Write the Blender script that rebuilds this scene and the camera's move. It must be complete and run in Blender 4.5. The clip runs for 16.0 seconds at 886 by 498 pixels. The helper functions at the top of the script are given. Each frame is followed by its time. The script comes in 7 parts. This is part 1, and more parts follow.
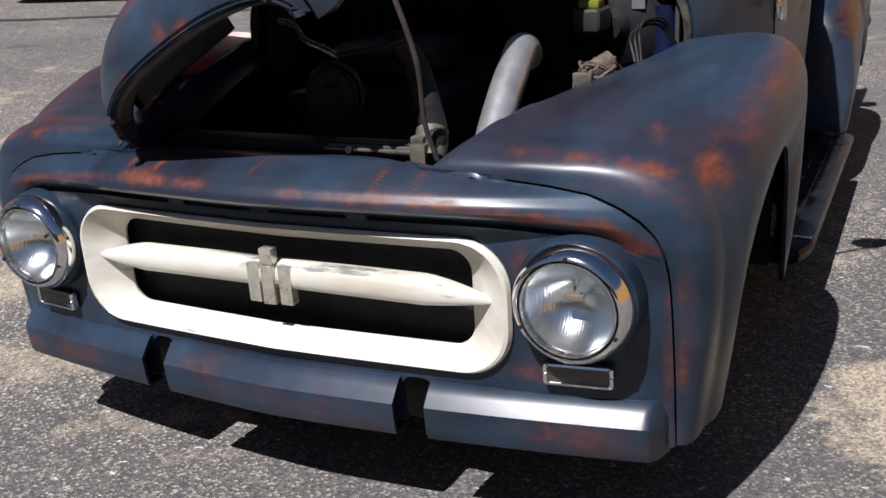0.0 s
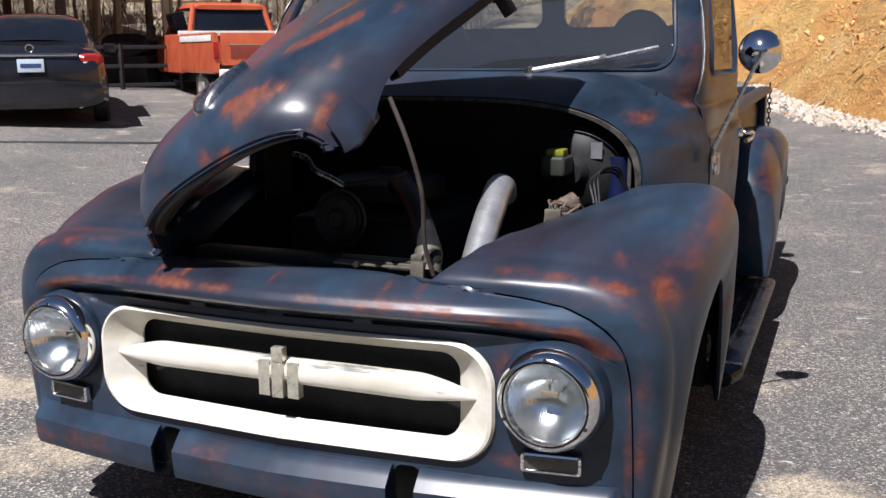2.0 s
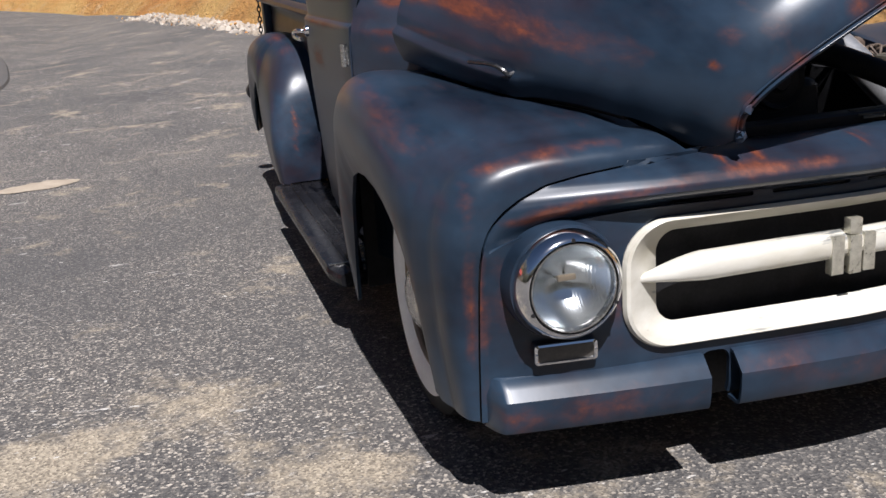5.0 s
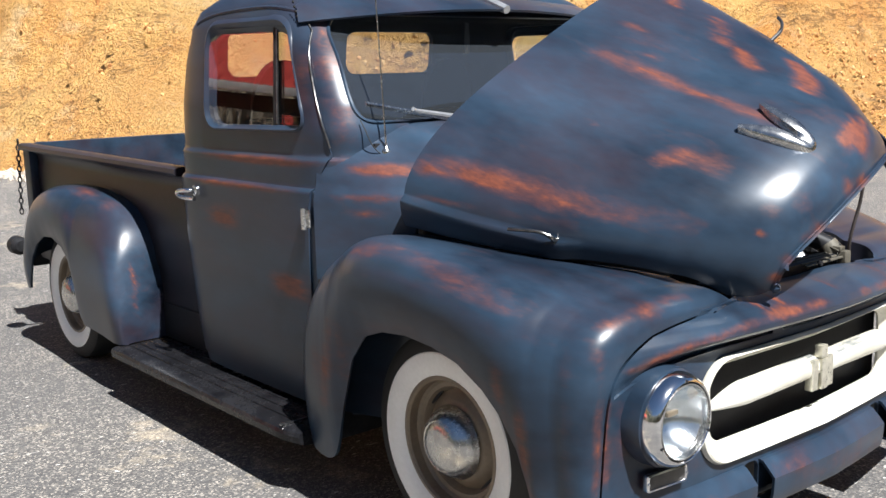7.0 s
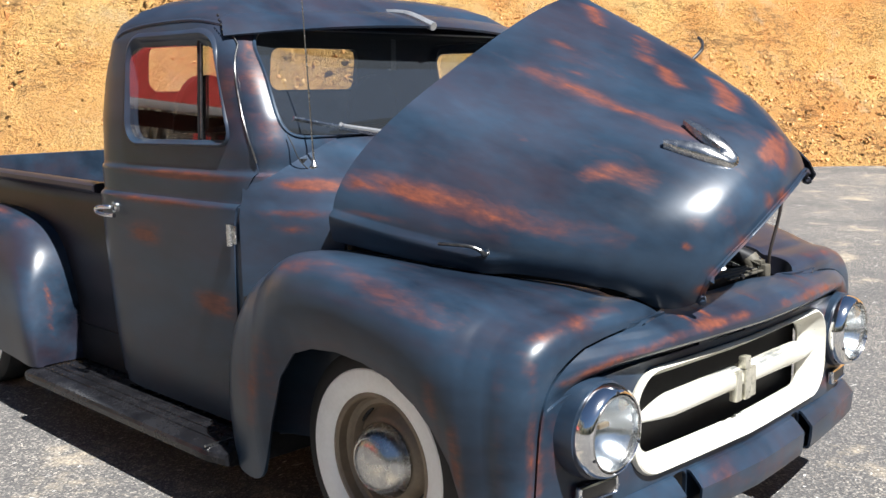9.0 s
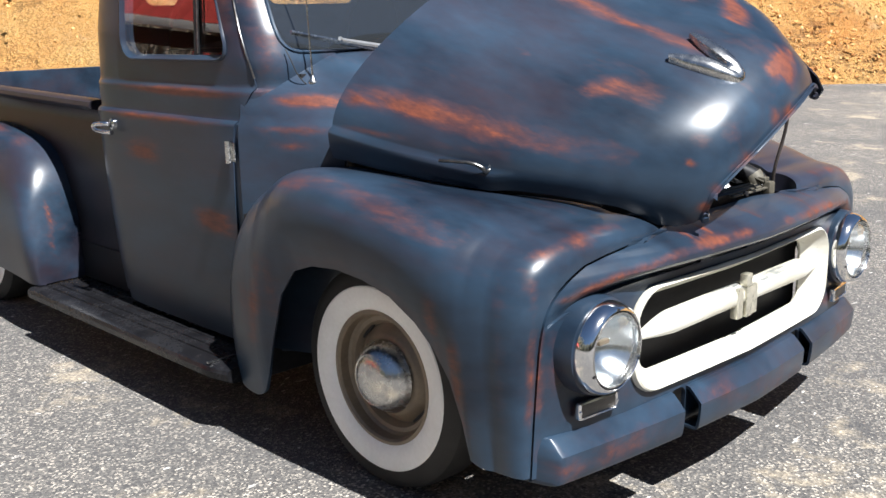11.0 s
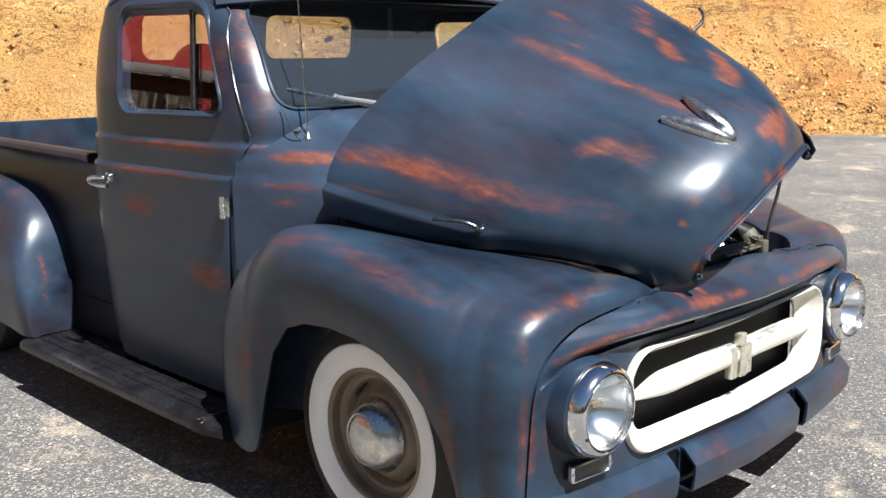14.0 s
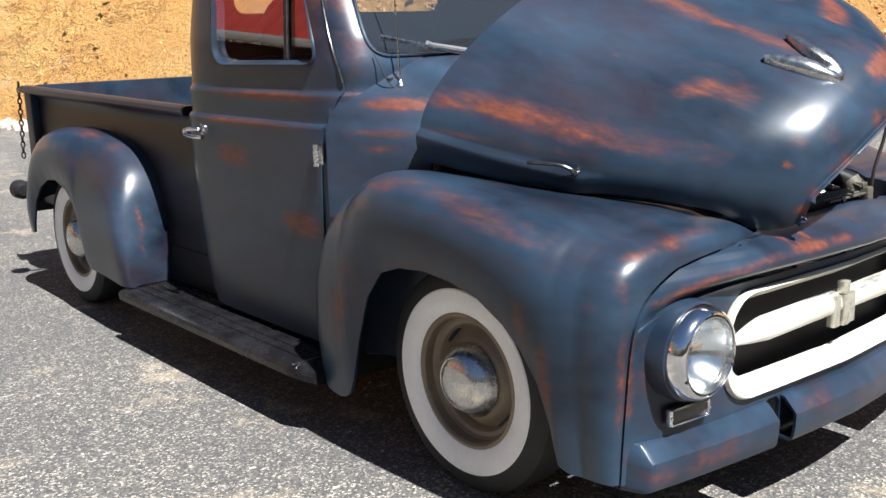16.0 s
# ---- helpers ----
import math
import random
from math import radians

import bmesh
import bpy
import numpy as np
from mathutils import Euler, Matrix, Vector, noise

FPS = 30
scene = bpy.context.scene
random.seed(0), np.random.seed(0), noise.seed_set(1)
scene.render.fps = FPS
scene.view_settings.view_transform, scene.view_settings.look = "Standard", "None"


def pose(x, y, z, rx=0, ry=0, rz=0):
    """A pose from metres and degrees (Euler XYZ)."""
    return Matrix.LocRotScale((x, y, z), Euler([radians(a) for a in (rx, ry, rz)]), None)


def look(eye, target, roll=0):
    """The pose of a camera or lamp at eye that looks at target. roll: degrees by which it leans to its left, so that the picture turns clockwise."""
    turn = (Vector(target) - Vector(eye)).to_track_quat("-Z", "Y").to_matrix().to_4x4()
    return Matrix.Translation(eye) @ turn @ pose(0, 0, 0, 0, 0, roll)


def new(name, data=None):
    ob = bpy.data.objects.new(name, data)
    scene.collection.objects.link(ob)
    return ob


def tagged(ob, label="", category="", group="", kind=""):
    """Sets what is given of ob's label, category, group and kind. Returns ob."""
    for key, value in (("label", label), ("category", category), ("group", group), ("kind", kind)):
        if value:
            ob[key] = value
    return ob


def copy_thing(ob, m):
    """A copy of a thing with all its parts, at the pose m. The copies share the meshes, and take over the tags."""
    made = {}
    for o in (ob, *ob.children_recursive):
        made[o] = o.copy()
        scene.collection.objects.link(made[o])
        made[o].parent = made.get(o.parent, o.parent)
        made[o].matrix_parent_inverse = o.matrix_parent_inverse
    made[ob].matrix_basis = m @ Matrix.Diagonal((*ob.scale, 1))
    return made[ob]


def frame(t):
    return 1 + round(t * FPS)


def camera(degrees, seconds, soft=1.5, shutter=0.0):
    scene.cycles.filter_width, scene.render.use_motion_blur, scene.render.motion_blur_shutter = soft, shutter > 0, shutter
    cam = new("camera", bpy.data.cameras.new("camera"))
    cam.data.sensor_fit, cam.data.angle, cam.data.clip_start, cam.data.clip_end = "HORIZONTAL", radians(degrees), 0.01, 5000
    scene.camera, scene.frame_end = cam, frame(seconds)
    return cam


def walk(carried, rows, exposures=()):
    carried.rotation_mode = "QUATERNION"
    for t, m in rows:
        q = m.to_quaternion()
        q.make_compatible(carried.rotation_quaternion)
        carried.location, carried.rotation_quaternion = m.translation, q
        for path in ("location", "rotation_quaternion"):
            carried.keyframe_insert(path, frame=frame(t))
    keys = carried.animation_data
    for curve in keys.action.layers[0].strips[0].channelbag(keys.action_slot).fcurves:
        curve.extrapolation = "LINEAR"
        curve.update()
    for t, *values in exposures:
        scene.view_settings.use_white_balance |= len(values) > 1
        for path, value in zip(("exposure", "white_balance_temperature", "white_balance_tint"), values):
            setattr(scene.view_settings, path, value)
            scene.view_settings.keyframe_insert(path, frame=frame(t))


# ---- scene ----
cam = camera(48.0, 16.0)
PATH = [
    (0, (1.247, -1.591, 1.271), (0.389, 0.091, 0.612), -3.9),
    (0.5, (1.273, -1.899, 1.295), (0.459, -0.134, 0.825), -2.4),
    (1, (1.273, -2.001, 1.321), (0.513, -0.176, 1.018), -1.5),
    (1.5, (1.291, -2.016, 1.329), (0.551, -0.178, 1.053), -0.7),
    (2, (1.259, -1.964, 1.304), (0.51, -0.152, 0.911), -0.5),
    (2.5, (0.995, -1.881, 1.276), (0.246, -0.102, 0.753), 0.2),
    (3, (0.58, -1.923, 1.231), (0.01, -0.117, 0.586), -0.7),
    (3.5, (0.251, -1.817, 1.264), (-0.123, 0.027, 0.585), -3.0),
    (4, (-0.454, -1.902, 1.244), (-0.367, 0.009, 0.661), -0.8),
    (4.5, (-0.974, -1.942, 1.248), (-0.668, -0.052, 0.668), -2.4),
    (4.7, (-1.165, -1.879, 1.203), (-0.783, -0.003, 0.626), -3.3),
    (6.8, (-2.506, -1.389, 1.339), (-1.284, 0.159, 1.011), -1.6),
    (7, (-2.566, -1.362, 1.38), (-1.295, 0.143, 1.035), -1.6),
    (7.5, (-2.571, -1.347, 1.339), (-1.235, 0.108, 1.027), -1.3),
    (8, (-2.55, -1.358, 1.357), (-1.189, 0.073, 1.044), -1.2),
    (8.5, (-2.565, -1.342, 1.346), (-1.178, 0.067, 1.047), -1.0),
    (9, (-2.581, -1.334, 1.363), (-1.186, 0.066, 1.055), -1.1),
    (9.5, (-2.587, -1.326, 1.348), (-1.19, 0.068, 1.025), -1.0),
    (10, (-2.581, -1.325, 1.343), (-1.194, 0.064, 0.954), -1.3),
    (10.2, (-2.581, -1.327, 1.342), (-1.201, 0.058, 0.925), -1.4),
    (12.3, (-2.525, -1.315, 1.373), (-1.165, 0.071, 0.893), -1.0),
    (12.5, (-2.531, -1.314, 1.371), (-1.167, 0.071, 0.903), -0.9),
    (13, (-2.532, -1.321, 1.372), (-1.163, 0.072, 0.94), -0.8),
    (13.5, (-2.54, -1.32, 1.37), (-1.16, 0.073, 0.976), -0.7),
    (14, (-2.544, -1.325, 1.384), (-1.16, 0.069, 1.008), -0.8),
    (14.5, (-2.553, -1.319, 1.382), (-1.163, 0.067, 1.003), -0.8),
    (15, (-2.548, -1.322, 1.378), (-1.174, 0.073, 0.969), -1.0),
    (15.5, (-2.542, -1.316, 1.364), (-1.215, 0.116, 0.93), -1.4),
    (16, (-2.584, -1.296, 1.319), (-1.323, 0.194, 0.884), -1.6),
]
walk(cam, [(t, look(eye, target, roll)) for t, eye, target, roll in PATH], exposures=[(t, s, 6150, 15.0 if t < 5 else 9.0) for t, s in ((0.0, 0.0), (0.7, 0.15), (1.5, 0.35), (2.4, 0.15), (3.2, -0.12), (4.7, -0.10), (6.8, 0.82), (16.0, 0.82))])

# ---- world, sun and exposure ----
SUN_WAY = Vector((0.09, 0.65, -1.0)).normalized()
world = bpy.data.worlds.new("sky")
scene.world = world
world.use_nodes = True
wn = world.node_tree.nodes
sky = wn.new("ShaderNodeTexSky")
sky.sky_type = "NISHITA"
sky.sun_disc = False
sky.sun_elevation = radians(57)
sky.sun_rotation = radians(188)
sky.air_density, sky.dust_density, sky.ozone_density = 1.0, 0.25, 2.2
wn["Background"].inputs["Strength"].default_value = 0.042
world.node_tree.links.new(sky.outputs[0], wn["Background"].inputs["Color"])
sun = new("sun", bpy.data.lights.new("sun", "SUN"))
sun.data.energy, sun.data.angle, sun.data.color = 7.0, radians(0.53), (1.0, 0.965, 0.92)
sun.matrix_world = look((0, 0, 30), Vector((0, 0, 30)) + SUN_WAY)


# ---- material helpers ----
class Nodes:
    """Short ways to wire a node material."""

    def __init__(self, name, rough=0.5, metal=0.0):
        self.m = bpy.data.materials.new(name)
        self.m.use_nodes = True
        self.t = self.m.node_tree
        self.b = self.t.nodes["Principled BSDF"]
        self.b.inputs["Roughness"].default_value = rough
        self.b.inputs["Metallic"].default_value = metal
        self.co = self.t.nodes.new("ShaderNodeTexCoord").outputs["Object"]

    def put(self, target, value):
        if isinstance(value, bpy.types.NodeSocket):
            self.t.links.new(value, target)
        else:
            target.default_value = value

    def scaled(self, s):
        n = self.t.nodes.new("ShaderNodeMapping")
        n.inputs["Scale"].default_value = s
        self.t.links.new(self.co, n.inputs["Vector"])
        return n.outputs[0]

    def noise(self, scale, detail=4, rough=0.55, vec=None, distort=0.0):
        n = self.t.nodes.new("ShaderNodeTexNoise")
        n.inputs["Scale"].default_value, n.inputs["Detail"].default_value = scale, detail
        n.inputs["Roughness"].default_value, n.inputs["Distortion"].default_value = rough, distort
        self.t.links.new(vec or self.co, n.inputs["Vector"])
        return n.outputs["Fac"]

    def cells(self, scale, out="Distance", feature="F1", vec=None):
        n = self.t.nodes.new("ShaderNodeTexVoronoi")
        n.feature = feature
        n.inputs["Scale"].default_value = scale
        self.t.links.new(vec or self.co, n.inputs["Vector"])
        return n.outputs[out]

    def ramp(self, fac, *stops):
        n = self.t.nodes.new("ShaderNodeValToRGB")
        while len(n.color_ramp.elements) < len(stops):
            n.color_ramp.elements.new(0.5)
        for e, (p, c) in zip(n.color_ramp.elements, stops):
            e.position = p
            e.color = (c, c, c, 1) if isinstance(c, (int, float)) else (*c, 1)
        self.t.links.new(fac, n.inputs[0])
        return n.outputs[0]

    def mix(self, fac, a, b, how="MIX"):
        n = self.t.nodes.new("ShaderNodeMix")
        n.data_type, n.blend_type = "RGBA", how
        self.put(n.inputs[0], fac)
        for socket, value in ((n.inputs[6], a), (n.inputs[7], b)):
            self.put(socket, (*value, 1) if isinstance(value, tuple) and len(value) == 3 else value)
        return n.outputs[2]

    def calc(self, how, a, b=0.0, c=0.0):
        n = self.t.nodes.new("ShaderNodeMath")
        n.operation = how
        for socket, value in zip(n.inputs, (a, b, c)):
            self.put(socket, value)
        return n.outputs[0]

    def attr(self, name):
        n = self.t.nodes.new("ShaderNodeAttribute")
        n.attribute_name = name
        return n.outputs["Fac"]

    def pick(self):
        return self.t.nodes.new("ShaderNodeObjectInfo").outputs["Random"]

    def island(self):
        return self.t.nodes.new("ShaderNodeNewGeometry").outputs["Random Per Island"]

    def bump(self, height, strength=0.3, distance=0.01):
        n = self.t.nodes.new("ShaderNodeBump")
        n.inputs["Strength"].default_value, n.inputs["Distance"].default_value = strength, distance
        self.t.links.new(height, n.inputs["Height"])
        self.t.links.new(n.outputs[0], self.b.inputs["Normal"])

    def done(self, color=None, rough=None):
        if color is not None:
            self.put(self.b.inputs["Base Color"], (*color, 1) if isinstance(color, tuple) else color)
        if rough is not None:
            self.put(self.b.inputs["Roughness"], rough)
        return self.m


def plain(name, a, b, rough=0.5, metal=0.0, scale=12.0, rvar=0.1, bump=0.0):
    """A surface of two near tones with grain at two scales."""
    n = Nodes(name, rough, metal)
    f = n.calc("MULTIPLY_ADD", n.noise(scale * 9, 3), 0.35, n.calc("MULTIPLY", n.noise(scale, 4), 0.65))
    if bump:
        n.bump(f, bump, 0.004)
    return n.done(n.mix(n.ramp(f, (0.35, 0.0), (0.65, 1.0)), a, b), n.calc("MULTIPLY_ADD", f, rvar, rough - rvar / 2))


def paint_material():
    """Satin blue-black paint, clouded with steel blue and rubbed through to orange rust where the mesh attribute 'rust' is high."""
    n = Nodes("patina_paint", 0.36)
    streak = n.noise(5.2, 6, 0.60, n.scaled((1.8, 0.42, 2.4)), 0.5)
    fine = n.noise(40.0, 5, 0.65, n.scaled((1.0, 0.30, 1.3)))
    cloud = n.noise(2.6, 5, 0.6, n.scaled((1.2, 0.5, 1.4)))
    base = n.mix(n.ramp(cloud, (0.30, 0.0), (0.72, 1.0)), (0.0058, 0.0100, 0.0185), (0.0300, 0.0550, 0.0900))
    base = n.mix(n.ramp(fine, (0.52, 0.0), (0.8, 0.25)), base, (0.025, 0.030, 0.038))
    veil = n.ramp(n.noise(1.9, 6, 0.65, n.scaled((1.2, 0.5, 1.6))), (0.46, 0.0), (0.70, 0.6))
    brown = n.mix(veil, base, (0.036, 0.020, 0.024))
    level = n.calc("ADD", n.calc("MULTIPLY", n.attr("rust"), 1.12), n.calc("ADD", n.calc("MULTIPLY_ADD", streak, 1.9, -0.98), n.calc("MULTIPLY_ADD", fine, 0.5, -0.25)))
    mask = n.ramp(level, (0.16, 0.0), (0.48, 0.14), (0.82, 0.50), (1.20, 0.92))
    rust = n.mix(n.ramp(fine, (0.3, 0.0), (0.7, 1.0)), (0.080, 0.021, 0.010), (0.215, 0.056, 0.021))
    n.bump(n.calc("ADD", fine, n.calc("MULTIPLY", mask, 0.3)), 0.03, 0.002)
    n.b.inputs["IOR"].default_value = 1.41
    return n.done(n.mix(n.calc("MULTIPLY", mask, 0.80), brown, rust),
                  n.calc("ADD", n.calc("MULTIPLY_ADD", cloud, 0.14, 0.235), n.calc("MULTIPLY", mask, 0.16)))


def asphalt_material():
    n = Nodes("asphalt", 0.85)
    grit = n.cells(140.0, "Color")
    pick = n.t.nodes.new("ShaderNodeSeparateColor")
    n.t.links.new(grit, pick.inputs[0])
    stone = n.ramp(pick.outputs[0], (0.0, (0.058, 0.055, 0.054)), (0.5, (0.110, 0.103, 0.096)), (0.78, (0.172, 0.158, 0.140)), (1.0, (0.54, 0.48, 0.40)))
    big = n.noise(0.50, 7, 0.65)
    base = n.mix(n.ramp(big, (0.38, 0.75), (0.62, 0.0)), stone, n.mix(pick.outputs[0], (0.058, 0.057, 0.058), (0.105, 0.102, 0.100)))
    worn = n.calc("MULTIPLY_ADD", n.noise(6.0, 7, 0.78), 0.6, n.noise(1.6, 6, 0.65))
    # rubbed-out places round the truck
    for x, y, a, b in ((-1.78, 0.78, 0.55, 0.30), (-1.22, 0.48, 0.35, 0.28), (1.25, 0.75, 0.30, 0.55)):
        p = n.t.nodes.new("ShaderNodeMapping")
        p.inputs["Location"].default_value, p.inputs["Scale"].default_value = (-x / a, -y / b, 0), (1 / a, 1 / b, 0)
        n.t.links.new(n.co, p.inputs["Vector"])
        d = n.t.nodes.new("ShaderNodeVectorMath")
        d.operation = "LENGTH"
        n.t.links.new(p.outputs[0], d.inputs[0])
        worn = n.calc("ADD", worn, n.calc("MULTIPLY", n.calc("MAXIMUM", n.calc("SUBTRACT", 1.0, d.outputs["Value"]), 0.0), 0.26))
    base = n.mix(n.ramp(worn, (0.87, 0.0), (1.03, 0.75)), base, n.mix(pick.outputs[1], (0.17, 0.140, 0.100), (0.58, 0.49, 0.36)))
    scuff = n.noise(11.0, 5, 0.6, n.scaled((0.45, 1.4, 1.0)))
    base = n.mix(n.ramp(scuff, (0.668, 0.0), (0.69, 0.8)), base, (0.50, 0.48, 0.44))
    fleck = n.noise(34.0, 3, 0.5, n.scaled((0.7, 1.2, 1.0)))
    base = n.mix(n.ramp(fleck, (0.69, 0.0), (0.71, 0.9)), base, (0.62, 0.59, 0.54))
    tar = n.noise(2.2, 5, 0.7, n.scaled((1.3, 0.8, 1.0)))
    base = n.mix(n.ramp(tar, (0.60, 0.0), (0.70, 0.55)), base, (0.045, 0.045, 0.048))
    n.bump(n.calc("ADD", n.cells(140.0), n.calc("MULTIPLY", n.noise(30.0, 3), 0.6)), 0.55, 0.006)
    return n.done(base, 0.85)


def clay_material():
    n = Nodes("orange_clay", 0.92)
    big = n.noise(0.30, 7, 0.62)
    mid = n.noise(2.2, 7, 0.68, n.scaled((1.0, 1.0, 1.7)))
    fine = n.noise(18.0, 6, 0.75)
    c = n.mix(n.ramp(big, (0.36, 0.0), (0.64, 1.0)), (0.76, 0.345, 0.085), (0.86, 0.540, 0.180))
    c = n.mix(n.ramp(mid, (0.54, 0.0), (0.72, 0.6)), c, (0.47, 0.200, 0.055))
    c = n.mix(n.ramp(n.noise(0.8, 6, 0.7), (0.56, 0.0), (0.70, 0.8)), c, (0.78, 0.56, 0.30))
    c = n.mix(n.ramp(fine, (0.56, 0.0), (0.70, 0.7)), c, (0.80, 0.57, 0.31))
    # lows of the fine grain are darkened like shaded crevices
    c = n.mix(n.ramp(fine, (0.34, 0.75), (0.44, 0.0)), c, (0.26, 0.115, 0.040))
    # broken ledges and cracks, with crack shade painted in as dark brown
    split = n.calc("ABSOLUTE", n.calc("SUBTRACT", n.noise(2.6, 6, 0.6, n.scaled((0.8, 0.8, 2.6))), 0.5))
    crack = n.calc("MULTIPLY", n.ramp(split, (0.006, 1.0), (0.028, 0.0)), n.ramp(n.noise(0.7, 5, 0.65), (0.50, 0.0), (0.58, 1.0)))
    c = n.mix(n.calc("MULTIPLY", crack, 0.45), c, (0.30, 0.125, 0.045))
    rough = n.calc("ADD", n.calc("MULTIPLY_ADD", n.noise(6.5, 5, 0.7), 0.7, mid), n.calc("MULTIPLY", fine, 0.7))
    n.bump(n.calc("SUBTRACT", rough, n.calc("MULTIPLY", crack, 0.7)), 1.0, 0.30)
    return n.done(c, 0.95)


def glass_material(name, tint=(1, 1, 1), rough=0.0, mixed=0.9, sky_haze=0.0):
    """Thin sheet glass: mostly clear, with a mirror share."""
    m = bpy.data.materials.new(name)
    m.use_nodes = True
    t = m.node_tree
    t.nodes.remove(t.nodes["Principled BSDF"])
    clear, gloss, blend = (t.nodes.new("ShaderNodeBsdf" + k) for k in ("Transparent", "Glossy", "Diffuse"))
    t.nodes.remove(blend)
    mixer, fres, power, share = (t.nodes.new("ShaderNode" + k) for k in ("MixShader", "LayerWeight", "Math", "Math"))
    fres.inputs["Blend"].default_value = 0.5
    power.operation, power.inputs[1].default_value = "POWER", 4.0
    share.operation = "MULTIPLY_ADD"
    share.inputs[1].default_value, share.inputs[2].default_value = 1 - mixed, mixed
    clear.inputs[0].default_value = (*tint, 1)
    gloss.inputs["Roughness"].default_value = rough
    t.links.new(fres.outputs["Facing"], power.inputs[0])
    t.links.new(power.outputs[0], share.inputs[0])
    t.links.new(share.outputs[0], mixer.inputs[0])
    t.links.new(clear.outputs[0], mixer.inputs[1])
    t.links.new(gloss.outputs[0], mixer.inputs[2])
    # pale blue diffuse film imitates the sky's reflection in the windshield
    if sky_haze:
        film, over = t.nodes.new("ShaderNodeBsdfDiffuse"), t.nodes.new("ShaderNodeMixShader")
        film.inputs["Color"].default_value = (0.60, 0.68, 0.78, 1)
        over.inputs[0].default_value = sky_haze
        t.links.new(mixer.outputs[0], over.inputs[1])
        t.links.new(film.outputs[0], over.inputs[2])
        mixer = over
    t.links.new(mixer.outputs[0], t.nodes["Material Output"].inputs[0])
    return m


PAINT = paint_material()
DARK_PAINT = plain("black_underside", (0.010, 0.010, 0.011), (0.022, 0.021, 0.021), 0.6, 0, 8, 0.2)
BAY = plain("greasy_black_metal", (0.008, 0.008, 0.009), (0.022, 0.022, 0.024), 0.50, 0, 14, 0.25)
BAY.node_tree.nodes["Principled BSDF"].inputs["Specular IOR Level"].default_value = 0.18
ALLOY = plain("dull_aluminium", (0.42, 0.43, 0.44), (0.62, 0.62, 0.62), 0.38, 0.75, 18, 0.15, 0.05)
DUSTY_BLACK = plain("dusty_black_metal", (0.016, 0.015, 0.014), (0.055, 0.050, 0.045), 0.7, 0, 25, 0.2)
CHROME = plain("chrome", (0.72, 0.73, 0.75), (0.82, 0.82, 0.83), 0.10, 1.0, 20, 0.08)
DULL_CHROME = plain("pitted_chrome", (0.42, 0.42, 0.42), (0.66, 0.65, 0.62), 0.26, 1.0, 45, 0.22, 0.05)
OLD_CHROME = plain("tarnished_chrome", (0.10, 0.10, 0.10), (0.30, 0.29, 0.28), 0.34, 1.0, 45, 0.2)
NICKEL = plain("tarnished_nickel", (0.46, 0.44, 0.36), (0.74, 0.71, 0.60), 0.30, 0.7, 50, 0.25, 0.08)
RUBBER = plain("black_rubber", (0.012, 0.012, 0.012), (0.026, 0.025, 0.024), 0.75, 0, 18, 0.2)
WHITEWALL = plain("whitewall_rubber", (0.78, 0.78, 0.75), (0.88, 0.88, 0.86), 0.6, 0, 9, 0.15)
RIM = plain("tan_rim_paint", (0.16, 0.125, 0.088), (0.23, 0.18, 0.125), 0.42, 0.15, 10, 0.15)
GREY_METAL = plain("dusty_grey_metal", (0.22, 0.21, 0.19), (0.38, 0.36, 0.32), 0.6, 0.3, 30, 0.2)
SEAT = plain("dark_vinyl", (0.012, 0.013, 0.016), (0.022, 0.023, 0.028), 0.55, 0, 14, 0.2)
CABIN = plain("dark_cabin_lining", (0.016, 0.020, 0.026), (0.030, 0.034, 0.042), 0.65, 0, 9, 0.2)
BOARD = plain("worn_black_board_paint", (0.004, 0.004, 0.005), (0.016, 0.016, 0.018), 0.26, 0, 9, 0.3)
BOARD.node_tree.nodes["Principled BSDF"].inputs["Specular IOR Level"].default_value = 0.22
GLASS = glass_material("window_glass", (0.80, 0.84, 0.84), 0.0, 0.15)
SKY_HAZE_GLASS = glass_material("dusty_windshield_glass", (0.80, 0.84, 0.84), 0.0, 0.15, 0.028)
LENS = glass_material("lamp_glass", (0.95, 0.97, 0.97), 0.02, 0.08)
ASPHALT = asphalt_material()
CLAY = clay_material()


def cream_material():
    """Cream paint rubbed thin, with grey scuffs and yellowing."""
    n = Nodes("brushed_cream_paint", 0.34)
    f = n.noise(6.0, 6, 0.65, n.scaled((0.5, 1, 1.4)))
    g = n.noise(60.0, 3, 0.6, n.scaled((0.12, 1, 1)))
    c = n.mix(n.ramp(f, (0.35, 0.0), (0.66, 1.0)), (0.50, 0.47, 0.385), (0.70, 0.68, 0.61))
    c = n.mix(n.ramp(n.noise(3.1, 4), (0.5, 0.0), (0.75, 0.5)), c, (0.56, 0.52, 0.40))
    c = n.mix(n.ramp(n.calc("MULTIPLY_ADD", g, 0.35, n.noise(5.0, 6, 0.7, n.scaled((0.35, 1, 3.0)))), (0.785, 0.0), (0.84, 0.8)), c, (0.10, 0.115, 0.125))
    n.bump(n.calc("ADD", g, f), 0.05, 0.002)
    return n.done(c, n.calc("MULTIPLY_ADD", g, 0.2, 0.22))


CREAM = cream_material()


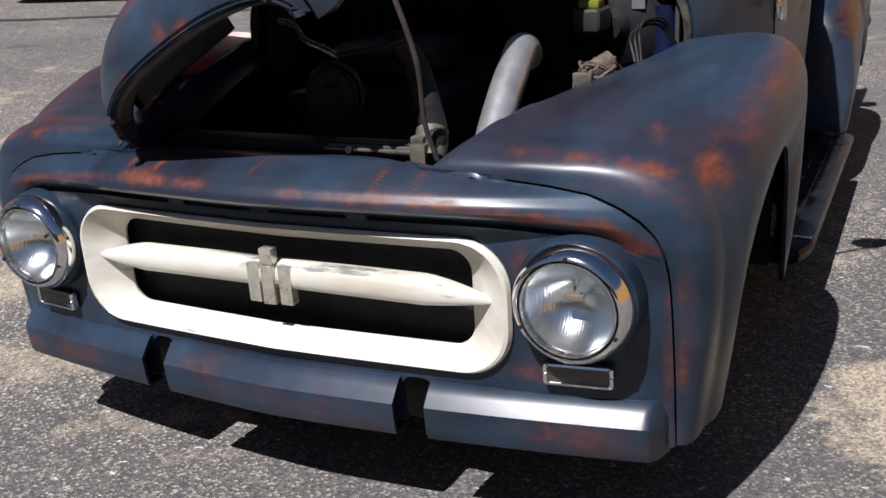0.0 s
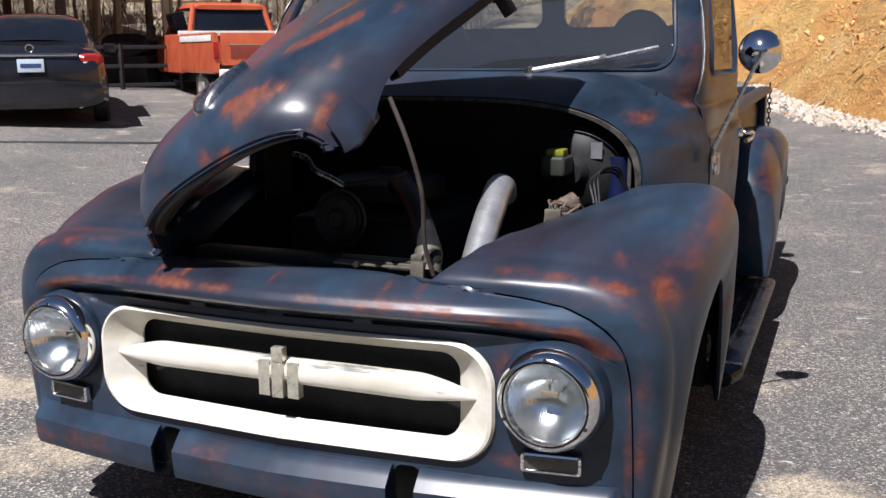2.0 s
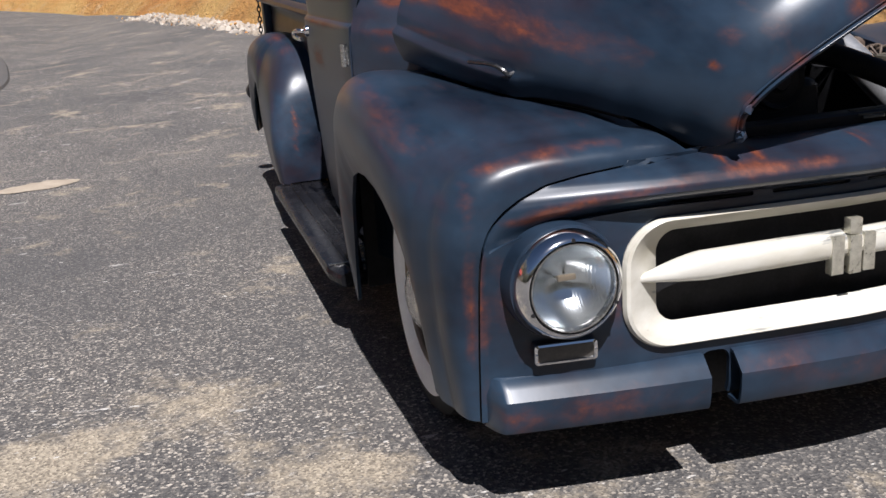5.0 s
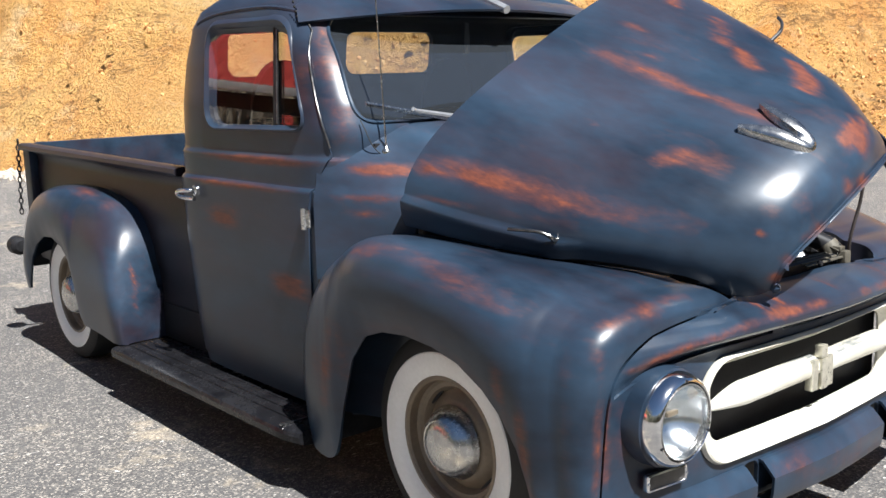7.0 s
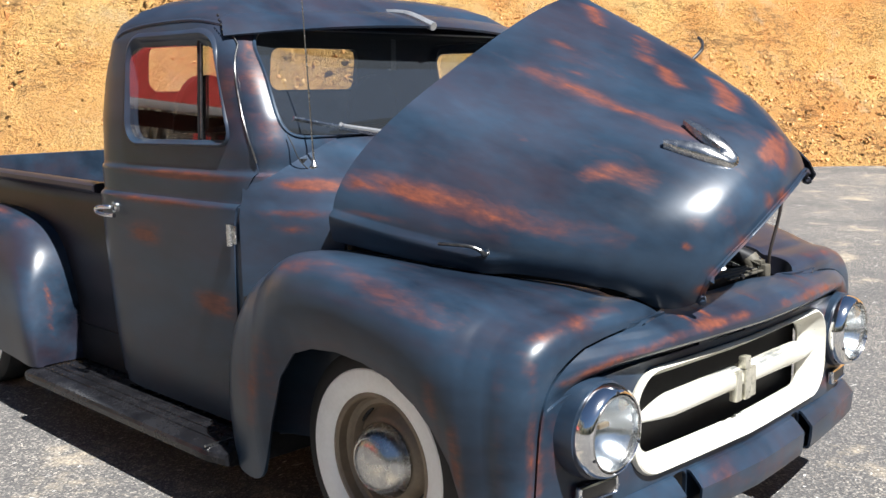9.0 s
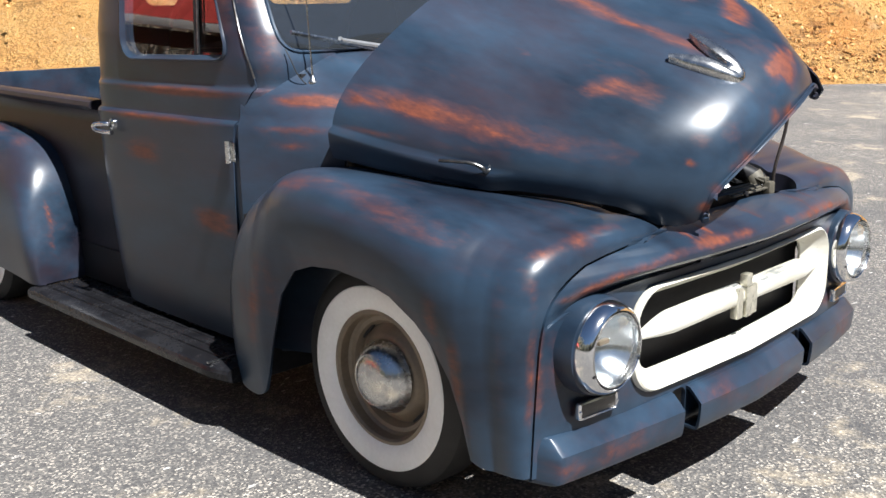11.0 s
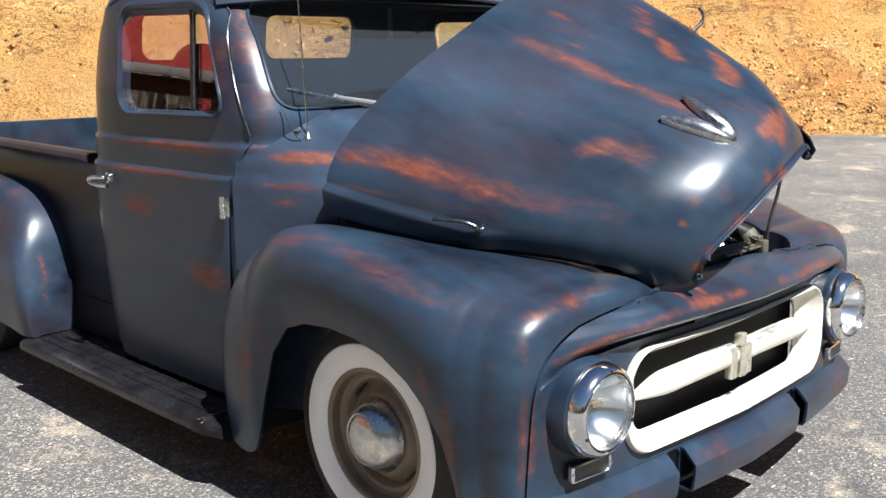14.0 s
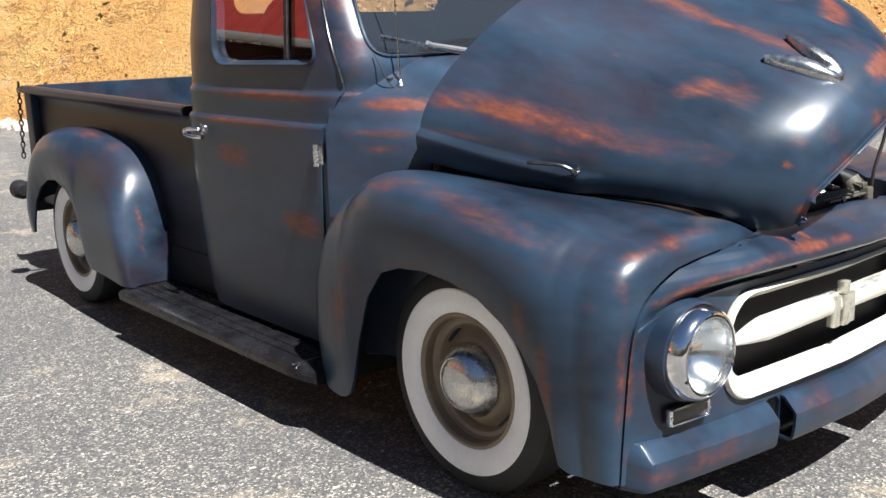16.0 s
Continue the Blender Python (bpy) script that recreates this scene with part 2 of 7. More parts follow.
# ---- mesh helpers ----
def part(name, bm, material, parent=None, label="", smooth=30.0, pose_m=None):
    """One mesh object out of a bmesh, under a thing or a part."""
    me = bpy.data.meshes.new(name)
    bm.normal_update()
    bm.to_mesh(me)
    bm.free()
    if smooth:
        me.shade_smooth()
        me.set_sharp_from_angle(angle=radians(smooth))
    for m in material if isinstance(material, (list, tuple)) else (material,):
        me.materials.append(m)
    ob = new(name, me)
    if pose_m is not None:
        ob.matrix_basis = pose_m
    if parent:
        ob.parent = parent
    if label:
        ob["label"] = label
    return ob


def holder(name, m=None):
    ob = new(name)
    ob.empty_display_size = 0.2
    if m is not None:
        ob.matrix_basis = m
    return ob


def sheet(rows, loop_u=False, loop_v=False):
    """A quad sheet through rows of points."""
    bm = bmesh.new()
    vs = [[bm.verts.new(p) for p in r] for r in rows]
    nu, nv = len(vs), len(vs[0])
    for i in range(nu if loop_u else nu - 1):
        for j in range(nv if loop_v else nv - 1):
            q = [vs[i][j], vs[(i + 1) % nu][j], vs[(i + 1) % nu][(j + 1) % nv], vs[i][(j + 1) % nv]]
            if len(set(q)) == 4:
                bm.faces.new(q)
    return bm


def shell(bm, t):
    """A second skin t behind a sheet, joined at its rims."""
    bm.normal_update()
    verts, faces = bm.verts[:], bm.faces[:]
    rim = [e for e in bm.edges if e.is_boundary]
    rim = [(e.verts[0], e.verts[1], e.link_faces[0]) for e in rim]
    twin = {v: bm.verts.new(v.co - v.normal * t) for v in verts}
    for f in faces:
        bm.faces.new([twin[v] for v in reversed(f.verts)])
    for p, q, f in rim:
        vs = list(f.verts)
        if vs[(vs.index(p) + 1) % len(vs)] is q:
            p, q = q, p
        bm.faces.new((p, q, twin[q], twin[p]))
    return bm


def thick(bm, t):
    """Give a sheet a thickness."""
    bmesh.ops.recalc_face_normals(bm, faces=bm.faces)
    return shell(bm, t)


def lathe(profile, steps=48, axis="x"):
    """Turn a profile of (radius, along) round an axis."""
    rows = []
    for r, a in profile:
        row = []
        for i in range(steps):
            c, s = math.cos(2 * math.pi * i / steps) * r, math.sin(2 * math.pi * i / steps) * r
            row.append((a, c, s) if axis == "x" else (c, a, s) if axis == "y" else (c, s, a))
        rows.append(row)
    bm = sheet(rows, loop_v=True)
    bmesh.ops.remove_doubles(bm, verts=bm.verts, dist=1e-5)
    bmesh.ops.recalc_face_normals(bm, faces=bm.faces)
    return bm


def smoothed(points, n=8):
    """Catmull-Rom through points."""
    p = [Vector(q) for q in points]
    p = [p[0] * 2 - p[1]] + p + [p[-1] * 2 - p[-2]]
    out = []
    for i in range(1, len(p) - 2):
        for k in range(n):
            t = k / n
            a, b, c, d = p[i - 1 : i + 3]
            out.append(0.5 * (2 * b + (c - a) * t + (2 * a - 5 * b + 4 * c - d) * t * t + (3 * b - a - 3 * c + d) * t ** 3))
    return out + [p[-2]]


def tube(points, radius, sides=10, bm=None):
    """A closed round tube along points; radius may be a list."""
    bm = bm or bmesh.new()
    pts = [Vector(p) for p in points]
    rad = radius if isinstance(radius, (list, tuple)) else [radius] * len(pts)
    up = Vector((0.31, 0.17, 0.93))
    rings = []
    for i, p in enumerate(pts):
        d = (pts[min(i + 1, len(pts) - 1)] - pts[max(i - 1, 0)]).normalized()
        if abs(d.dot(up)) > 0.98:
            up = Vector((0.9, 0.3, 0.1))
        s = d.cross(up).normalized()
        w = s.cross(d)
        rings.append([bm.verts.new(p + (s * math.cos(a) + w * math.sin(a)) * rad[i]) for a in (2 * math.pi * k / sides for k in range(sides))])
    for a, b in zip(rings, rings[1:]):
        for k in range(sides):
            bm.faces.new((a[k], a[(k + 1) % sides], b[(k + 1) % sides], b[k]))
    bm.faces.new(rings[0][::-1])
    bm.faces.new(rings[-1])
    return bm


def box(size, at=(0, 0, 0), bevel=0.0, segments=2, turn=None, bm=None):
    """A box with rounded edges, its middle at `at`."""
    own = bmesh.new()
    bmesh.ops.create_cube(own, size=1.0, matrix=Matrix.Diagonal((*size, 1)))
    if bevel:
        bmesh.ops.bevel(own, geom=own.edges[:], offset=bevel, segments=segments, profile=0.6, affect="EDGES")
    bmesh.ops.transform(own, matrix=Matrix.Translation(at) @ (turn.to_4x4() if turn else Matrix()), verts=own.verts)
    if bm is None:
        return own
    add(bm, own)
    return bm


def add(bm, other):
    me = bpy.data.meshes.new("join")
    other.to_mesh(me)
    other.free()
    bm.from_mesh(me)
    bpy.data.meshes.remove(me)
    return bm


def rounded(w, h, r, n=6, cx=0.0, cy=0.0):
    """Outline of a rounded rectangle, anticlockwise."""
    out = []
    for sx, sy, a0 in ((1, 1, 0), (-1, 1, 90), (-1, -1, 180), (1, -1, 270)):
        for k in range(n + 1):
            a = radians(a0 + 90 * k / n)
            out.append((cx + sx * (w / 2 - r) + r * math.cos(a), cy + sy * (h / 2 - r) + r * math.sin(a)))
    return out


def soft_polygon(corners, r, n=5):
    """A polygon with its corners rounded off."""
    out, m = [], len(corners)
    for i in range(m):
        a, b, c = (Vector(corners[(i + k) % m]) for k in (-1, 0, 1))
        p, q = b + (a - b).normalized() * r, b + (c - b).normalized() * r
        for k in range(n + 1):
            t = k / n
            out.append(tuple(p * (1 - t) ** 2 + b * 2 * t * (1 - t) + q * t * t))
    return out


def slab(outline, place, depth):
    """A plate: outline of (a, b), place(a, b, d) gives the point at depth d."""
    bm = bmesh.new()
    f = [bm.verts.new(place(a, b, 0.0)) for a, b in outline]
    k = [bm.verts.new(place(a, b, depth)) for a, b in outline]
    bm.faces.new(f)
    bm.faces.new(k[::-1])
    for i in range(len(f)):
        j = (i + 1) % len(f)
        bm.faces.new((f[i], k[i], k[j], f[j]))
    bmesh.ops.recalc_face_normals(bm, faces=bm.faces)
    return bm


def cut(ob, *cutters):
    """Cut holes into a mesh for good."""
    made = []
    for bm in cutters:
        bmesh.ops.recalc_face_normals(bm, faces=bm.faces)
        me = bpy.data.meshes.new("hole")
        bm.to_mesh(me)
        bm.free()
        c = new("hole", me)
        c.parent, c.matrix_basis = ob.parent, ob.matrix_basis
        made.append(c)
        mod = ob.modifiers.new("hole", "BOOLEAN")
        mod.operation, mod.object, mod.solver = "DIFFERENCE", c, "EXACT"
    bpy.context.view_layer.update()
    old = ob.data
    ob.data = bpy.data.meshes.new_from_object(ob.evaluated_get(bpy.context.evaluated_depsgraph_get()))
    ob.modifiers.clear()
    for c in made:
        bpy.data.objects.remove(c)
    ob.data.name = old.name
    ob.data.shade_smooth()
    ob.data.set_sharp_from_angle(angle=radians(32))
    return ob


def stained(ob, patches):
    """Write the rust attribute of a mesh from worn patches: middle, half sizes, strength."""
    me = ob.data
    co = np.empty(len(me.vertices) * 3, dtype=np.float32)
    me.vertices.foreach_get("co", co)
    co = co.reshape(-1, 3)
    v = np.zeros(len(co), dtype=np.float32)
    for x, y, z, a, b, c, s in patches:
        d = ((co - np.array((x, y, z))) / np.array((a, b, c)))
        v = np.maximum(v, s * np.clip(1.4 - np.sqrt((d * d).sum(1)), 0, 1))
    me.attributes.new("rust", "FLOAT", "POINT").data.foreach_set("value", v.astype(np.float32))
    return ob


def chain(points, half, strength, n=5):
    """Worn patches strung along a line of points; strength may end at another value."""
    a, b = strength if isinstance(strength, tuple) else (strength, strength)
    m = (len(points) - 1) * n
    out = []
    for k in range(m + 1):
        i = min(k // n, len(points) - 2)
        p = Vector(points[i]).lerp(Vector(points[i + 1]), k / n - i)
        out.append((*p, *half, a + (b - a) * k / m))
    return out


def lerp_table(table, x):
    """Values of a table of (x, a, b, ...) at x, eased between rows."""
    if x <= table[0][0]:
        return table[0][1:]
    for p, q in zip(table, table[1:]):
        if x <= q[0]:
            t = (x - p[0]) / (q[0] - p[0])
            return tuple(a + (b - a) * t for a, b in zip(p[1:], q[1:]))
    return table[-1][1:]


def curve_table(table, x):
    """As lerp_table, but smooth through the rows."""
    xs = [r[0] for r in table]
    x = min(max(x, xs[0]), xs[-1])
    i = max(k for k in range(len(xs) - 1) if x >= xs[k])
    def slope(k, c):
        lo, hi = max(k - 1, 0), min(k + 1, len(xs) - 1)
        return (table[hi][c] - table[lo][c]) / (xs[hi] - xs[lo])
    h = xs[i + 1] - xs[i]
    t = (x - xs[i]) / h
    out = []
    for c in range(1, len(table[0])):
        a, b, m, k = table[i][c], table[i + 1][c], slope(i, c) * h, slope(i + 1, c) * h
        out.append((2 * t ** 3 - 3 * t * t + 1) * a + (t ** 3 - 2 * t * t + t) * m + (3 * t * t - 2 * t ** 3) * b + (t ** 3 - t * t) * k)
    return tuple(out)


def spread(a, b, n):
    return [a + (b - a) * i / (n - 1) for i in range(n)]


def mirrored(bm):
    """The same mesh on the other side of the truck."""
    bmesh.ops.transform(bm, matrix=Matrix.Diagonal((-1, 1, 1, 1)), verts=bm.verts)
    bmesh.ops.reverse_faces(bm, faces=bm.faces)
    return bm


# ---- ground ----
def ground_z(x, y):
    """The yard: level under the truck, rising towards the house side and the drive behind."""
    r = math.hypot(x, y - 1.8)
    t = min(max((r - 3.5) / 7.0, 0.0), 1.0)
    w = t * t * (3 - 2 * t)
    fx, fy = max(min(x, 14.0), -16.0), max(min(y, 24.0), -10.0)
    drive = min(max((fx + 3.5) / 3.0, 0.0), 1.0)
    return w * (0.075 * max(0.0, -fx - 3.2) + 0.014 * fy * drive - 0.02 * max(0.0, fx - 3.0))


def ground_axis():
    near = spread(-16, 26, 85)
    return [-900, -400, -150, -70, -35, -22] + near + [32, 45, 80, 180, 420, 900]


def make_ground():
    xs, ys = [v - 3 for v in ground_axis()], ground_axis()
    bm = sheet([[(x, y, ground_z(x, y)) for y in ys] for x in xs])
    bmesh.ops.recalc_face_normals(bm, faces=bm.faces)
    ob = part("ground", bm, ASPHALT)
    if ob.data.polygons[len(ob.data.polygons) // 2].normal.z < 0:
        ob.data.flip_normals()
    return tagged(ob, "worn dark asphalt yard with pale scuffs", "asphalt", kind="structure")


make_ground()

# foot of the clay bank, from the drive behind round to the open side
BANK_FOOT = [(-40, 72), (-24, 58), (-11, 49), (-4.0, 40), (-1.5, 28), (0.3, 18), (2.1, 12.6), (4.8, 9.9), (9.0, 9.0), (14.0, 8.0), (17.5, 4.6), (19.5, -3), (20.5, -14), (20, -34)]


def bank_frame():
    foot = [Vector((x, y, 0)) for x, y in BANK_FOOT]
    foot = smoothed(foot, 14)
    out = []
    for i, p in enumerate(foot):
        d = (foot[min(i + 1, len(foot) - 1)] - foot[max(i - 1, 0)]).normalized()
        out.append((p, Vector((-d.y, d.x, 0)) * (1 if Vector((-d.y, d.x, 0)).dot(Vector((1, 0.9, 0))) > 0 else -1)))
    return out


def bank_point(p, n, s, height=11.0, run=14.0):
    """A place on the bank: s from 0 at the foot to 1 at its brow."""
    q = p + n * (run * s)
    z = ground_z(p.x, p.y) + (height * s ** 0.92 if s > 0 else 8 * s)
    k = min(1.0, max(s, 0.0) * 6)
    q3 = Vector((q.x, q.y, z))
    a = noise.fractal(q3 * 0.16, 1.0, 2.0, 4) * 1.1 + noise.fractal(q3 * 0.7, 0.8, 2.1, 5) * 0.48
    ridge = abs(noise.noise(Vector((q.x * 0.5 + q.y * 0.5, 2.0, z * 0.9)))) * 0.35
    return q3 + (Vector((0, 0, 0.75)) - n * 0.6) * ((a - ridge) * k)


def make_bank():
    fr = bank_frame()
    levels = [-0.03, 0.0] + [(i / 60) ** 1.15 for i in range(1, 61)]
    dense = []
    for (p, n), (q, m) in zip(fr, fr[1:]):
        for k in range(3):
            dense.append((p.lerp(q, k / 3), n.lerp(m, k / 3).normalized()))
    rows = [[bank_point(p, n, s) for s in levels] + [bank_point(p, n, 1.0) + n * 60 + Vector((0, 0, 3))] for p, n in dense]
    bm = sheet(rows)
    bmesh.ops.recalc_face_normals(bm, faces=bm.faces)
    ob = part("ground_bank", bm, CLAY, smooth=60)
    mid = ob.data.polygons[len(ob.data.polygons) // 2]
    if mid.normal.z < 0:
        ob.data.flip_normals()
    tagged(ob, "steep cut bank of raw orange clay", "clay bank", kind="structure")


make_bank()


ICO_V, ICO_F = [], []
_bm = bmesh.new()
bmesh.ops.create_icosphere(_bm, subdivisions=1, radius=1.0)
_bm.verts.ensure_lookup_table()
ICO_V = np.array([v.co[:] for v in _bm.verts])
ICO_F = np.array([[v.index for v in f.verts] for f in _bm.faces])
_bm.free()


class Heap:
    """Many uneven stones in one mesh."""

    def __init__(self, seed):
        self.v, self.f, self.n, self.r = [], [], 0, np.random.RandomState(seed)

    def stone(self, at, size, flat=0.7):
        r = self.r
        m = np.array(Euler(r.uniform(0, 6, 3)).to_matrix())
        at = (at[0], at[1], at[2] - 0.35 * size)
        p = (ICO_V * (1, r.uniform(0.6, 1), r.uniform(0.4, flat)) + r.uniform(-0.2, 0.2, ICO_V.shape)) @ m.T * size + np.array(at)
        self.v.append(p)
        self.f.append(ICO_F + self.n)
        self.n += len(p)

    def thing(self, name, material):
        me = bpy.data.meshes.new(name)
        me.from_pydata(np.concatenate(self.v).tolist(), [], np.concatenate(self.f).tolist())
        me.materials.append(material)
        return new(name, me)


def make_stones():
    rng = random.Random(4)
    fr = bank_frame()
    white = Nodes("pale_crushed_rock", 0.85)
    f = white.island()
    white.bump(white.noise(30, 4), 0.4, 0.01)
    pale = white.done(white.mix(white.noise(6, 3), white.ramp(f, (0, (0.26, 0.23, 0.20)), (0.6, (0.42, 0.39, 0.35)), (1, (0.58, 0.56, 0.52))), (0.45, 0.36, 0.26)))
    heap = Heap(4)
    for p, n in fr[58:106]:
        for _ in range(85):
            o = rng.random()
            q = p + n * (o * 1.5 - 0.5) + Vector((rng.uniform(-0.35, 0.35), rng.uniform(-0.8, 0.8), 0))
            heap.stone((q.x, q.y, ground_z(q.x, q.y) + 0.02 + 0.10 * max(0, o - 0.5)), rng.choice((0.025, 0.035, 0.05, 0.07, 0.11)))
    tagged(heap.thing("crushed_rock", pale), "band of pale crushed rock along the bank's foot", "rocks", kind="stuff")
    clod = Nodes("clay_clods", 0.95)
    f = clod.island()
    clod.bump(clod.noise(25, 4), 0.5, 0.02)
    brown = clod.done(clod.ramp(f, (0, (0.46, 0.21, 0.072)), (0.5, (0.60, 0.30, 0.10)), (0.9, (0.69, 0.41, 0.16)), (1, (0.66, 0.46, 0.23))))
    heap = Heap(5)
    for i in range(8000):
        p, n = fr[rng.randrange(40, len(fr))]
        s = rng.random() ** 1.3
        q = bank_point(p + Vector((rng.uniform(-1, 1), rng.uniform(-1, 1), 0)), n, s)
        heap.stone(q, rng.choice((0.010, 0.012, 0.015, 0.02, 0.03)) * (2.2 if rng.random() < 0.02 else 1))
    for i in range(7000):
        p, n = fr[rng.randrange(60, 86)]
        q = bank_point(p + Vector((rng.uniform(-1, 1), rng.uniform(-1, 1), 0)), n, 0.8 * rng.random())
        heap.stone(q, rng.choice((0.008, 0.010, 0.013, 0.017, 0.024)) * (2.2 if rng.random() < 0.015 else 1))
    for i in range(4500):
        p, n = fr[rng.randrange(124, 154)]
        s = 0.16 * rng.random() ** 1.2
        q = bank_point(p + Vector((rng.uniform(-1, 1), rng.uniform(-1, 1), 0)), n, s)
        heap.stone(q + Vector((0, 0, 0.1)), rng.choice((0.012, 0.016, 0.022, 0.03, 0.045)))
    for i in range(110):
        p, n = fr[rng.randrange(62, 152)]
        s = 0.7 * rng.random()
        off = Vector((rng.uniform(-1, 1), rng.uniform(-1, 1), 0))
        wide = rng.uniform(0.15, 0.5)
        for k in range(26):
            q = bank_point(p + off + Vector((rng.gauss(0, wide), rng.gauss(0, wide), 0)), n, s + rng.gauss(0, 0.012))
            heap.stone(q, rng.choice((0.015, 0.02, 0.03, 0.045, 0.07)), 0.5)
    tagged(heap.thing("clay_clods", brown), "loose clods and stones strewn over the clay", "stones", kind="stuff")


make_stones()

# ---- the pickup truck ----
truck = tagged(holder("pickup_truck"), "old lowered pickup truck, blue-black patina paint, hood propped open", "pickup truck")

# profile of the nose, from the hood opening over the brow and down: y, z, half width, drop at the outer end
NOSE = [
    (0.130, 0.783, 0.362, 0.000), (0.085, 0.787, 0.420, 0.003), (0.035, 0.780, 0.520, 0.010), (-0.005, 0.769, 0.640, 0.026),
    (-0.032, 0.752, 0.745, 0.050), (-0.045, 0.735, 0.805, 0.070), (-0.045, 0.722, 0.832, 0.090), (-0.034, 0.712, 0.842, 0.108),
    (-0.012, 0.704, 0.846, 0.125), (0.014, 0.694, 0.849, 0.135), (0.024, 0.676, 0.851, 0.135), (0.024, 0.62, 0.852, 0.11),
    (0.023, 0.56, 0.853, 0.07), (0.022, 0.48, 0.854, 0.03), (0.021, 0.40, 0.855, 0.01), (0.020, 0.335, 0.855, 0.0), (0.022, 0.26, 0.855, 0.0), (0.030, 0.235, 0.853, 0.0),
]


SEAM = [(0.362, 0.072, 0.774), (0.430, 0.068, 0.774), (0.520, 0.067, 0.771), (0.620, 0.071, 0.762), (0.700, 0.078, 0.748), (0.755, 0.080, 0.725), (0.790, 0.083, 0.702), (0.812, 0.086, 0.680), (0.826, 0.089, 0.658),
        (0.836, 0.092, 0.630), (0.842, 0.095, 0.600), (0.846, 0.098, 0.560), (0.849, 0.101, 0.500), (0.851, 0.104, 0.440), (0.853, 0.107, 0.380), (0.854, 0.110, 0.320), (0.855, 0.112, 0.270), (0.855, 0.114, 0.237)]


def nose_point(u, s):
    y, z, w, d = lerp_table([(i, *r) for i, r in enumerate(NOSE)], s)
    sx, sy, sz = lerp_table([(i, *r) for i, r in enumerate(SEAM)], s)
    x = u * sx
    y += 0.030 * abs(x) / 0.85 + (0.016 if s > 9.4 else 0.055) * (x / 0.85) ** 2
    t = abs(u) ** (8 if s > 9.4 else 5)
    return Vector((x, y + (sy - y) * t, z + (sz - z) * t))


def make_nose():
    us = [-math.cos(math.pi * i / 96) * 0.25 + (-1 + 2 * i / 96) * 0.75 for i in range(97)]
    ss = spread(0, len(NOSE) - 1, 61)
    bm = thick(sheet([[nose_point(u, s) for u in us] for s in ss]), 0.012)
    ob = part("nose_panel", bm, PAINT, truck)
    holes = [slab(rounded(1.085, 0.272, 0.094, 8, 0.0, 0.515), lambda a, b, d: (a, -0.3 + d, b), 0.75)]
    holes += [slab(rounded(0.185, 0.0095, 0.004, 4, cx, 0.6865), lambda a, b, d: (a, -0.02 + d, b), 0.2) for cx in (-0.345, -0.115, 0.115, 0.345)]
    holes += [slab(rounded(0.206, 0.206, 0.1029, 10, cx, 0.552), lambda a, b, d: (a, -0.2 + d, b), 0.5) for cx in (-0.682, 0.682)]
    holes += [slab(rounded(0.070, 0.24, 0.024, 6, cx, 0.224), lambda a, b, d: (a, -0.2 + d, b), 0.5) for cx in (-0.337, 0.337)]
    cut(ob, *holes)
    P = [(x, 0.035, 0.775, w, 0.05, 0.03, s) for x, w, s in ((-0.335, 0.011, 0.95), (-0.25, 0.009, 0.95), (0.0, 0.011, 0.95), (0.02, 0.006, 0.7), (0.29, 0.012, 1.0), (0.375, 0.012, 1.0))]
    P += chain([(0.12, -0.03, 0.745), (0.45, 0.0, 0.735), (0.70, 0.06, 0.70), (0.80, 0.09, 0.65)], (0.05, 0.03, 0.016), (0.75, 1.0))
    P += chain([(-0.12, -0.03, 0.75), (-0.40, 0.0, 0.742), (-0.62, 0.04, 0.715), (-0.76, 0.07, 0.68)], (0.05, 0.03, 0.014), (0.7, 0.95))
    P += [(-0.30, 0.0, 0.752, 0.07, 0.04, 0.015, 0.85), (0.35, 0.0, 0.75, 0.10, 0.04, 0.012, 0.75)]
    P += [(0.845, 0.1, 0.45, 0.012, 0.1, 0.2, 0.75), (-0.845, 0.1, 0.48, 0.012, 0.1, 0.2, 0.72), (0.565, 0.05, 0.60, 0.03, 0.1, 0.06, 0.62), (0.6, 0.05, 0.385, 0.09, 0.1, 0.025, 0.6), (-0.565, 0.05, 0.50, 0.02, 0.1, 0.09, 0.62), (0.68, 0.05, 0.362, 0.08, 0.06, 0.012, 0.8), (-0.74, 0.06, 0.40, 0.04, 0.06, 0.04, 0.6), (-0.80, 0.06, 0.56, 0.03, 0.06, 0.10, 0.5)]
    stained(ob, P)
    # added strips keep sunlight from leaking through the fender seams
    for q in (-1, 1):
        part("seam_backing", tube([(q * (x - 0.016), y + 0.034, z - 0.012) for x, y, z in SEAM], 0.016, 8), BAY, ob, "black strip added behind the fender seam to block light")
    # solid black strip takes the place of shade inside the slots
    part("slot_backing", box((0.94, 0.004, 0.03), (0, 0.10, 0.684)), BAY, ob, "black strip put in for the shade behind the cooling slots")
    return ob


make_nose()


def bow(x):
    return 0.030 * abs(x) / 0.85 + 0.026 * (abs(x) / 0.85) ** 2


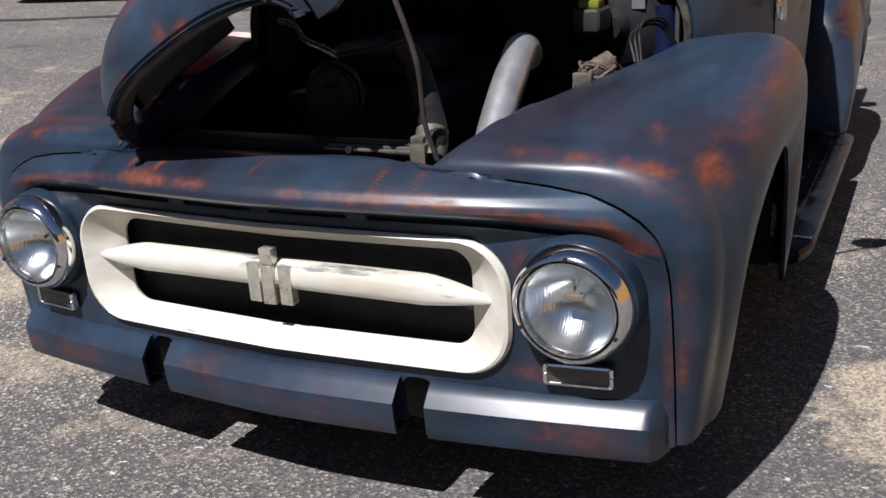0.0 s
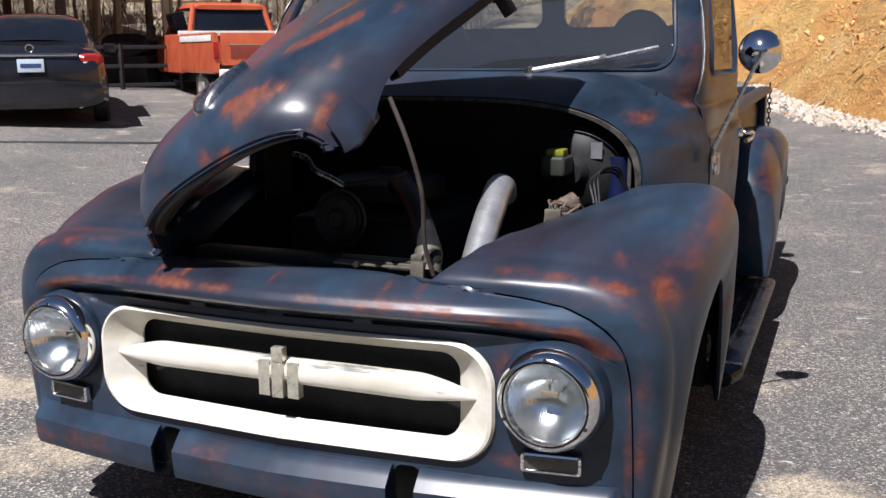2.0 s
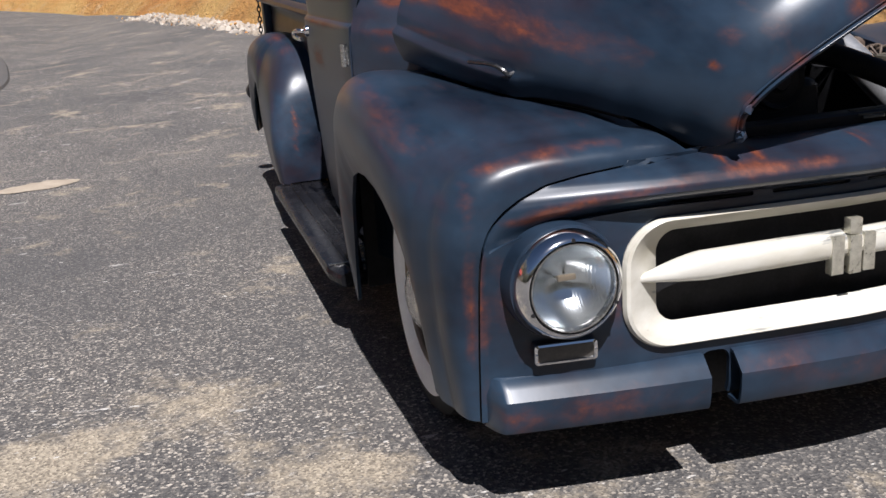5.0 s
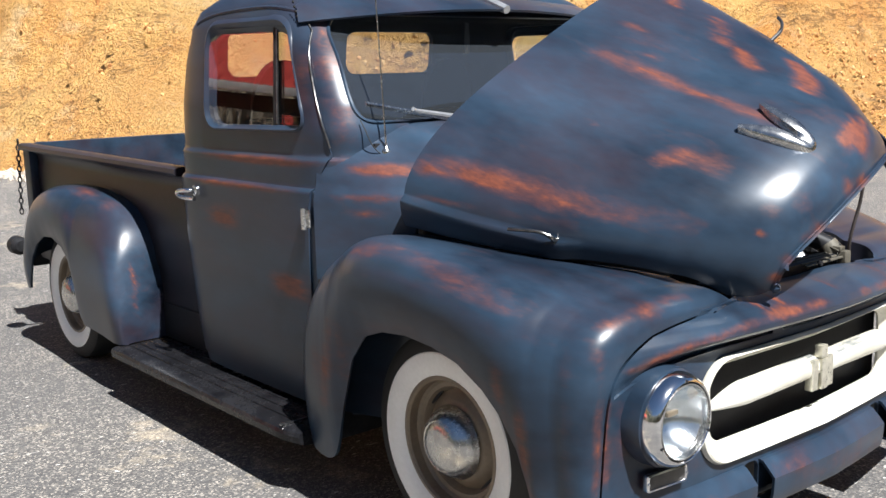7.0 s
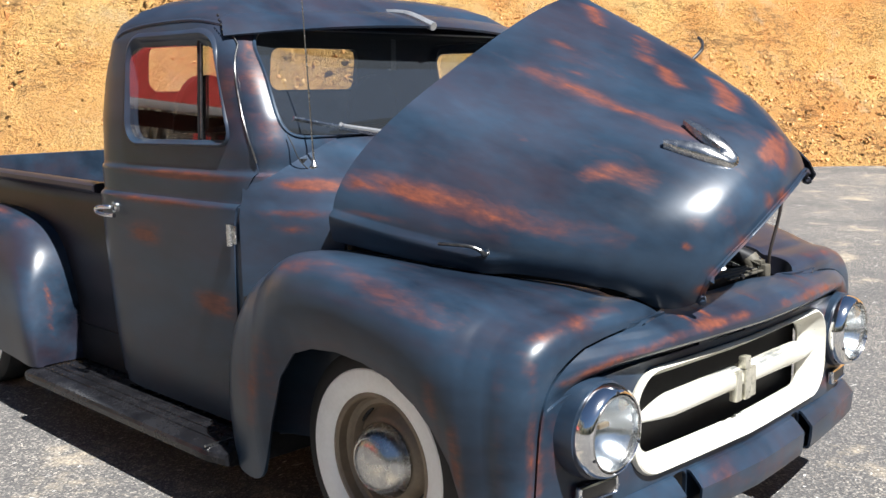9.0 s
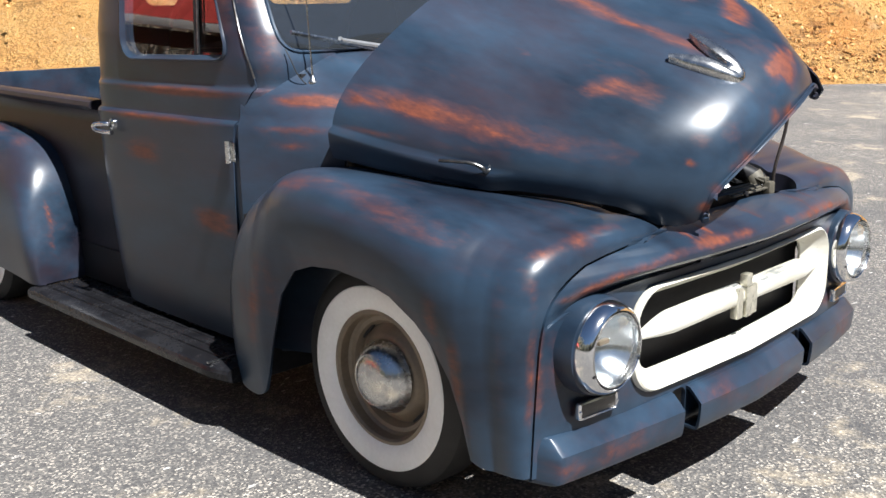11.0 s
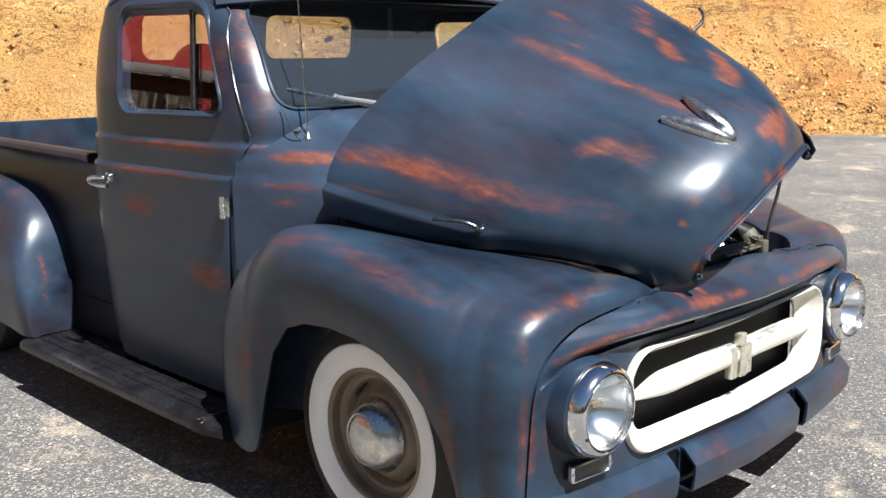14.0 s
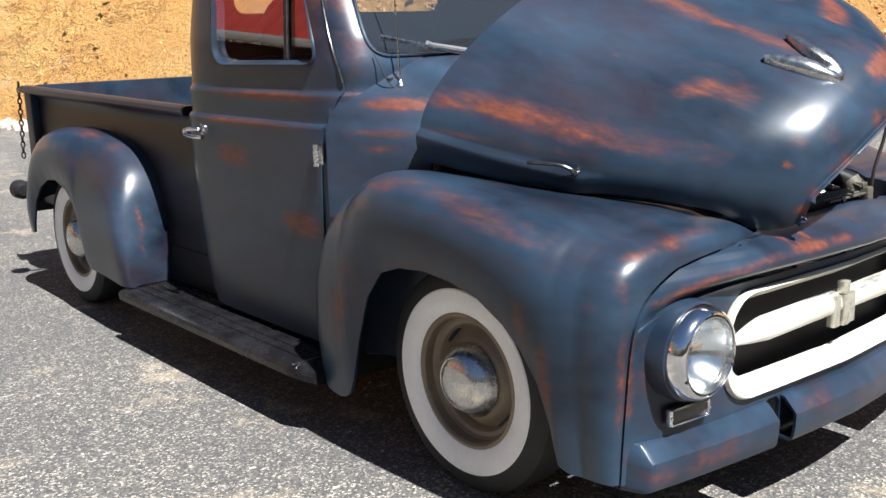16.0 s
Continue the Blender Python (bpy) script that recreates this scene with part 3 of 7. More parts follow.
def make_grille():
    """Cream surround with its long opening, the cross bar and the badge."""
    n = 9
    loops = []
    depth = (0.030, 0.014, 0.004, 0.002, 0.060, 0.064, 0.072)
    for w, h, r, cz, y in ((1.095, 0.282, 0.100, 0.515, 0), (1.105, 0.290, 0.104, 0.515, 0), (1.095, 0.281, 0.100, 0.515, 0), (1.078, 0.277, 0.096, 0.5155, 0),
                           (0.910, 0.212, 0.050, 0.5125, 0), (0.904, 0.207, 0.047, 0.5125, 0), (0.910, 0.212, 0.049, 0.5125, 0)):
        loops.append([(a, y + bow(a), b) for a, b in rounded(w, h, r, n, 0, cz)])
    dense = []
    for lp in loops:
        row = []
        for i, p in enumerate(lp):
            q = Vector(lp[(i + 1) % len(lp)])
            p = Vector(p)
            for j in range(16 if i % (n + 1) == n else 1):
                t = j / 16
                v = p.lerp(q, t)
                row.append(v)
        dense.append(row)
    for k, row in enumerate(dense):
        base = depth[k]
        for v in row:
            v.y = base + bow(v.x)
    bm = sheet(dense, loop_v=True)
    bmesh.ops.recalc_face_normals(bm, faces=bm.faces)
    sur = part("grille_surround", bm, CREAM, truck, "cream-painted oval grille surround")
    rows = []
    for x in spread(-0.515, 0.515, 61):
        t = abs(x) / 0.515
        tip = max(0.0, (t - 0.70) / 0.30)
        top, low = 0.567 - 0.038 * tip ** 1.4, 0.505 + 0.016 * tip
        hgt, cz = (top - low) / 2 + 0.001, (top + low) / 2
        dep = 0.030 * (1 - tip ** 2) + 0.004
        row = []
        for k in range(24):
            a = 2 * math.pi * k / 24
            c, sn = math.cos(a), math.sin(a)
            f = math.copysign(abs(c) ** 0.8, c)
            row.append((x, 0.058 - dep * f * (1.0 if c > 0 else 0.6), cz + hgt * math.copysign(abs(sn) ** 0.75, sn)))
        rows.append(row)
    bar = part("grille_bar", sheet(rows, loop_v=True), CREAM, truck, "tapered cream grille bar, paint rubbed thin")
    bmb = bmesh.new()
    for sx, w, y in ((-0.0405, 0.031, 0.034), (0.0405, 0.031, 0.034), (0.0, 0.031, 0.028)):
        box((w, 0.024, 0.088), (sx, y, 0.518), 0.002, bm=bmb)
    box((0.031, 0.024, 0.036), (0, 0.030, 0.582), 0.002, bm=bmb)
    box((0.098, 0.012, 0.018), (0, 0.038, 0.518), 0.002, bm=bmb)
    for sx in (-0.0205, 0.0205):
        box((0.014, 0.014, 0.010), (sx, 0.029, 0.526), 0.002, bm=bmb)
    part("badge", bmb, NICKEL, bar, "square-cut tarnished metal badge")
    # black sheet stands in for the deep shade behind the grille opening
    part("radiator_core", box((1.0, 0.02, 0.34), (0, 0.135, 0.53)), BAY, truck)


make_grille()


def make_headlight(side):
    x0, z0 = 0.682 * side, 0.552
    m = pose(x0, 0.006, z0)
    ring = part("headlight", lathe([(0.098, 0.042), (0.112, 0.038), (0.1165, 0.031), (0.1175, 0.022), (0.1155, 0.010), (0.1115, -0.001), (0.106, -0.009), (0.1015, -0.0135), (0.0985, -0.0145), (0.0970, -0.012), (0.0968, 0.004)], 72, "y"), CHROME, truck,
                "chrome-ringed round headlight", pose_m=m)
    part("retaining_ring", lathe([(0.0952, 0.004), (0.0950, -0.008), (0.0930, -0.0125), (0.0905, -0.0125), (0.0885, -0.008), (0.0880, 0.006)], 64, "y"), DULL_CHROME, ring, "thin bright retaining ring")
    part("shell", lathe([(0.100, 0.003), (0.107, 0.040), (0.107, 0.100), (0.0, 0.105)], 40, "y"), BAY, ring)
    part("collar", lathe([(0.104, 0.040), (0.116, 0.030), (0.1215, 0.032), (0.1245, 0.046), (0.126, 0.11)], 64, "y"), PAINT, ring, "painted collar behind the ring")
    part("reflector", lathe([(0.0885, 0.004), (0.080, 0.020), (0.066, 0.040), (0.048, 0.058), (0.026, 0.069), (0.004, 0.073)], 48, "y"), REFLECTOR, ring, "silvered fluted reflector")
    lens = [(0.0885, -0.004), (0.080, -0.010), (0.058, -0.018), (0.03, -0.0225), (0.0, -0.024)]
    part("lens", lathe(lens, 48, "y"), LENS, ring, "clear glass lens").visible_shadow = False
    bm = box((0.040, 0.012, 0.012), (0, 0.030, 0.012), 0.003)
    tube([(-0.012, 0.030, 0.012), (-0.012, 0.066, 0.004)], 0.002, 6, bm=bm)
    tube([(0.012, 0.030, 0.012), (0.012, 0.066, 0.004)], 0.002, 6, bm=bm)
    part("bulb_shield", bm, RIM, ring, "small dull filament shield")
    for a in (90, 205, 335):
        bm = lathe([(0.0045, 0.002), (0.0045, -0.003), (0.0, -0.004)], 10, "y")
        part("screw", bm, BAY, ring, pose_m=pose(0.1005 * math.cos(radians(a)), -0.012, 0.1005 * math.sin(radians(a))))
    out = rounded(0.138, 0.046, 0.008, 4)
    rows = [[(a * k, d, b * (1 - (1 - k) * 2.2)) for a, b in out] for k, d in ((1.0, 0.012), (1.0, 0.002), (0.985, -0.002), (0.90, -0.004), (0.875, -0.002), (0.86, 0.004))]
    bm = sheet(rows, loop_v=True)
    bmesh.ops.recalc_face_normals(bm, faces=bm.faces)
    lamp = part("parking_lamp", bm, CHROME, truck, "chrome-framed rectangular parking lamp", pose_m=pose(0.683 * side, 0.046, 0.396, 0, 0, 7 * side))
    part("lens", box((0.124, 0.010, 0.034), (0, 0.005, 0), 0.003), AMBER, lamp, "dark dusty lens")
    for sx in (-1, 1):
        part("screw", lathe([(0.003, 0.0), (0.003, -0.005), (0.0, -0.006)], 8, "y"), CHROME, lamp, pose_m=pose(0.0645 * sx, -0.001, 0))


def reflector_material():
    """Silvered glass, pressed with fine flutes."""
    n = Nodes("silvered_reflector", 0.14, 1.0)
    w = n.t.nodes.new("ShaderNodeTexWave")
    w.bands_direction = "X"
    w.inputs["Scale"].default_value = 55
    w.inputs["Distortion"].default_value = 0.4
    n.t.links.new(n.co, w.inputs["Vector"])
    n.bump(n.calc("ADD", w.outputs["Fac"], n.noise(60, 3)), 0.10, 0.002)
    return n.done(n.mix(n.noise(14, 4), (0.74, 0.78, 0.80), (0.90, 0.93, 0.95)), 0.20)


REFLECTOR = reflector_material()
AMBER = plain("dusty_lamp_lens", (0.040, 0.036, 0.032), (0.085, 0.076, 0.066), 0.35, 0, 30, 0.1)
for side in (-1, 1):
    make_headlight(side)


def bumper_row(x, back=0.0):
    """One cut through the bumper at x."""
    y = -0.028 + 0.030 * abs(x) / 0.83 + 0.055 * (abs(x) / 0.83) ** 2 + 0.060 * max(0, (abs(x) - 0.815) / 0.03) ** 2
    return [(x, y + 0.050, 0.343), (x, y + 0.036, 0.3435), (x, y + 0.028, 0.341), (x, y + 0.010, 0.3225), (x, y - 0.008, 0.302), (x, y - 0.008, 0.290), (x, y - 0.006, 0.26), (x, y - 0.002, 0.235), (x, y + 0.003, 0.226), (x, y + 0.012, 0.222), (x, y + 0.05, 0.223)]


for a, b in ((-0.845, -0.372), (-0.302, 0.302), (0.372, 0.845)):
    bm = thick(sheet([bumper_row(x) for x in sorted(spread(a, b, 25) + [s * k for k in (0.818, 0.822, 0.830, 0.834, 0.838, 0.842) for s in (-1, 1) if a < s * k < b])]), 0.008)
    seg = part("bumper_section", bm, PAINT, truck, "blue-black steel bumper section")
    stained(seg, [(-0.6, 0, 0.27, 0.15, 0.1, 0.04, 0.65), (-0.78, 0.06, 0.26, 0.06, 0.1, 0.04, 0.7), (0.1, 0, 0.26, 0.25, 0.1, 0.04, 0.45), (0.7, 0, 0.26, 0.15, 0.1, 0.05, 0.6), (-0.2, 0, 0.31, 0.1, 0.1, 0.02, 0.55)])
# black bar put in for the shade between the bumper sections
part("bumper_backing", box((1.5, 0.03, 0.16), (0, 0.14, 0.27), 0.01), BAY, truck)

# fender: y, inner x, top z, outer x, lower edge z, squareness, crest
FRONT_FENDER = [
    (0.14, 0.4, 0.806, 0.89, 0.236, 6.0, 0), (0.165, 0.412, 0.818, 0.914, 0.238, 6.0, 0.001), (0.2, 0.428, 0.826, 0.937, 0.242, 5.8, 0.004), (0.235, 0.442, 0.8387, 0.952, 0.246, 5.6, 0.0003),
    (0.262, 0.452, 0.8443, 0.96, 0.26, 5.5, 0.0017), (0.285, 0.461, 0.8493, 0.966, 0.36, 5.3, 0.0037), (0.32, 0.474, 0.853, 0.972, 0.46, 5.0, 0.012), (0.37, 0.492, 0.857, 0.978, 0.535, 4.7, 0.026),
    (0.43, 0.513, 0.862, 0.982, 0.59, 4.4, 0.042), (0.52, 0.545, 0.869, 0.986, 0.642, 4.2, 0.066), (0.62, 0.578, 0.874, 0.988, 0.668, 4.0, 0.082), (0.73, 0.612, 0.884, 0.988, 0.678, 4.0, 0.086),
    (0.84, 0.645, 0.894, 0.985, 0.668, 4.0, 0.076), (0.93, 0.668, 0.902, 0.981, 0.638, 4.0, 0.058), (1.01, 0.688, 0.8997, 0.976, 0.548, 4.0, 0.0383), (1.07, 0.702, 0.8853, 0.97, 0.4, 4.0, 0.0267),
    (1.11, 0.712, 0.8691, 0.966, 0.275, 3.9, 0.0189), (1.135, 0.718, 0.858, 0.962, 0.222, 3.8, 0.014), (1.15, 0.721, 0.852, 0.96, 0.205, 3.8, 0.012), (1.17, 0.726, 0.842, 0.957, 0.192, 3.8, 0.008),
    (1.2, 0.732, 0.824, 0.953, 0.182, 3.8, 0.005), (1.25, 0.742, 0.78, 0.945, 0.178, 3.8, 0), (1.3, 0.755, 0.7, 0.936, 0.182, 3.8, 0), (1.34, 0.772, 0.575, 0.922, 0.198, 3.6, 0),
    (1.362, 0.79, 0.4, 0.905, 0.235, 3.4, 0)]
REAR_FENDER = [
    (2.771, 0.70, 0.257, 0.940, 0.250, 4.5, 0), (2.775, 0.70, 0.42, 0.960, 0.252, 4.0, 0), (2.789, 0.70, 0.50, 0.970, 0.252, 3.6, 0), (2.81, 0.70, 0.585, 0.976, 0.252, 3.3, 0.005), (2.838, 0.70, 0.668, 0.978, 0.252, 3.1, 0.012), (2.89, 0.70, 0.748, 0.976, 0.254, 2.9, 0.024), (2.965, 0.70, 0.808, 0.972, 0.258, 2.8, 0.036),
    (3.07, 0.70, 0.845, 0.968, 0.262, 2.8, 0.048), (3.22, 0.70, 0.872, 0.964, 0.265, 2.8, 0.056), (3.265, 0.70, 0.876, 0.963, 0.30, 2.8, 0.058), (3.30, 0.70, 0.880, 0.962, 0.43, 2.8, 0.060), (3.36, 0.70, 0.884, 0.960, 0.54, 2.8, 0.060), (3.45, 0.70, 0.886, 0.959, 0.61, 2.8, 0.058), (3.58, 0.70, 0.884, 0.958, 0.645, 2.8, 0.052),
    (3.70, 0.70, 0.876, 0.956, 0.635, 2.7, 0.044), (3.82, 0.70, 0.855, 0.953, 0.585, 2.7, 0.034), (3.92, 0.70, 0.82, 0.950, 0.50, 2.6, 0.024), (3.98, 0.70, 0.79, 0.947, 0.39, 2.6, 0.016), (4.01, 0.70, 0.77, 0.945, 0.325, 2.6, 0.01),
    (4.06, 0.70, 0.72, 0.938, 0.315, 2.6, 0), (4.11, 0.70, 0.63, 0.925, 0.315, 2.6, 0), (4.14, 0.70, 0.50, 0.90, 0.33, 2.6, 0)]
M_FENDER = 121


def fender_row(table, y):
    xi, zt, xo, zb, n, e = curve_table(table, y)
    zb = lerp_table(table, y)[3]
    row = []
    for k in range(M_FENDER):
        a = math.pi / 2 * k / (M_FENDER - 1)
        s, c = max(math.sin(a), 0.0) ** (2 / n), max(math.cos(a), 0.0) ** (2 / n)
        z = zb + (zt + e * s ** 1.25 - zb) * c
        x = xi + (xo - xi) * s
        if z < 0.85:
            x -= 0.045 * ((0.85 - z) / (0.85 - zb)) ** 2
        row.append(Vector((-x, y, z)))
    if table is FRONT_FENDER:
        row = [row[0] - Vector((-0.006, 0, 0.06))] + row
    return resample(row, 56 if table is FRONT_FENDER else 44)


def resample(pts, n):
    d = [0.0]
    for a, b in zip(pts, pts[1:]):
        d.append(d[-1] + (b - a).length)
    out = []
    for k in range(n):
        t = d[-1] * k / (n - 1)
        i = min(max(j for j in range(len(d)) if d[j] <= t + 1e-9), len(pts) - 2)
        out.append(pts[i].lerp(pts[i + 1], (t - d[i]) / max(d[i + 1] - d[i], 1e-9)))
    return out


def make_fender(table, front, side):
    ys = []
    for a, b in zip(table, table[1:]):
        ys += spread(a[0], b[0], 4)[:-1]
    ys.append(table[-1][0])
    rows = [fender_row(table, y) for y in ys]
    if front:
        seam = [nose_point(-1, s) for s in spread(0, len(NOSE) - 1, 120)]
        seam = resample([seam[0] - Vector((-0.006, 0, 0.06))] + seam, 56)
        first = [p + Vector((-0.003, 0.004, 0.003)) for p in seam]
        tucked = [p + Vector((0.004, 0.014, -0.008)) for p in first]
        back = next(i for i, y in enumerate(ys) if y >= 0.2)
        roll = []
        for k in range(10):
            t = k / 10
            roll.append([p * (1 - t) ** 2 + Vector((q.x, p.y, q.z)) * (2 * t * (1 - t)) + q * t * t for p, q in zip(first, rows[back])])
        rows = [tucked] + roll + rows[back:]
    bm = sheet(rows)
    if side > 0:
        bmesh.ops.transform(bm, matrix=Matrix.Diagonal((-1, 1, 1, 1)), verts=bm.verts)
    bmesh.ops.recalc_face_normals(bm, faces=bm.faces)
    probe = max(bm.faces, key=lambda f: f.calc_center_median().z)
    if probe.normal.z < 0:
        bmesh.ops.reverse_faces(bm, faces=bm.faces)
    shell(bm, 0.012)
    ob = part("front_fender" if front else "rear_fender", bm, PAINT, truck, smooth=45)
    s = side
    if front:
        P = chain([(0.93 * s, 0.98, 0.895), (0.945 * s, 0.70, 0.908), (0.94 * s, 0.53, 0.870), (0.92 * s, 0.43, 0.842), (0.91 * s, 0.33, 0.815)], (0.05, 0.06, 0.030), (0.66, 0.55))
        P += chain([(0.858 * s, 0.142, 0.72), (0.868 * s, 0.134, 0.575), (0.866 * s, 0.139, 0.40)], (0.016, 0.04, 0.05), 1.05)
        P += chain([(0.80 * s, 0.13, 0.785), (0.70 * s, 0.115, 0.80), (0.56 * s, 0.12, 0.81)], (0.05, 0.03, 0.022), (1.0, 0.6))
        P += [             (0.954 * s, 0.355, 0.60, 0.03, 0.03, 0.08, 0.85), (0.942 * s, 0.29, 0.45, 0.03, 0.03, 0.16, 0.9), (0.945 * s, 1.04, 0.595, 0.03, 0.04, 0.10, 0.62), (0.934 * s, 1.2, 0.506, 0.03, 0.05, 0.12, 0.42), (0.70 * s, 0.6, 0.91, 0.06, 0.12, 0.03, 0.4)]
        P += chain([(0.95 * s, 0.285, 0.34), (0.975 * s, 0.335, 0.47), (0.98 * s, 0.39, 0.555), (0.985 * s, 0.47, 0.62), (0.985 * s, 0.60, 0.668), (0.985 * s, 0.74, 0.682), (0.985 * s, 0.86, 0.66), (0.98 * s, 0.95, 0.62)], (0.05, 0.042, 0.040), (0.92, 0.68))
        P += chain([(0.965 * s, 1.10, 0.62), (0.955 * s, 1.14, 0.50), (0.95 * s, 1.17, 0.38)], (0.04, 0.04, 0.06), 0.7)
        P += chain([(0.915 * s, 0.17, 0.72), (0.912 * s, 0.165, 0.55), (0.908 * s, 0.165, 0.40), (0.90 * s, 0.165, 0.28)], (0.022, 0.022, 0.06), (0.35, 0.30))
        # broad brown on the open side: rust and the clay bank's reflection, painted together
        if s > 0:
            P += [(0.965, 0.85, 0.76, 0.06, 0.40, 0.14, 0.5), (0.95, 1.18, 0.6, 0.05, 0.14, 0.25, 0.55), (0.727, 0.108, 0.764, 0.12, 0.03, 0.03, 0.9), (0.822, 0.142, 0.738, 0.06, 0.04, 0.03, 0.95), (0.891, 0.244, 0.759, 0.04, 0.08, 0.05, 0.95), (0.93, 0.405, 0.823, 0.03, 0.14, 0.035, 0.9), (0.95, 0.56, 0.860, 0.03, 0.16, 0.035, 0.9), (0.96, 0.85, 0.88, 0.03, 0.25, 0.05, 0.75), (0.88, 0.147, 0.56, 0.02, 0.04, 0.17, 0.9), (0.781, 0.263, 0.814, 0.03, 0.05, 0.03, 0.7), (0.50, 0.141, 0.786, 0.04, 0.03, 0.03, 0.7)]
    else:
        P = [(0.84 * s, 3.276, 0.90, 0.06, 0.16, 0.05, 0.62), (0.80 * s, 3.05, 0.86, 0.05, 0.1, 0.05, 0.5), (0.84 * s, 2.80, 0.54, 0.013, 0.05, 0.09, 0.9), (0.846 * s, 2.776, 0.42, 0.013, 0.04, 0.07, 0.65)]
        if s > 0:
            P.append((0.93, 3.0, 0.75, 0.08, 0.3, 0.2, 0.8))
    stained(ob, P)
    return ob


for side in (-1, 1):
    make_fender(FRONT_FENDER, True, side)
    make_fender(REAR_FENDER, False, side)
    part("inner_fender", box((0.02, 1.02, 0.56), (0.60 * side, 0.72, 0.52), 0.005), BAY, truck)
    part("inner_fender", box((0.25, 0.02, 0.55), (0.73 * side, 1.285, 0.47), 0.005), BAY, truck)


def make_wheel(side, y):
    """A wheel that stands on the ground: tyre, painted rim, chrome cap."""
    s = side
    hub = holder("wheel", pose(0, y, 0.335))
    hub.parent = truck
    def turned(profile, steps=64):
        return lathe([(r, x * s) for r, x in profile], steps, "x")
    part("tyre", turned([(0.205, 0.64), (0.25, 0.63), (0.30, 0.635), (0.325, 0.655), (0.334, 0.69), (0.335, 0.73), (0.334, 0.775), (0.325, 0.808), (0.305, 0.822), (0.272, 0.8265)]), RUBBER, hub)
    part("whitewall", turned([(0.2725, 0.8262), (0.268, 0.829), (0.24, 0.8295), (0.215, 0.823), (0.199, 0.812), (0.196, 0.80)]), WHITEWALL, hub, "clean wide white sidewall")
    rim = part("rim", turned([(0.196, 0.795), (0.201, 0.808), (0.199, 0.814), (0.190, 0.815), (0.184, 0.808), (0.180, 0.782), (0.172, 0.774), (0.160, 0.772), (0.152, 0.760), (0.148, 0.752), (0.140, 0.756), (0.125, 0.776), (0.110, 0.784), (0.09, 0.784), (0.0, 0.784)]), RIM, hub, "tan-painted steel rim")
    part("hubcap", turned([(0.108, 0.785), (0.110, 0.792), (0.104, 0.802), (0.099, 0.814), (0.096, 0.818), (0.090, 0.830), (0.075, 0.843), (0.072, 0.842), (0.068, 0.846), (0.05, 0.853), (0.025, 0.857), (0.0, 0.858)], 72), DULL_CHROME, hub, "domed chrome hubcap")
    for k in range(4):
        a = math.pi / 4 + math.pi / 2 * k
        bm = box((0.006, 0.07, 0.012), (0.7595 * s, 0, 0.150), 0.002)
        bmesh.ops.transform(bm, matrix=Matrix.Rotation(a, 4, "X"), verts=bm.verts)
        part("rim_slot", bm, BAY, rim)


for side in (-1, 1):
    make_wheel(side, 0.715)
    make_wheel(side, 3.635)


def make_running_board(side):
    prof = [(0.70, 0.262), (0.71, 0.252), (0.80, 0.250), (0.90, 0.248), (0.945, 0.246), (0.960, 0.240), (0.966, 0.228), (0.962, 0.205), (0.94, 0.196), (0.70, 0.20)]
    rows = []
    for y in spread(1.325, 2.80, 24):
        t = max(0, (1.36 - y) / 0.035)
        rows.append([(side * (x - 0.03 * t * (x > 0.9)), y, z - 0.008 * t) for x, z in prof])
    bm = sheet(rows, loop_v=True)
    n = len(prof)
    bm.verts.ensure_lookup_table()
    bm.faces.new([bm.verts[i] for i in range(n)])
    bm.faces.new([bm.verts[len(bm.verts) - 1 - i] for i in range(n)])
    bmesh.ops.recalc_face_normals(bm, faces=bm.faces)
    rb = part("running_board", bm, BOARD, truck, "scuffed black running board")
    part("end_trim", box((0.235, 0.010, 0.006), (side * 0.84, 1.405, 0.2505), 0.002), DULL_CHROME, rb, "thin worn end strip")
    for x in (0.755, 0.80, 0.845, 0.89):
        part("tread_rib", box((0.014, 1.38, 0.005), (side * x, 2.07, 0.2500), 0.002), BOARD, rb)


for side in (-1, 1):
    make_running_board(side)

# cab shell by level: z, half width, front y, rear y, squareness
CAB = [
    (0.270, 0.790, 1.195, 2.370, 8.0), (0.450, 0.808, 1.195, 2.385, 8.0), (0.800, 0.828, 1.195, 2.395, 8.0), (0.980, 0.832, 1.195, 2.400, 8.0), (1.018, 0.833, 1.195, 2.400, 8.0), (1.030, 0.818, 1.195, 2.395, 8.0),
    (1.118, 0.822, 1.195, 2.394, 8.0), (1.130, 0.812, 1.195, 2.394, 8.0), (1.200, 0.812, 1.198, 2.398, 7.5), (1.300, 0.808, 1.232, 2.402, 7.2), (1.450, 0.790, 1.325, 2.400, 6.6), (1.580, 0.767, 1.415, 2.384, 6.0),
    (1.640, 0.746, 1.470, 2.345, 5.6), (1.685, 0.702, 1.535, 2.272, 4.9), (1.715, 0.630, 1.600, 2.190, 4.2), (1.738, 0.505, 1.680, 2.095, 3.5), (1.750, 0.345, 1.770, 2.000, 3.0), (1.755, 0.130, 1.840, 1.920, 2.4)]


def front_square(n, z):
    """The cab's front corners are tighter than its rear ones below the roof."""
    return n * (1 + 0.45 * min(1.0, max(0.0, (1.58 - z) / 0.15)) * min(1.0, max(0.0, (z - 1.14) / 0.08)))


def cab_x(y, z, grow=0.0):
    """Half width of the cab at y and z."""
    w, f, r, n = lerp_table(CAB, z)
    c, b = (f + r) / 2, (r - f) / 2
    n = front_square(n, z) if y < c else n
    t = min(1.0, abs((y - c) / b))
    return w * max(0.0, 1 - t ** n) ** (1 / n) + grow


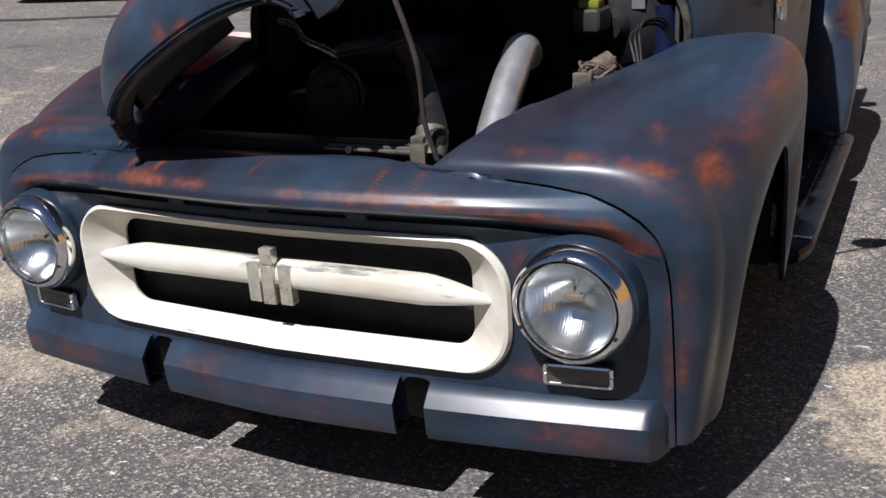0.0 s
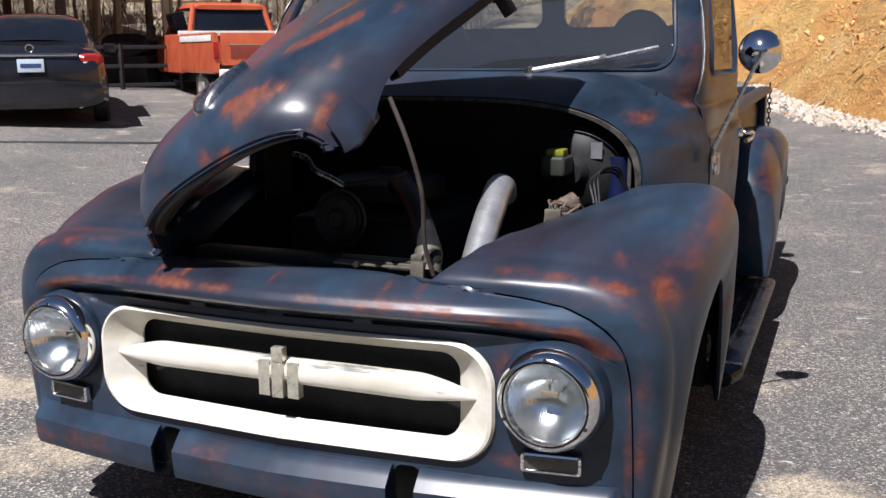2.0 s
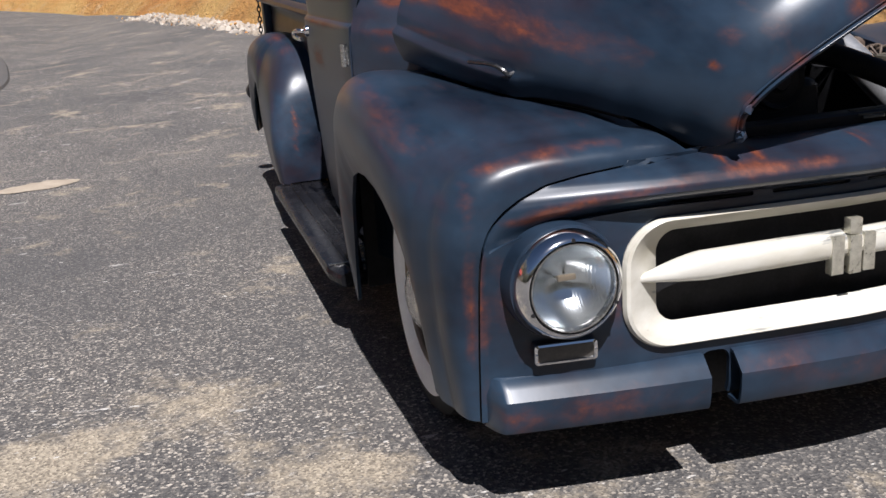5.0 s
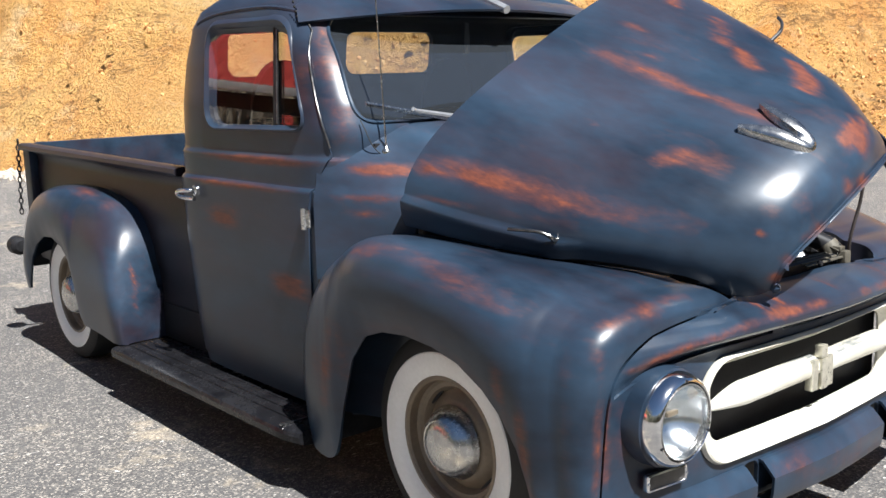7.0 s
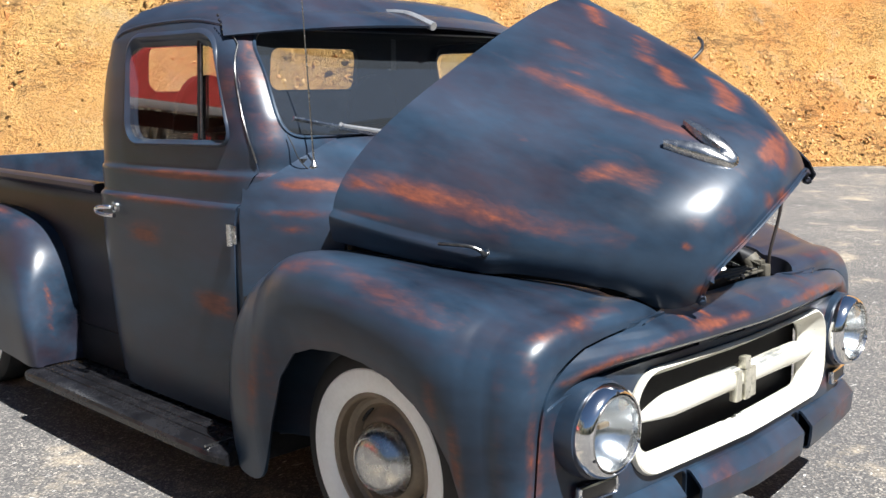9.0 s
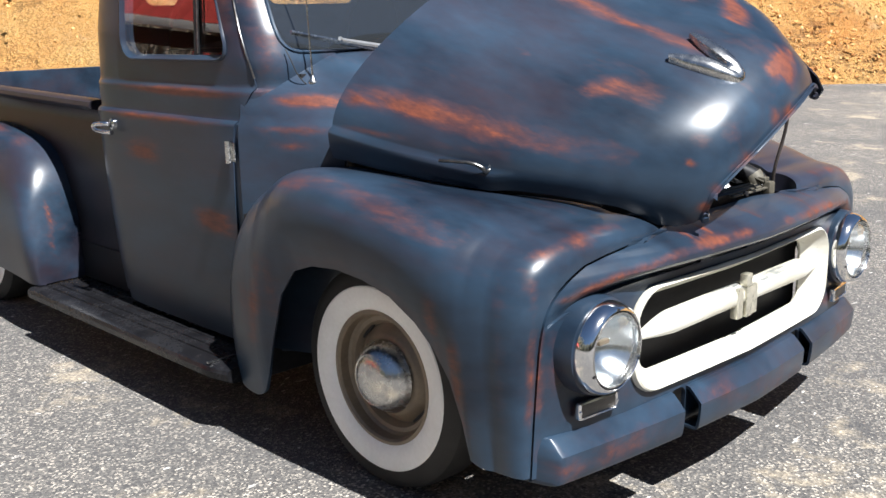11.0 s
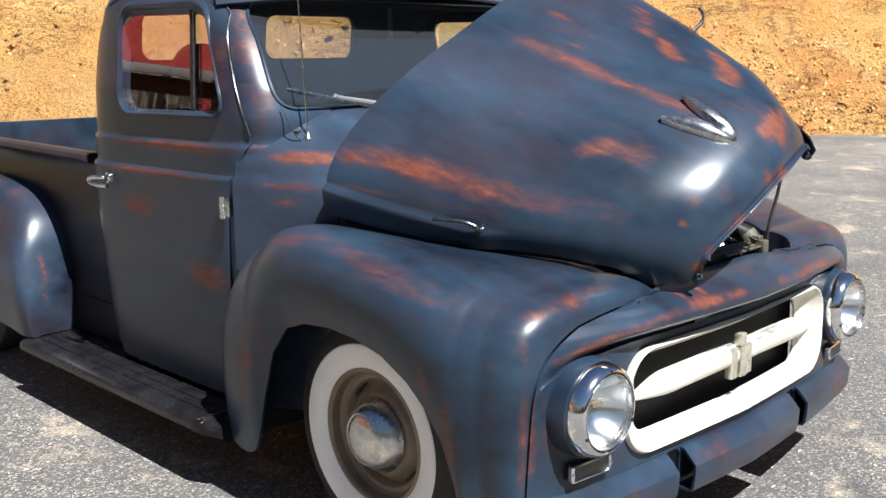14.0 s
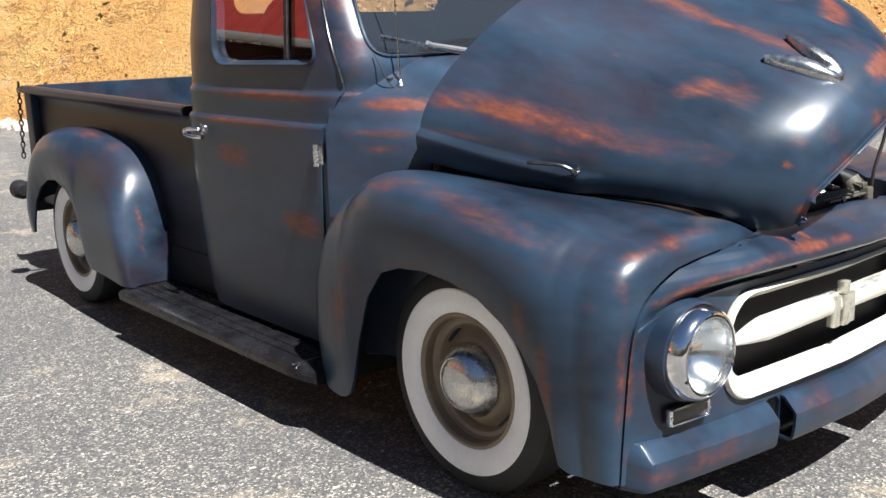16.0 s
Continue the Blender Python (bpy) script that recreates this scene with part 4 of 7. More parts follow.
def screen_y(x, z):
    """Depth of the cab's front at x and z."""
    w, f, r, n = lerp_table(CAB, z)
    n = front_square(n, z)
    return (f + r) / 2 - (r - f) / 2 * (1 - min(0.999, abs(x) / w) ** n) ** (1 / n)


def make_cab():
    zs = []
    for a, b in zip(CAB, CAB[1:]):
        k = 6 if b[0] - a[0] > 0.05 else 3
        zs += spread(a[0], b[0], k)[:-1]
    zs.append(CAB[-1][0])
    rows = []
    for z in zs:
        w, f, r, n = lerp_table(CAB, z)
        c, b = (f + r) / 2, (r - f) / 2
        row = []
        for k in range(112):
            a = 2 * math.pi * k / 112
            ca, sa = math.cos(a), math.sin(a)
            m = front_square(n, z) if sa < 0 else n
            row.append((w * math.copysign(abs(ca) ** (2 / m), ca), c + b * math.copysign(abs(sa) ** (2 / m), sa), z))
        rows.append(row)
    bm = sheet(rows, loop_v=True)
    bm.verts.ensure_lookup_table()
    bm.faces.new([bm.verts[len(bm.verts) - 1 - i] for i in range(112)])
    bm.faces.new([bm.verts[i] for i in range(112)])
    bmesh.ops.recalc_face_normals(bm, faces=bm.faces)
    shell(bm, 0.028)
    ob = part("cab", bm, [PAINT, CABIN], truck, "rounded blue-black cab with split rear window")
    side_hole = soft_polygon(WINDOW_FRAME, 0.085)
    holes = [slab(soft_polygon([(-0.735, 1.235), (0.735, 1.235), (0.680, 1.590), (-0.680, 1.590)], 0.095), lambda a, b, d: (a, 0.9 + d, b), 0.85),
             slab(rounded(0.495, 0.185, 0.045, 6, 0.2975, 1.487), lambda a, b, d: (a, 2.1 + d, b), 0.5),
             slab(rounded(0.495, 0.185, 0.045, 6, -0.2975, 1.487), lambda a, b, d: (a, 2.1 + d, b), 0.5),
             slab(side_hole, lambda a, b, d: (-1.0 + d, a, b), 2.0)]
    cut(ob, *holes)
    for p in ob.data.polygons:
        c = p.center
        if cab_x(c.y, min(c.z, 1.75)) - abs(c.x) > 0.020 and c.z < 1.70 and 1.0 < c.y < 2.36 and lerp_table(CAB, c.z)[1] + 0.02 < c.y:
            p.material_index = 1
    # first patch browns the open side for rust and the bank's reflection
    # the chain is a brown matte pillar stain that also dulls its sun highlight
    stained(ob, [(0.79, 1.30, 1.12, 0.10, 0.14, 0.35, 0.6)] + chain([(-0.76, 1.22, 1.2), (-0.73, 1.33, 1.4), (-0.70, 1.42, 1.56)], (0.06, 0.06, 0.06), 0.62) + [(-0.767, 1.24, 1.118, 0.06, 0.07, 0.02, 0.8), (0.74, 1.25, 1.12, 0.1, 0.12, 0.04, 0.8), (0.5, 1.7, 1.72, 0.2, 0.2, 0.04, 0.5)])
    return ob


SIDE_WINDOW = [(1.385, 1.228), (2.03, 1.222), (2.05, 1.548), (1.535, 1.538)]
WINDOW_FRAME = [(1.366, 1.214), (2.052, 1.208), (2.078, 1.588), (1.535, 1.582)]
make_cab()


def make_cowl():
    """Sheet from the hood's rear edge back to the doors and the windshield."""
    rows = []
    for v in spread(0, 1, 26):
        w = 0.690 + 0.141 * (v ** 0.78)
        top = 1.160 + 0.072 * math.sin(v * math.pi / 2)
        zb = 0.87 - 0.02 * v
        n = 3.1 + 1.7 * v + 1.6 * v ** 6
        row = []
        for k in range(81):
            a = math.pi * k / 80
            c, s = math.cos(a), math.sin(a)
            x = w * math.copysign(abs(c) ** (2 / n), c)
            z = zb + (top - zb) * s ** (2 / n)
            step = 0.012 * (0.45 + 0.55 * v) * (min(1.0, max(0.0, (z - 1.018) / 0.012)) + min(1.0, max(0.0, (z - 1.118) / 0.012))) * min(1.0, max(0.0, (abs(x) - 0.50) / 0.12))
            row.append((x - math.copysign(step, x), 0.985 + 0.347 * v - 0.12 * v * s ** 3, z))
        row = [(w, row[0][1], z) for z in (0.30, 0.5, 0.7)] + row + [(-w, row[0][1], z) for z in (0.7, 0.5, 0.30)]
        rows.append(row)
    bm = sheet(rows)
    bmesh.ops.recalc_face_normals(bm, faces=bm.faces)
    bm.faces.ensure_lookup_table()
    probe = max(bm.faces, key=lambda f: f.calc_center_median().z)
    if probe.normal.z < 0:
        bmesh.ops.reverse_faces(bm, faces=bm.faces)
    shell(bm, 0.010)
    ob = part("cowl", bm, PAINT, truck, smooth=50)
    stained(ob, [(-0.70, 1.12, 1.095, 0.10, 0.18, 0.024, 1.0), (-0.75, 1.15, 1.008, 0.10, 0.20, 0.014, 0.85), (-0.76, 1.16, 0.96, 0.08, 0.10, 0.02, 0.6), (0.645, 1.078, 1.098, 0.06, 0.08, 0.03, 0.9), (0.74, 1.18, 1.06, 0.05, 0.1, 0.03, 0.6)])
    # bolted flange round the engine bay's rear edge and the firewall inside it
    w, n = 0.684, 3.1
    loop = [(w * math.copysign(abs(math.cos(a)) ** (2 / n), math.cos(a)), 0.985, 0.87 + 0.285 * math.sin(a) ** (2 / n)) for a in (math.pi * k / 40 for k in range(41))]
    inner = [(x * 0.972, y + 0.004, 0.85 + (z - 0.85) * 0.972) for x, y, z in loop]
    bm = thick(sheet([loop, inner]), 0.006)
    part("cowl_flange", bm, plain("scuffed_flange", (0.020, 0.019, 0.018), (0.12, 0.11, 0.10), 0.5, 0.2, 30, 0.2), ob, "scuffed bare metal flange")
    for q in (-1, 1):
        part("cowl_side_panel", box((0.012, 0.17, 0.28), (0.640 * q, 1.09, 0.87), 0.004), DUSTY_BLACK, ob, "dusty inner cowl panel")
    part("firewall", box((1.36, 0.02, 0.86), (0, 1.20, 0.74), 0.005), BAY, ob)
    return ob


make_cowl()


def make_door(side):
    """Door skin with its window opening, slightly proud of the cab."""
    rows = []
    front = lambda z: lerp_table([(0.30, 1.400), (0.70, 1.378), (0.95, 1.362), (1.02, 1.346), (1.06, 1.320), (1.13, 1.278), (1.20, 1.284), (1.32, 1.336), (1.54, 1.448), (1.60, 1.520), (1.63, 1.62)], z)[0]
    back = lambda z: lerp_table([(0.30, 2.285), (1.0, 2.318), (1.2, 2.312), (1.5, 2.245), (1.60, 2.19), (1.63, 2.08)], z)[0]
    zs = spread(0.31, 0.99, 18) + spread(1.0, 1.15, 22) + spread(1.165, 1.625, 36)
    for z in zs:
        a, b = front(z) + 0.004, back(z)
        rows.append([(side * cab_x(y, z, 0.007), y, z) for y in (a + (b - a) * k / 56 for k in range(57))])
    bm = sheet(rows)
    bmesh.ops.recalc_face_normals(bm, faces=bm.faces)
    probe = next(iter(bm.faces))
    if probe.normal.x * side < 0:
        bmesh.ops.reverse_faces(bm, faces=bm.faces)
    shell(bm, 0.030)
    door = part("door", bm, PAINT, truck, "closed blue-black cab door" if side < 0 else "closed brown-tinged cab door", smooth=40)
    cut(door, slab(soft_polygon(WINDOW_FRAME, 0.085), lambda a, b, d: (-1.0 + d, a, b), 2.0))
    P = [(0.824 * side, 1.75, 1.108, 0.05, 0.42, 0.018, 1.05), (0.83 * side, 1.85, 1.012, 0.05, 0.40, 0.016, 1.05), (0.83 * side, 1.51, 0.690, 0.05, 0.14, 0.036, 1.6), (0.83 * side, 1.93, 0.884, 0.05, 0.14, 0.034, 1.2), (0.8 * side, 1.41, 1.4, 0.05, 0.06, 0.2, 0.45), (0.82 * side, 1.55, 0.36, 0.05, 0.3, 0.05, 0.4)]
    # open-side door is stained for rust and also for the clay bank's reflection
    if side > 0:
        P += [(0.83, 1.8, 0.8, 0.08, 0.6, 0.5, 0.6), (0.80, 1.42, 1.25, 0.08, 0.12, 0.3, 0.6)]
    stained(door, P)
    # pressed rim round the window, falling in to the glass
    rim = []
    for f, out in ((-0.30, 0.0005), (-0.10, 0.007), (0.10, 0.009), (0.30, 0.003), (0.55, -0.010), (1.0, -0.019), (1.06, -0.034)):
        row = []
        for (a, b), (c, d) in zip(soft_polygon(WINDOW_FRAME, 0.085, 8), soft_polygon(SIDE_WINDOW, 0.075, 8)):
            y, z = a + (c - a) * f, b + (d - b) * f
            row.append((side * (cab_x(y, min(z, 1.60), 0.007) + out), y, z))
        rim.append(row)
    part("window_rim", sheet(rim, loop_v=True), PAINT, door)
    glass_x = lambda y, z: side * (0.797 - (z - 1.24) * 0.105 - (1.8 - y) * 0.085)
    pane = bmesh.new()
    pane.faces.new([pane.verts.new((glass_x(a, b), a, b)) for a, b in soft_polygon(SIDE_WINDOW, 0.075)])
    g = part("window_pane", pane, GLASS, door, "clear side window glass", smooth=0)
    g.visible_shadow = False
    part("vent_bar", tube([(glass_x(1.605, 1.23) + 0.006 * side, 1.605, 1.226), (glass_x(1.625, 1.54) + 0.006 * side, 1.625, 1.552)], 0.010, 8), BAY, door)
    part("vent_channel", tube([(glass_x(1.59, 1.23) + 0.014 * side, 1.590, 1.232), (glass_x(1.61, 1.54) + 0.014 * side, 1.610, 1.545)], 0.003, 8), OLD_CHROME, door, "pale worn glass channel")
    edge = [(front(z) - 0.002, z) for z in spread(1.16, 1.57, 12)]
    part("door_edge", tube([(side * cab_x(y, z, 0.010), y, z) for y, z in edge], 0.003, 8), OLD_CHROME, door, "worn bright front edge of the door")
    gutter = smoothed([(1.475, 1.575), (1.545, 1.604), (1.66, 1.622), (1.82, 1.626), (2.0, 1.622), (2.12, 1.608), (2.17, 1.592)], 5)
    part("drip_rail", tube([(side * cab_x(y, z, 0.004), y, z) for y, z in gutter], 0.008, 8), PAINT, truck)
    bm = tube(smoothed([(0.842 * side, 2.128, 0.972), (0.868 * side, 2.130, 0.974), (0.878 * side, 2.150, 0.973), (0.882 * side, 2.190, 0.969), (0.882 * side, 2.208, 0.960), (0.880 * side, 2.190, 0.949), (0.874 * side, 2.145, 0.944), (0.868 * side, 2.095, 0.944)], 5), 0.0085, 12)
    add(bm, lathe([(0.0, 0.835), (0.022, 0.838), (0.020, 0.85), (0.012, 0.855)], 20, "x") if side > 0 else mirrored(lathe([(0.0, 0.835), (0.022, 0.838), (0.020, 0.85), (0.012, 0.855)], 20, "x")))
    h = part("door_handle", bm, CHROME, door, "chrome pull handle")
    for v in h.data.vertices:
        if abs(v.co.y) < 0.05:
            v.co.y += 2.128
            v.co.z += 0.972
    bm = tube([(0.850 * side, 1.362, 0.898), (0.850 * side, 1.362, 0.968)], 0.011, 12)
    box((0.006, 0.05, 0.06), (0.842 * side, 1.362, 0.933), 0.002, bm=bm)
    part("door_hinge", bm, DULL_CHROME, door, "exposed bright door hinge")
    return door


for side in (-1, 1):
    make_door(side)

# windshield and rear glass
pane = []
for z in spread(1.226, 1.590, 10):
    half = 0.735 - (z - 1.235) / 0.35 * 0.053
    row = []
    for x in spread(-half - 0.01, half + 0.01, 24):
        row.append((x, screen_y(x, z) + 0.018, z))
    pane.append(row)
ws = part("windshield", sheet(pane), SKY_HAZE_GLASS, truck, "one-piece windshield glass", smooth=60)
ws.visible_shadow = False
rows = []
outline = soft_polygon([(-0.735, 1.235), (0.735, 1.235), (0.680, 1.590), (-0.680, 1.590)], 0.095, 8)


dense = []
for i, (a, b) in enumerate(outline):
    c, d = outline[(i + 1) % len(outline)]
    k = max(1, int(math.hypot(c - a, d - b) / 0.04))
    dense += [(a + (c - a) * j / k, b + (d - b) * j / k) for j in range(k)]
for g, out in ((1.008, 0.000), (1.004, -0.006), (0.995, -0.007), (0.985, 0.004), (0.985, 0.02)):
    rows.append([(x * g, screen_y(x, z) + out, 1.41 + (z - 1.41) * (g * 1.4 - 0.4 if g > 1 else 2 * g - 1)) for x, z in dense])
part("windshield_seal", sheet(rows, loop_v=True), PAINT, ws)
for s in (-1, 1):
    bm = bmesh.new()
    bm.faces.new([bm.verts.new((a, 2.358, b)) for a, b in rounded(0.51, 0.20, 0.05, 6, 0.2975 * s, 1.487)])
    g = part("rear_window", bm, GLASS, truck, "rear window glass", smooth=0)
    g.visible_shadow = False

# sun visor over the windshield, its ends folded down to the cab
rows = []
for x in [-0.700] + spread(-0.748, 0.748, 49) + [0.700]:
    t = abs(x) / 0.748
    fold = 0.05 if t < 0.94 and abs(x) == 0.700 else 0.0
    t = 1.0 if fold else t
    back, lip = 1.575 - 0.045 * t ** 6 + fold, 1.290 + 0.060 * t ** 2 + 0.135 * t ** 6 + fold
    top, low = 1.668 - 0.028 * t ** 2 - 0.020 * t ** 8, 1.598 - 0.045 * t ** 2 + 0.007 * t ** 6
    rows.append([(x * (1 - 0.03 * (1 - v) * t ** 6), back + (lip - back) * v, top + (low - top) * (0.2 * v + 0.8 * v * v)) for v in spread(0, 1, 9)])
bm = sheet(rows)
bmesh.ops.recalc_face_normals(bm, faces=bm.faces)
if next(iter(bm.faces)).normal.z < 0:
    bmesh.ops.reverse_faces(bm, faces=bm.faces)
shell(bm, 0.008)
visor = stained(part("sun_visor", bm, PAINT, truck, "blue-black outside sun visor"), [(0.5, 1.4, 1.64, 0.1, 0.1, 0.03, 0.5)])
part("visor_strip", tube(smoothed([(0, 1.62, 1.690), (0, 1.57, 1.672), (0, 1.42, 1.654), (0, 1.282, 1.604)], 5), 0.016, 8), ALLOY, visor, "bright centre strip")
for s in (-1, 1):
    for k in range(5):
        part("visor_bolt", lathe([(0.0, -0.004), (0.004, -0.003), (0.006, 0.0)], 8, "x") if s < 0 else mirrored(lathe([(0.0, -0.004), (0.004, -0.003), (0.006, 0.0)], 8, "x")), BAY, visor, pose_m=pose(0.749 * s, 1.520 - 0.007 * k, 1.630 - 0.016 * k))

# wipers
for a, b in (((0.27, 1.178, 1.233), (0.68, 1.205, 1.305)), ((-0.27, 1.176, 1.228), (-0.70, 1.205, 1.296))):
    a, b = Vector(a), Vector(b)
    wip = part("wiper", tube([a, a.lerp(b, 0.55), a.lerp(b, 0.6) + Vector((0, -0.012, 0.004))], [0.010, 0.008, 0.007], 8), ALLOY, truck, "chrome windshield wiper")
    part("blade", tube([a.lerp(b, 0.12) + Vector((0, 0.004, -0.012)), b], 0.008, 6), DULL_CHROME, wip)
    part("pivot", lathe([(0.0, -0.02), (0.014, -0.018), (0.017, 0.02)], 14, "y"), DULL_CHROME, wip, pose_m=pose(*a))

# aerial with its lead
ant = part("aerial", tube([(-0.655, 1.165, 1.140), (-0.655, 1.168, 1.20), (-0.662, 1.19, 1.75)], [0.004, 0.003, 0.0016], 6), DULL_CHROME, truck, "thin whip aerial")
part("aerial_base", lathe([(0.0, -0.02), (0.02, -0.015), (0.018, 0.01), (0.009, 0.02), (0.005, 0.03), (0, 0.031)], 16, "z"), DULL_CHROME, ant, pose_m=pose(-0.655, 1.165, 1.136))
part("aerial_lead", tube(smoothed([(-0.658, 1.163, 1.138), (-0.680, 1.168, 1.142), (-0.702, 1.180, 1.172), (-0.712, 1.196, 1.215), (-0.716, 1.215, 1.246)], 6), 0.0018, 6), RUBBER, ant)

# cabin
for s in (-1, 1):
    rows = []
    for k in range(17):
        a = math.pi * k / 16
        rows.append([(0.435 * s + 0.150 * math.cos(a), 2.13 + 0.03 * math.sin(a) * d, 1.22 + 0.235 * math.sin(a)) for d in (-1, -0.6, 0.6, 1)])
    bm = sheet(rows)
    bmesh.ops.contextual_create(bm, geom=[e for e in bm.edges if e.is_boundary])
    box((0.44, 0.12, 0.62), (0.40 * s, 2.10, 0.92), 0.04, 3, bm=bm)
    box((0.48, 0.50, 0.16), (0.38 * s, 1.85, 0.66), 0.05, 3, bm=bm)
    part("seat", bm, SEAT, truck, "dark round-topped bucket seat")
part("dashboard", box((1.40, 0.16, 0.18), (0, 1.42, 1.13), 0.04, 3), CABIN, truck)
part("cabin_floor", box((1.5, 0.92, 0.03), (0, 1.83, 0.40)), CABIN, truck)
sw = part("steering_wheel", tube([(0.19 * math.cos(a), 0.19 * math.sin(a), 0) for a in (2 * math.pi * k / 32 for k in range(33))], 0.012, 8), SEAT, truck, pose_m=pose(0.36, 1.66, 1.13, -62))
part("steering_column", tube([(0, 0, 0), (0, -0.0, -0.42)], 0.02, 8), SEAT, sw)

# ---- hood, swung up from its far side on the prop ----
HOOD_OPEN = pose(0.324, 0.165, 0.279, 15.35, -28.49, -4.06)
HOOD = [(-0.040, 0.286, 0.800, 0.106, 2.5), (-0.030, 0.308, 0.790, 0.146, 2.5), (-0.012, 0.330, 0.784, 0.181, 2.5), (0.020, 0.348, 0.782, 0.213, 2.48), (0.040, 0.3595, 0.786, 0.222, 2.45), (0.065, 0.373, 0.804, 0.216, 2.4), (0.095, 0.387, 0.826, 0.205, 2.35), (0.15, 0.410, 0.851, 0.194, 2.3),
        (0.30, 0.465, 0.873, 0.191, 2.3), (0.50, 0.545, 0.8845, 0.195, 2.4), (0.75, 0.618, 0.893, 0.220, 2.6), (0.955, 0.665, 0.8995, 0.242, 2.85), (0.975, 0.669, 0.9002, 0.244, 2.90)]


def hood_row(y, steps=120):
    w, zb, h, n = curve_table(HOOD, y)
    row = []
    for k in range(steps + 1):
        a = math.pi * k / steps
        c, s = math.cos(a), math.sin(a)
        x = w * math.copysign(abs(c) ** (2 / n), c)
        z = zb + h * max(s, 0) ** (2 / n)
        # raised moulding low on the flank
        m = min(1.0, max(0.0, (y - 0.44) / 0.05))
        crease = 0.935 + 0.114 * (y - 0.44)
        bulge = 0.016 * m * min(1.0, max(0.0, (crease - z) / 0.006))
        # the corners sweep back from the blunt nose
        back = 0.071 * (abs(x) / 0.36) ** 3 * min(1.0, max(0.0, (0.22 - y) / 0.26))
        row.append(Vector((x + math.copysign(bulge, x) * (abs(c) > 0.3), y + back, z)))
    return row


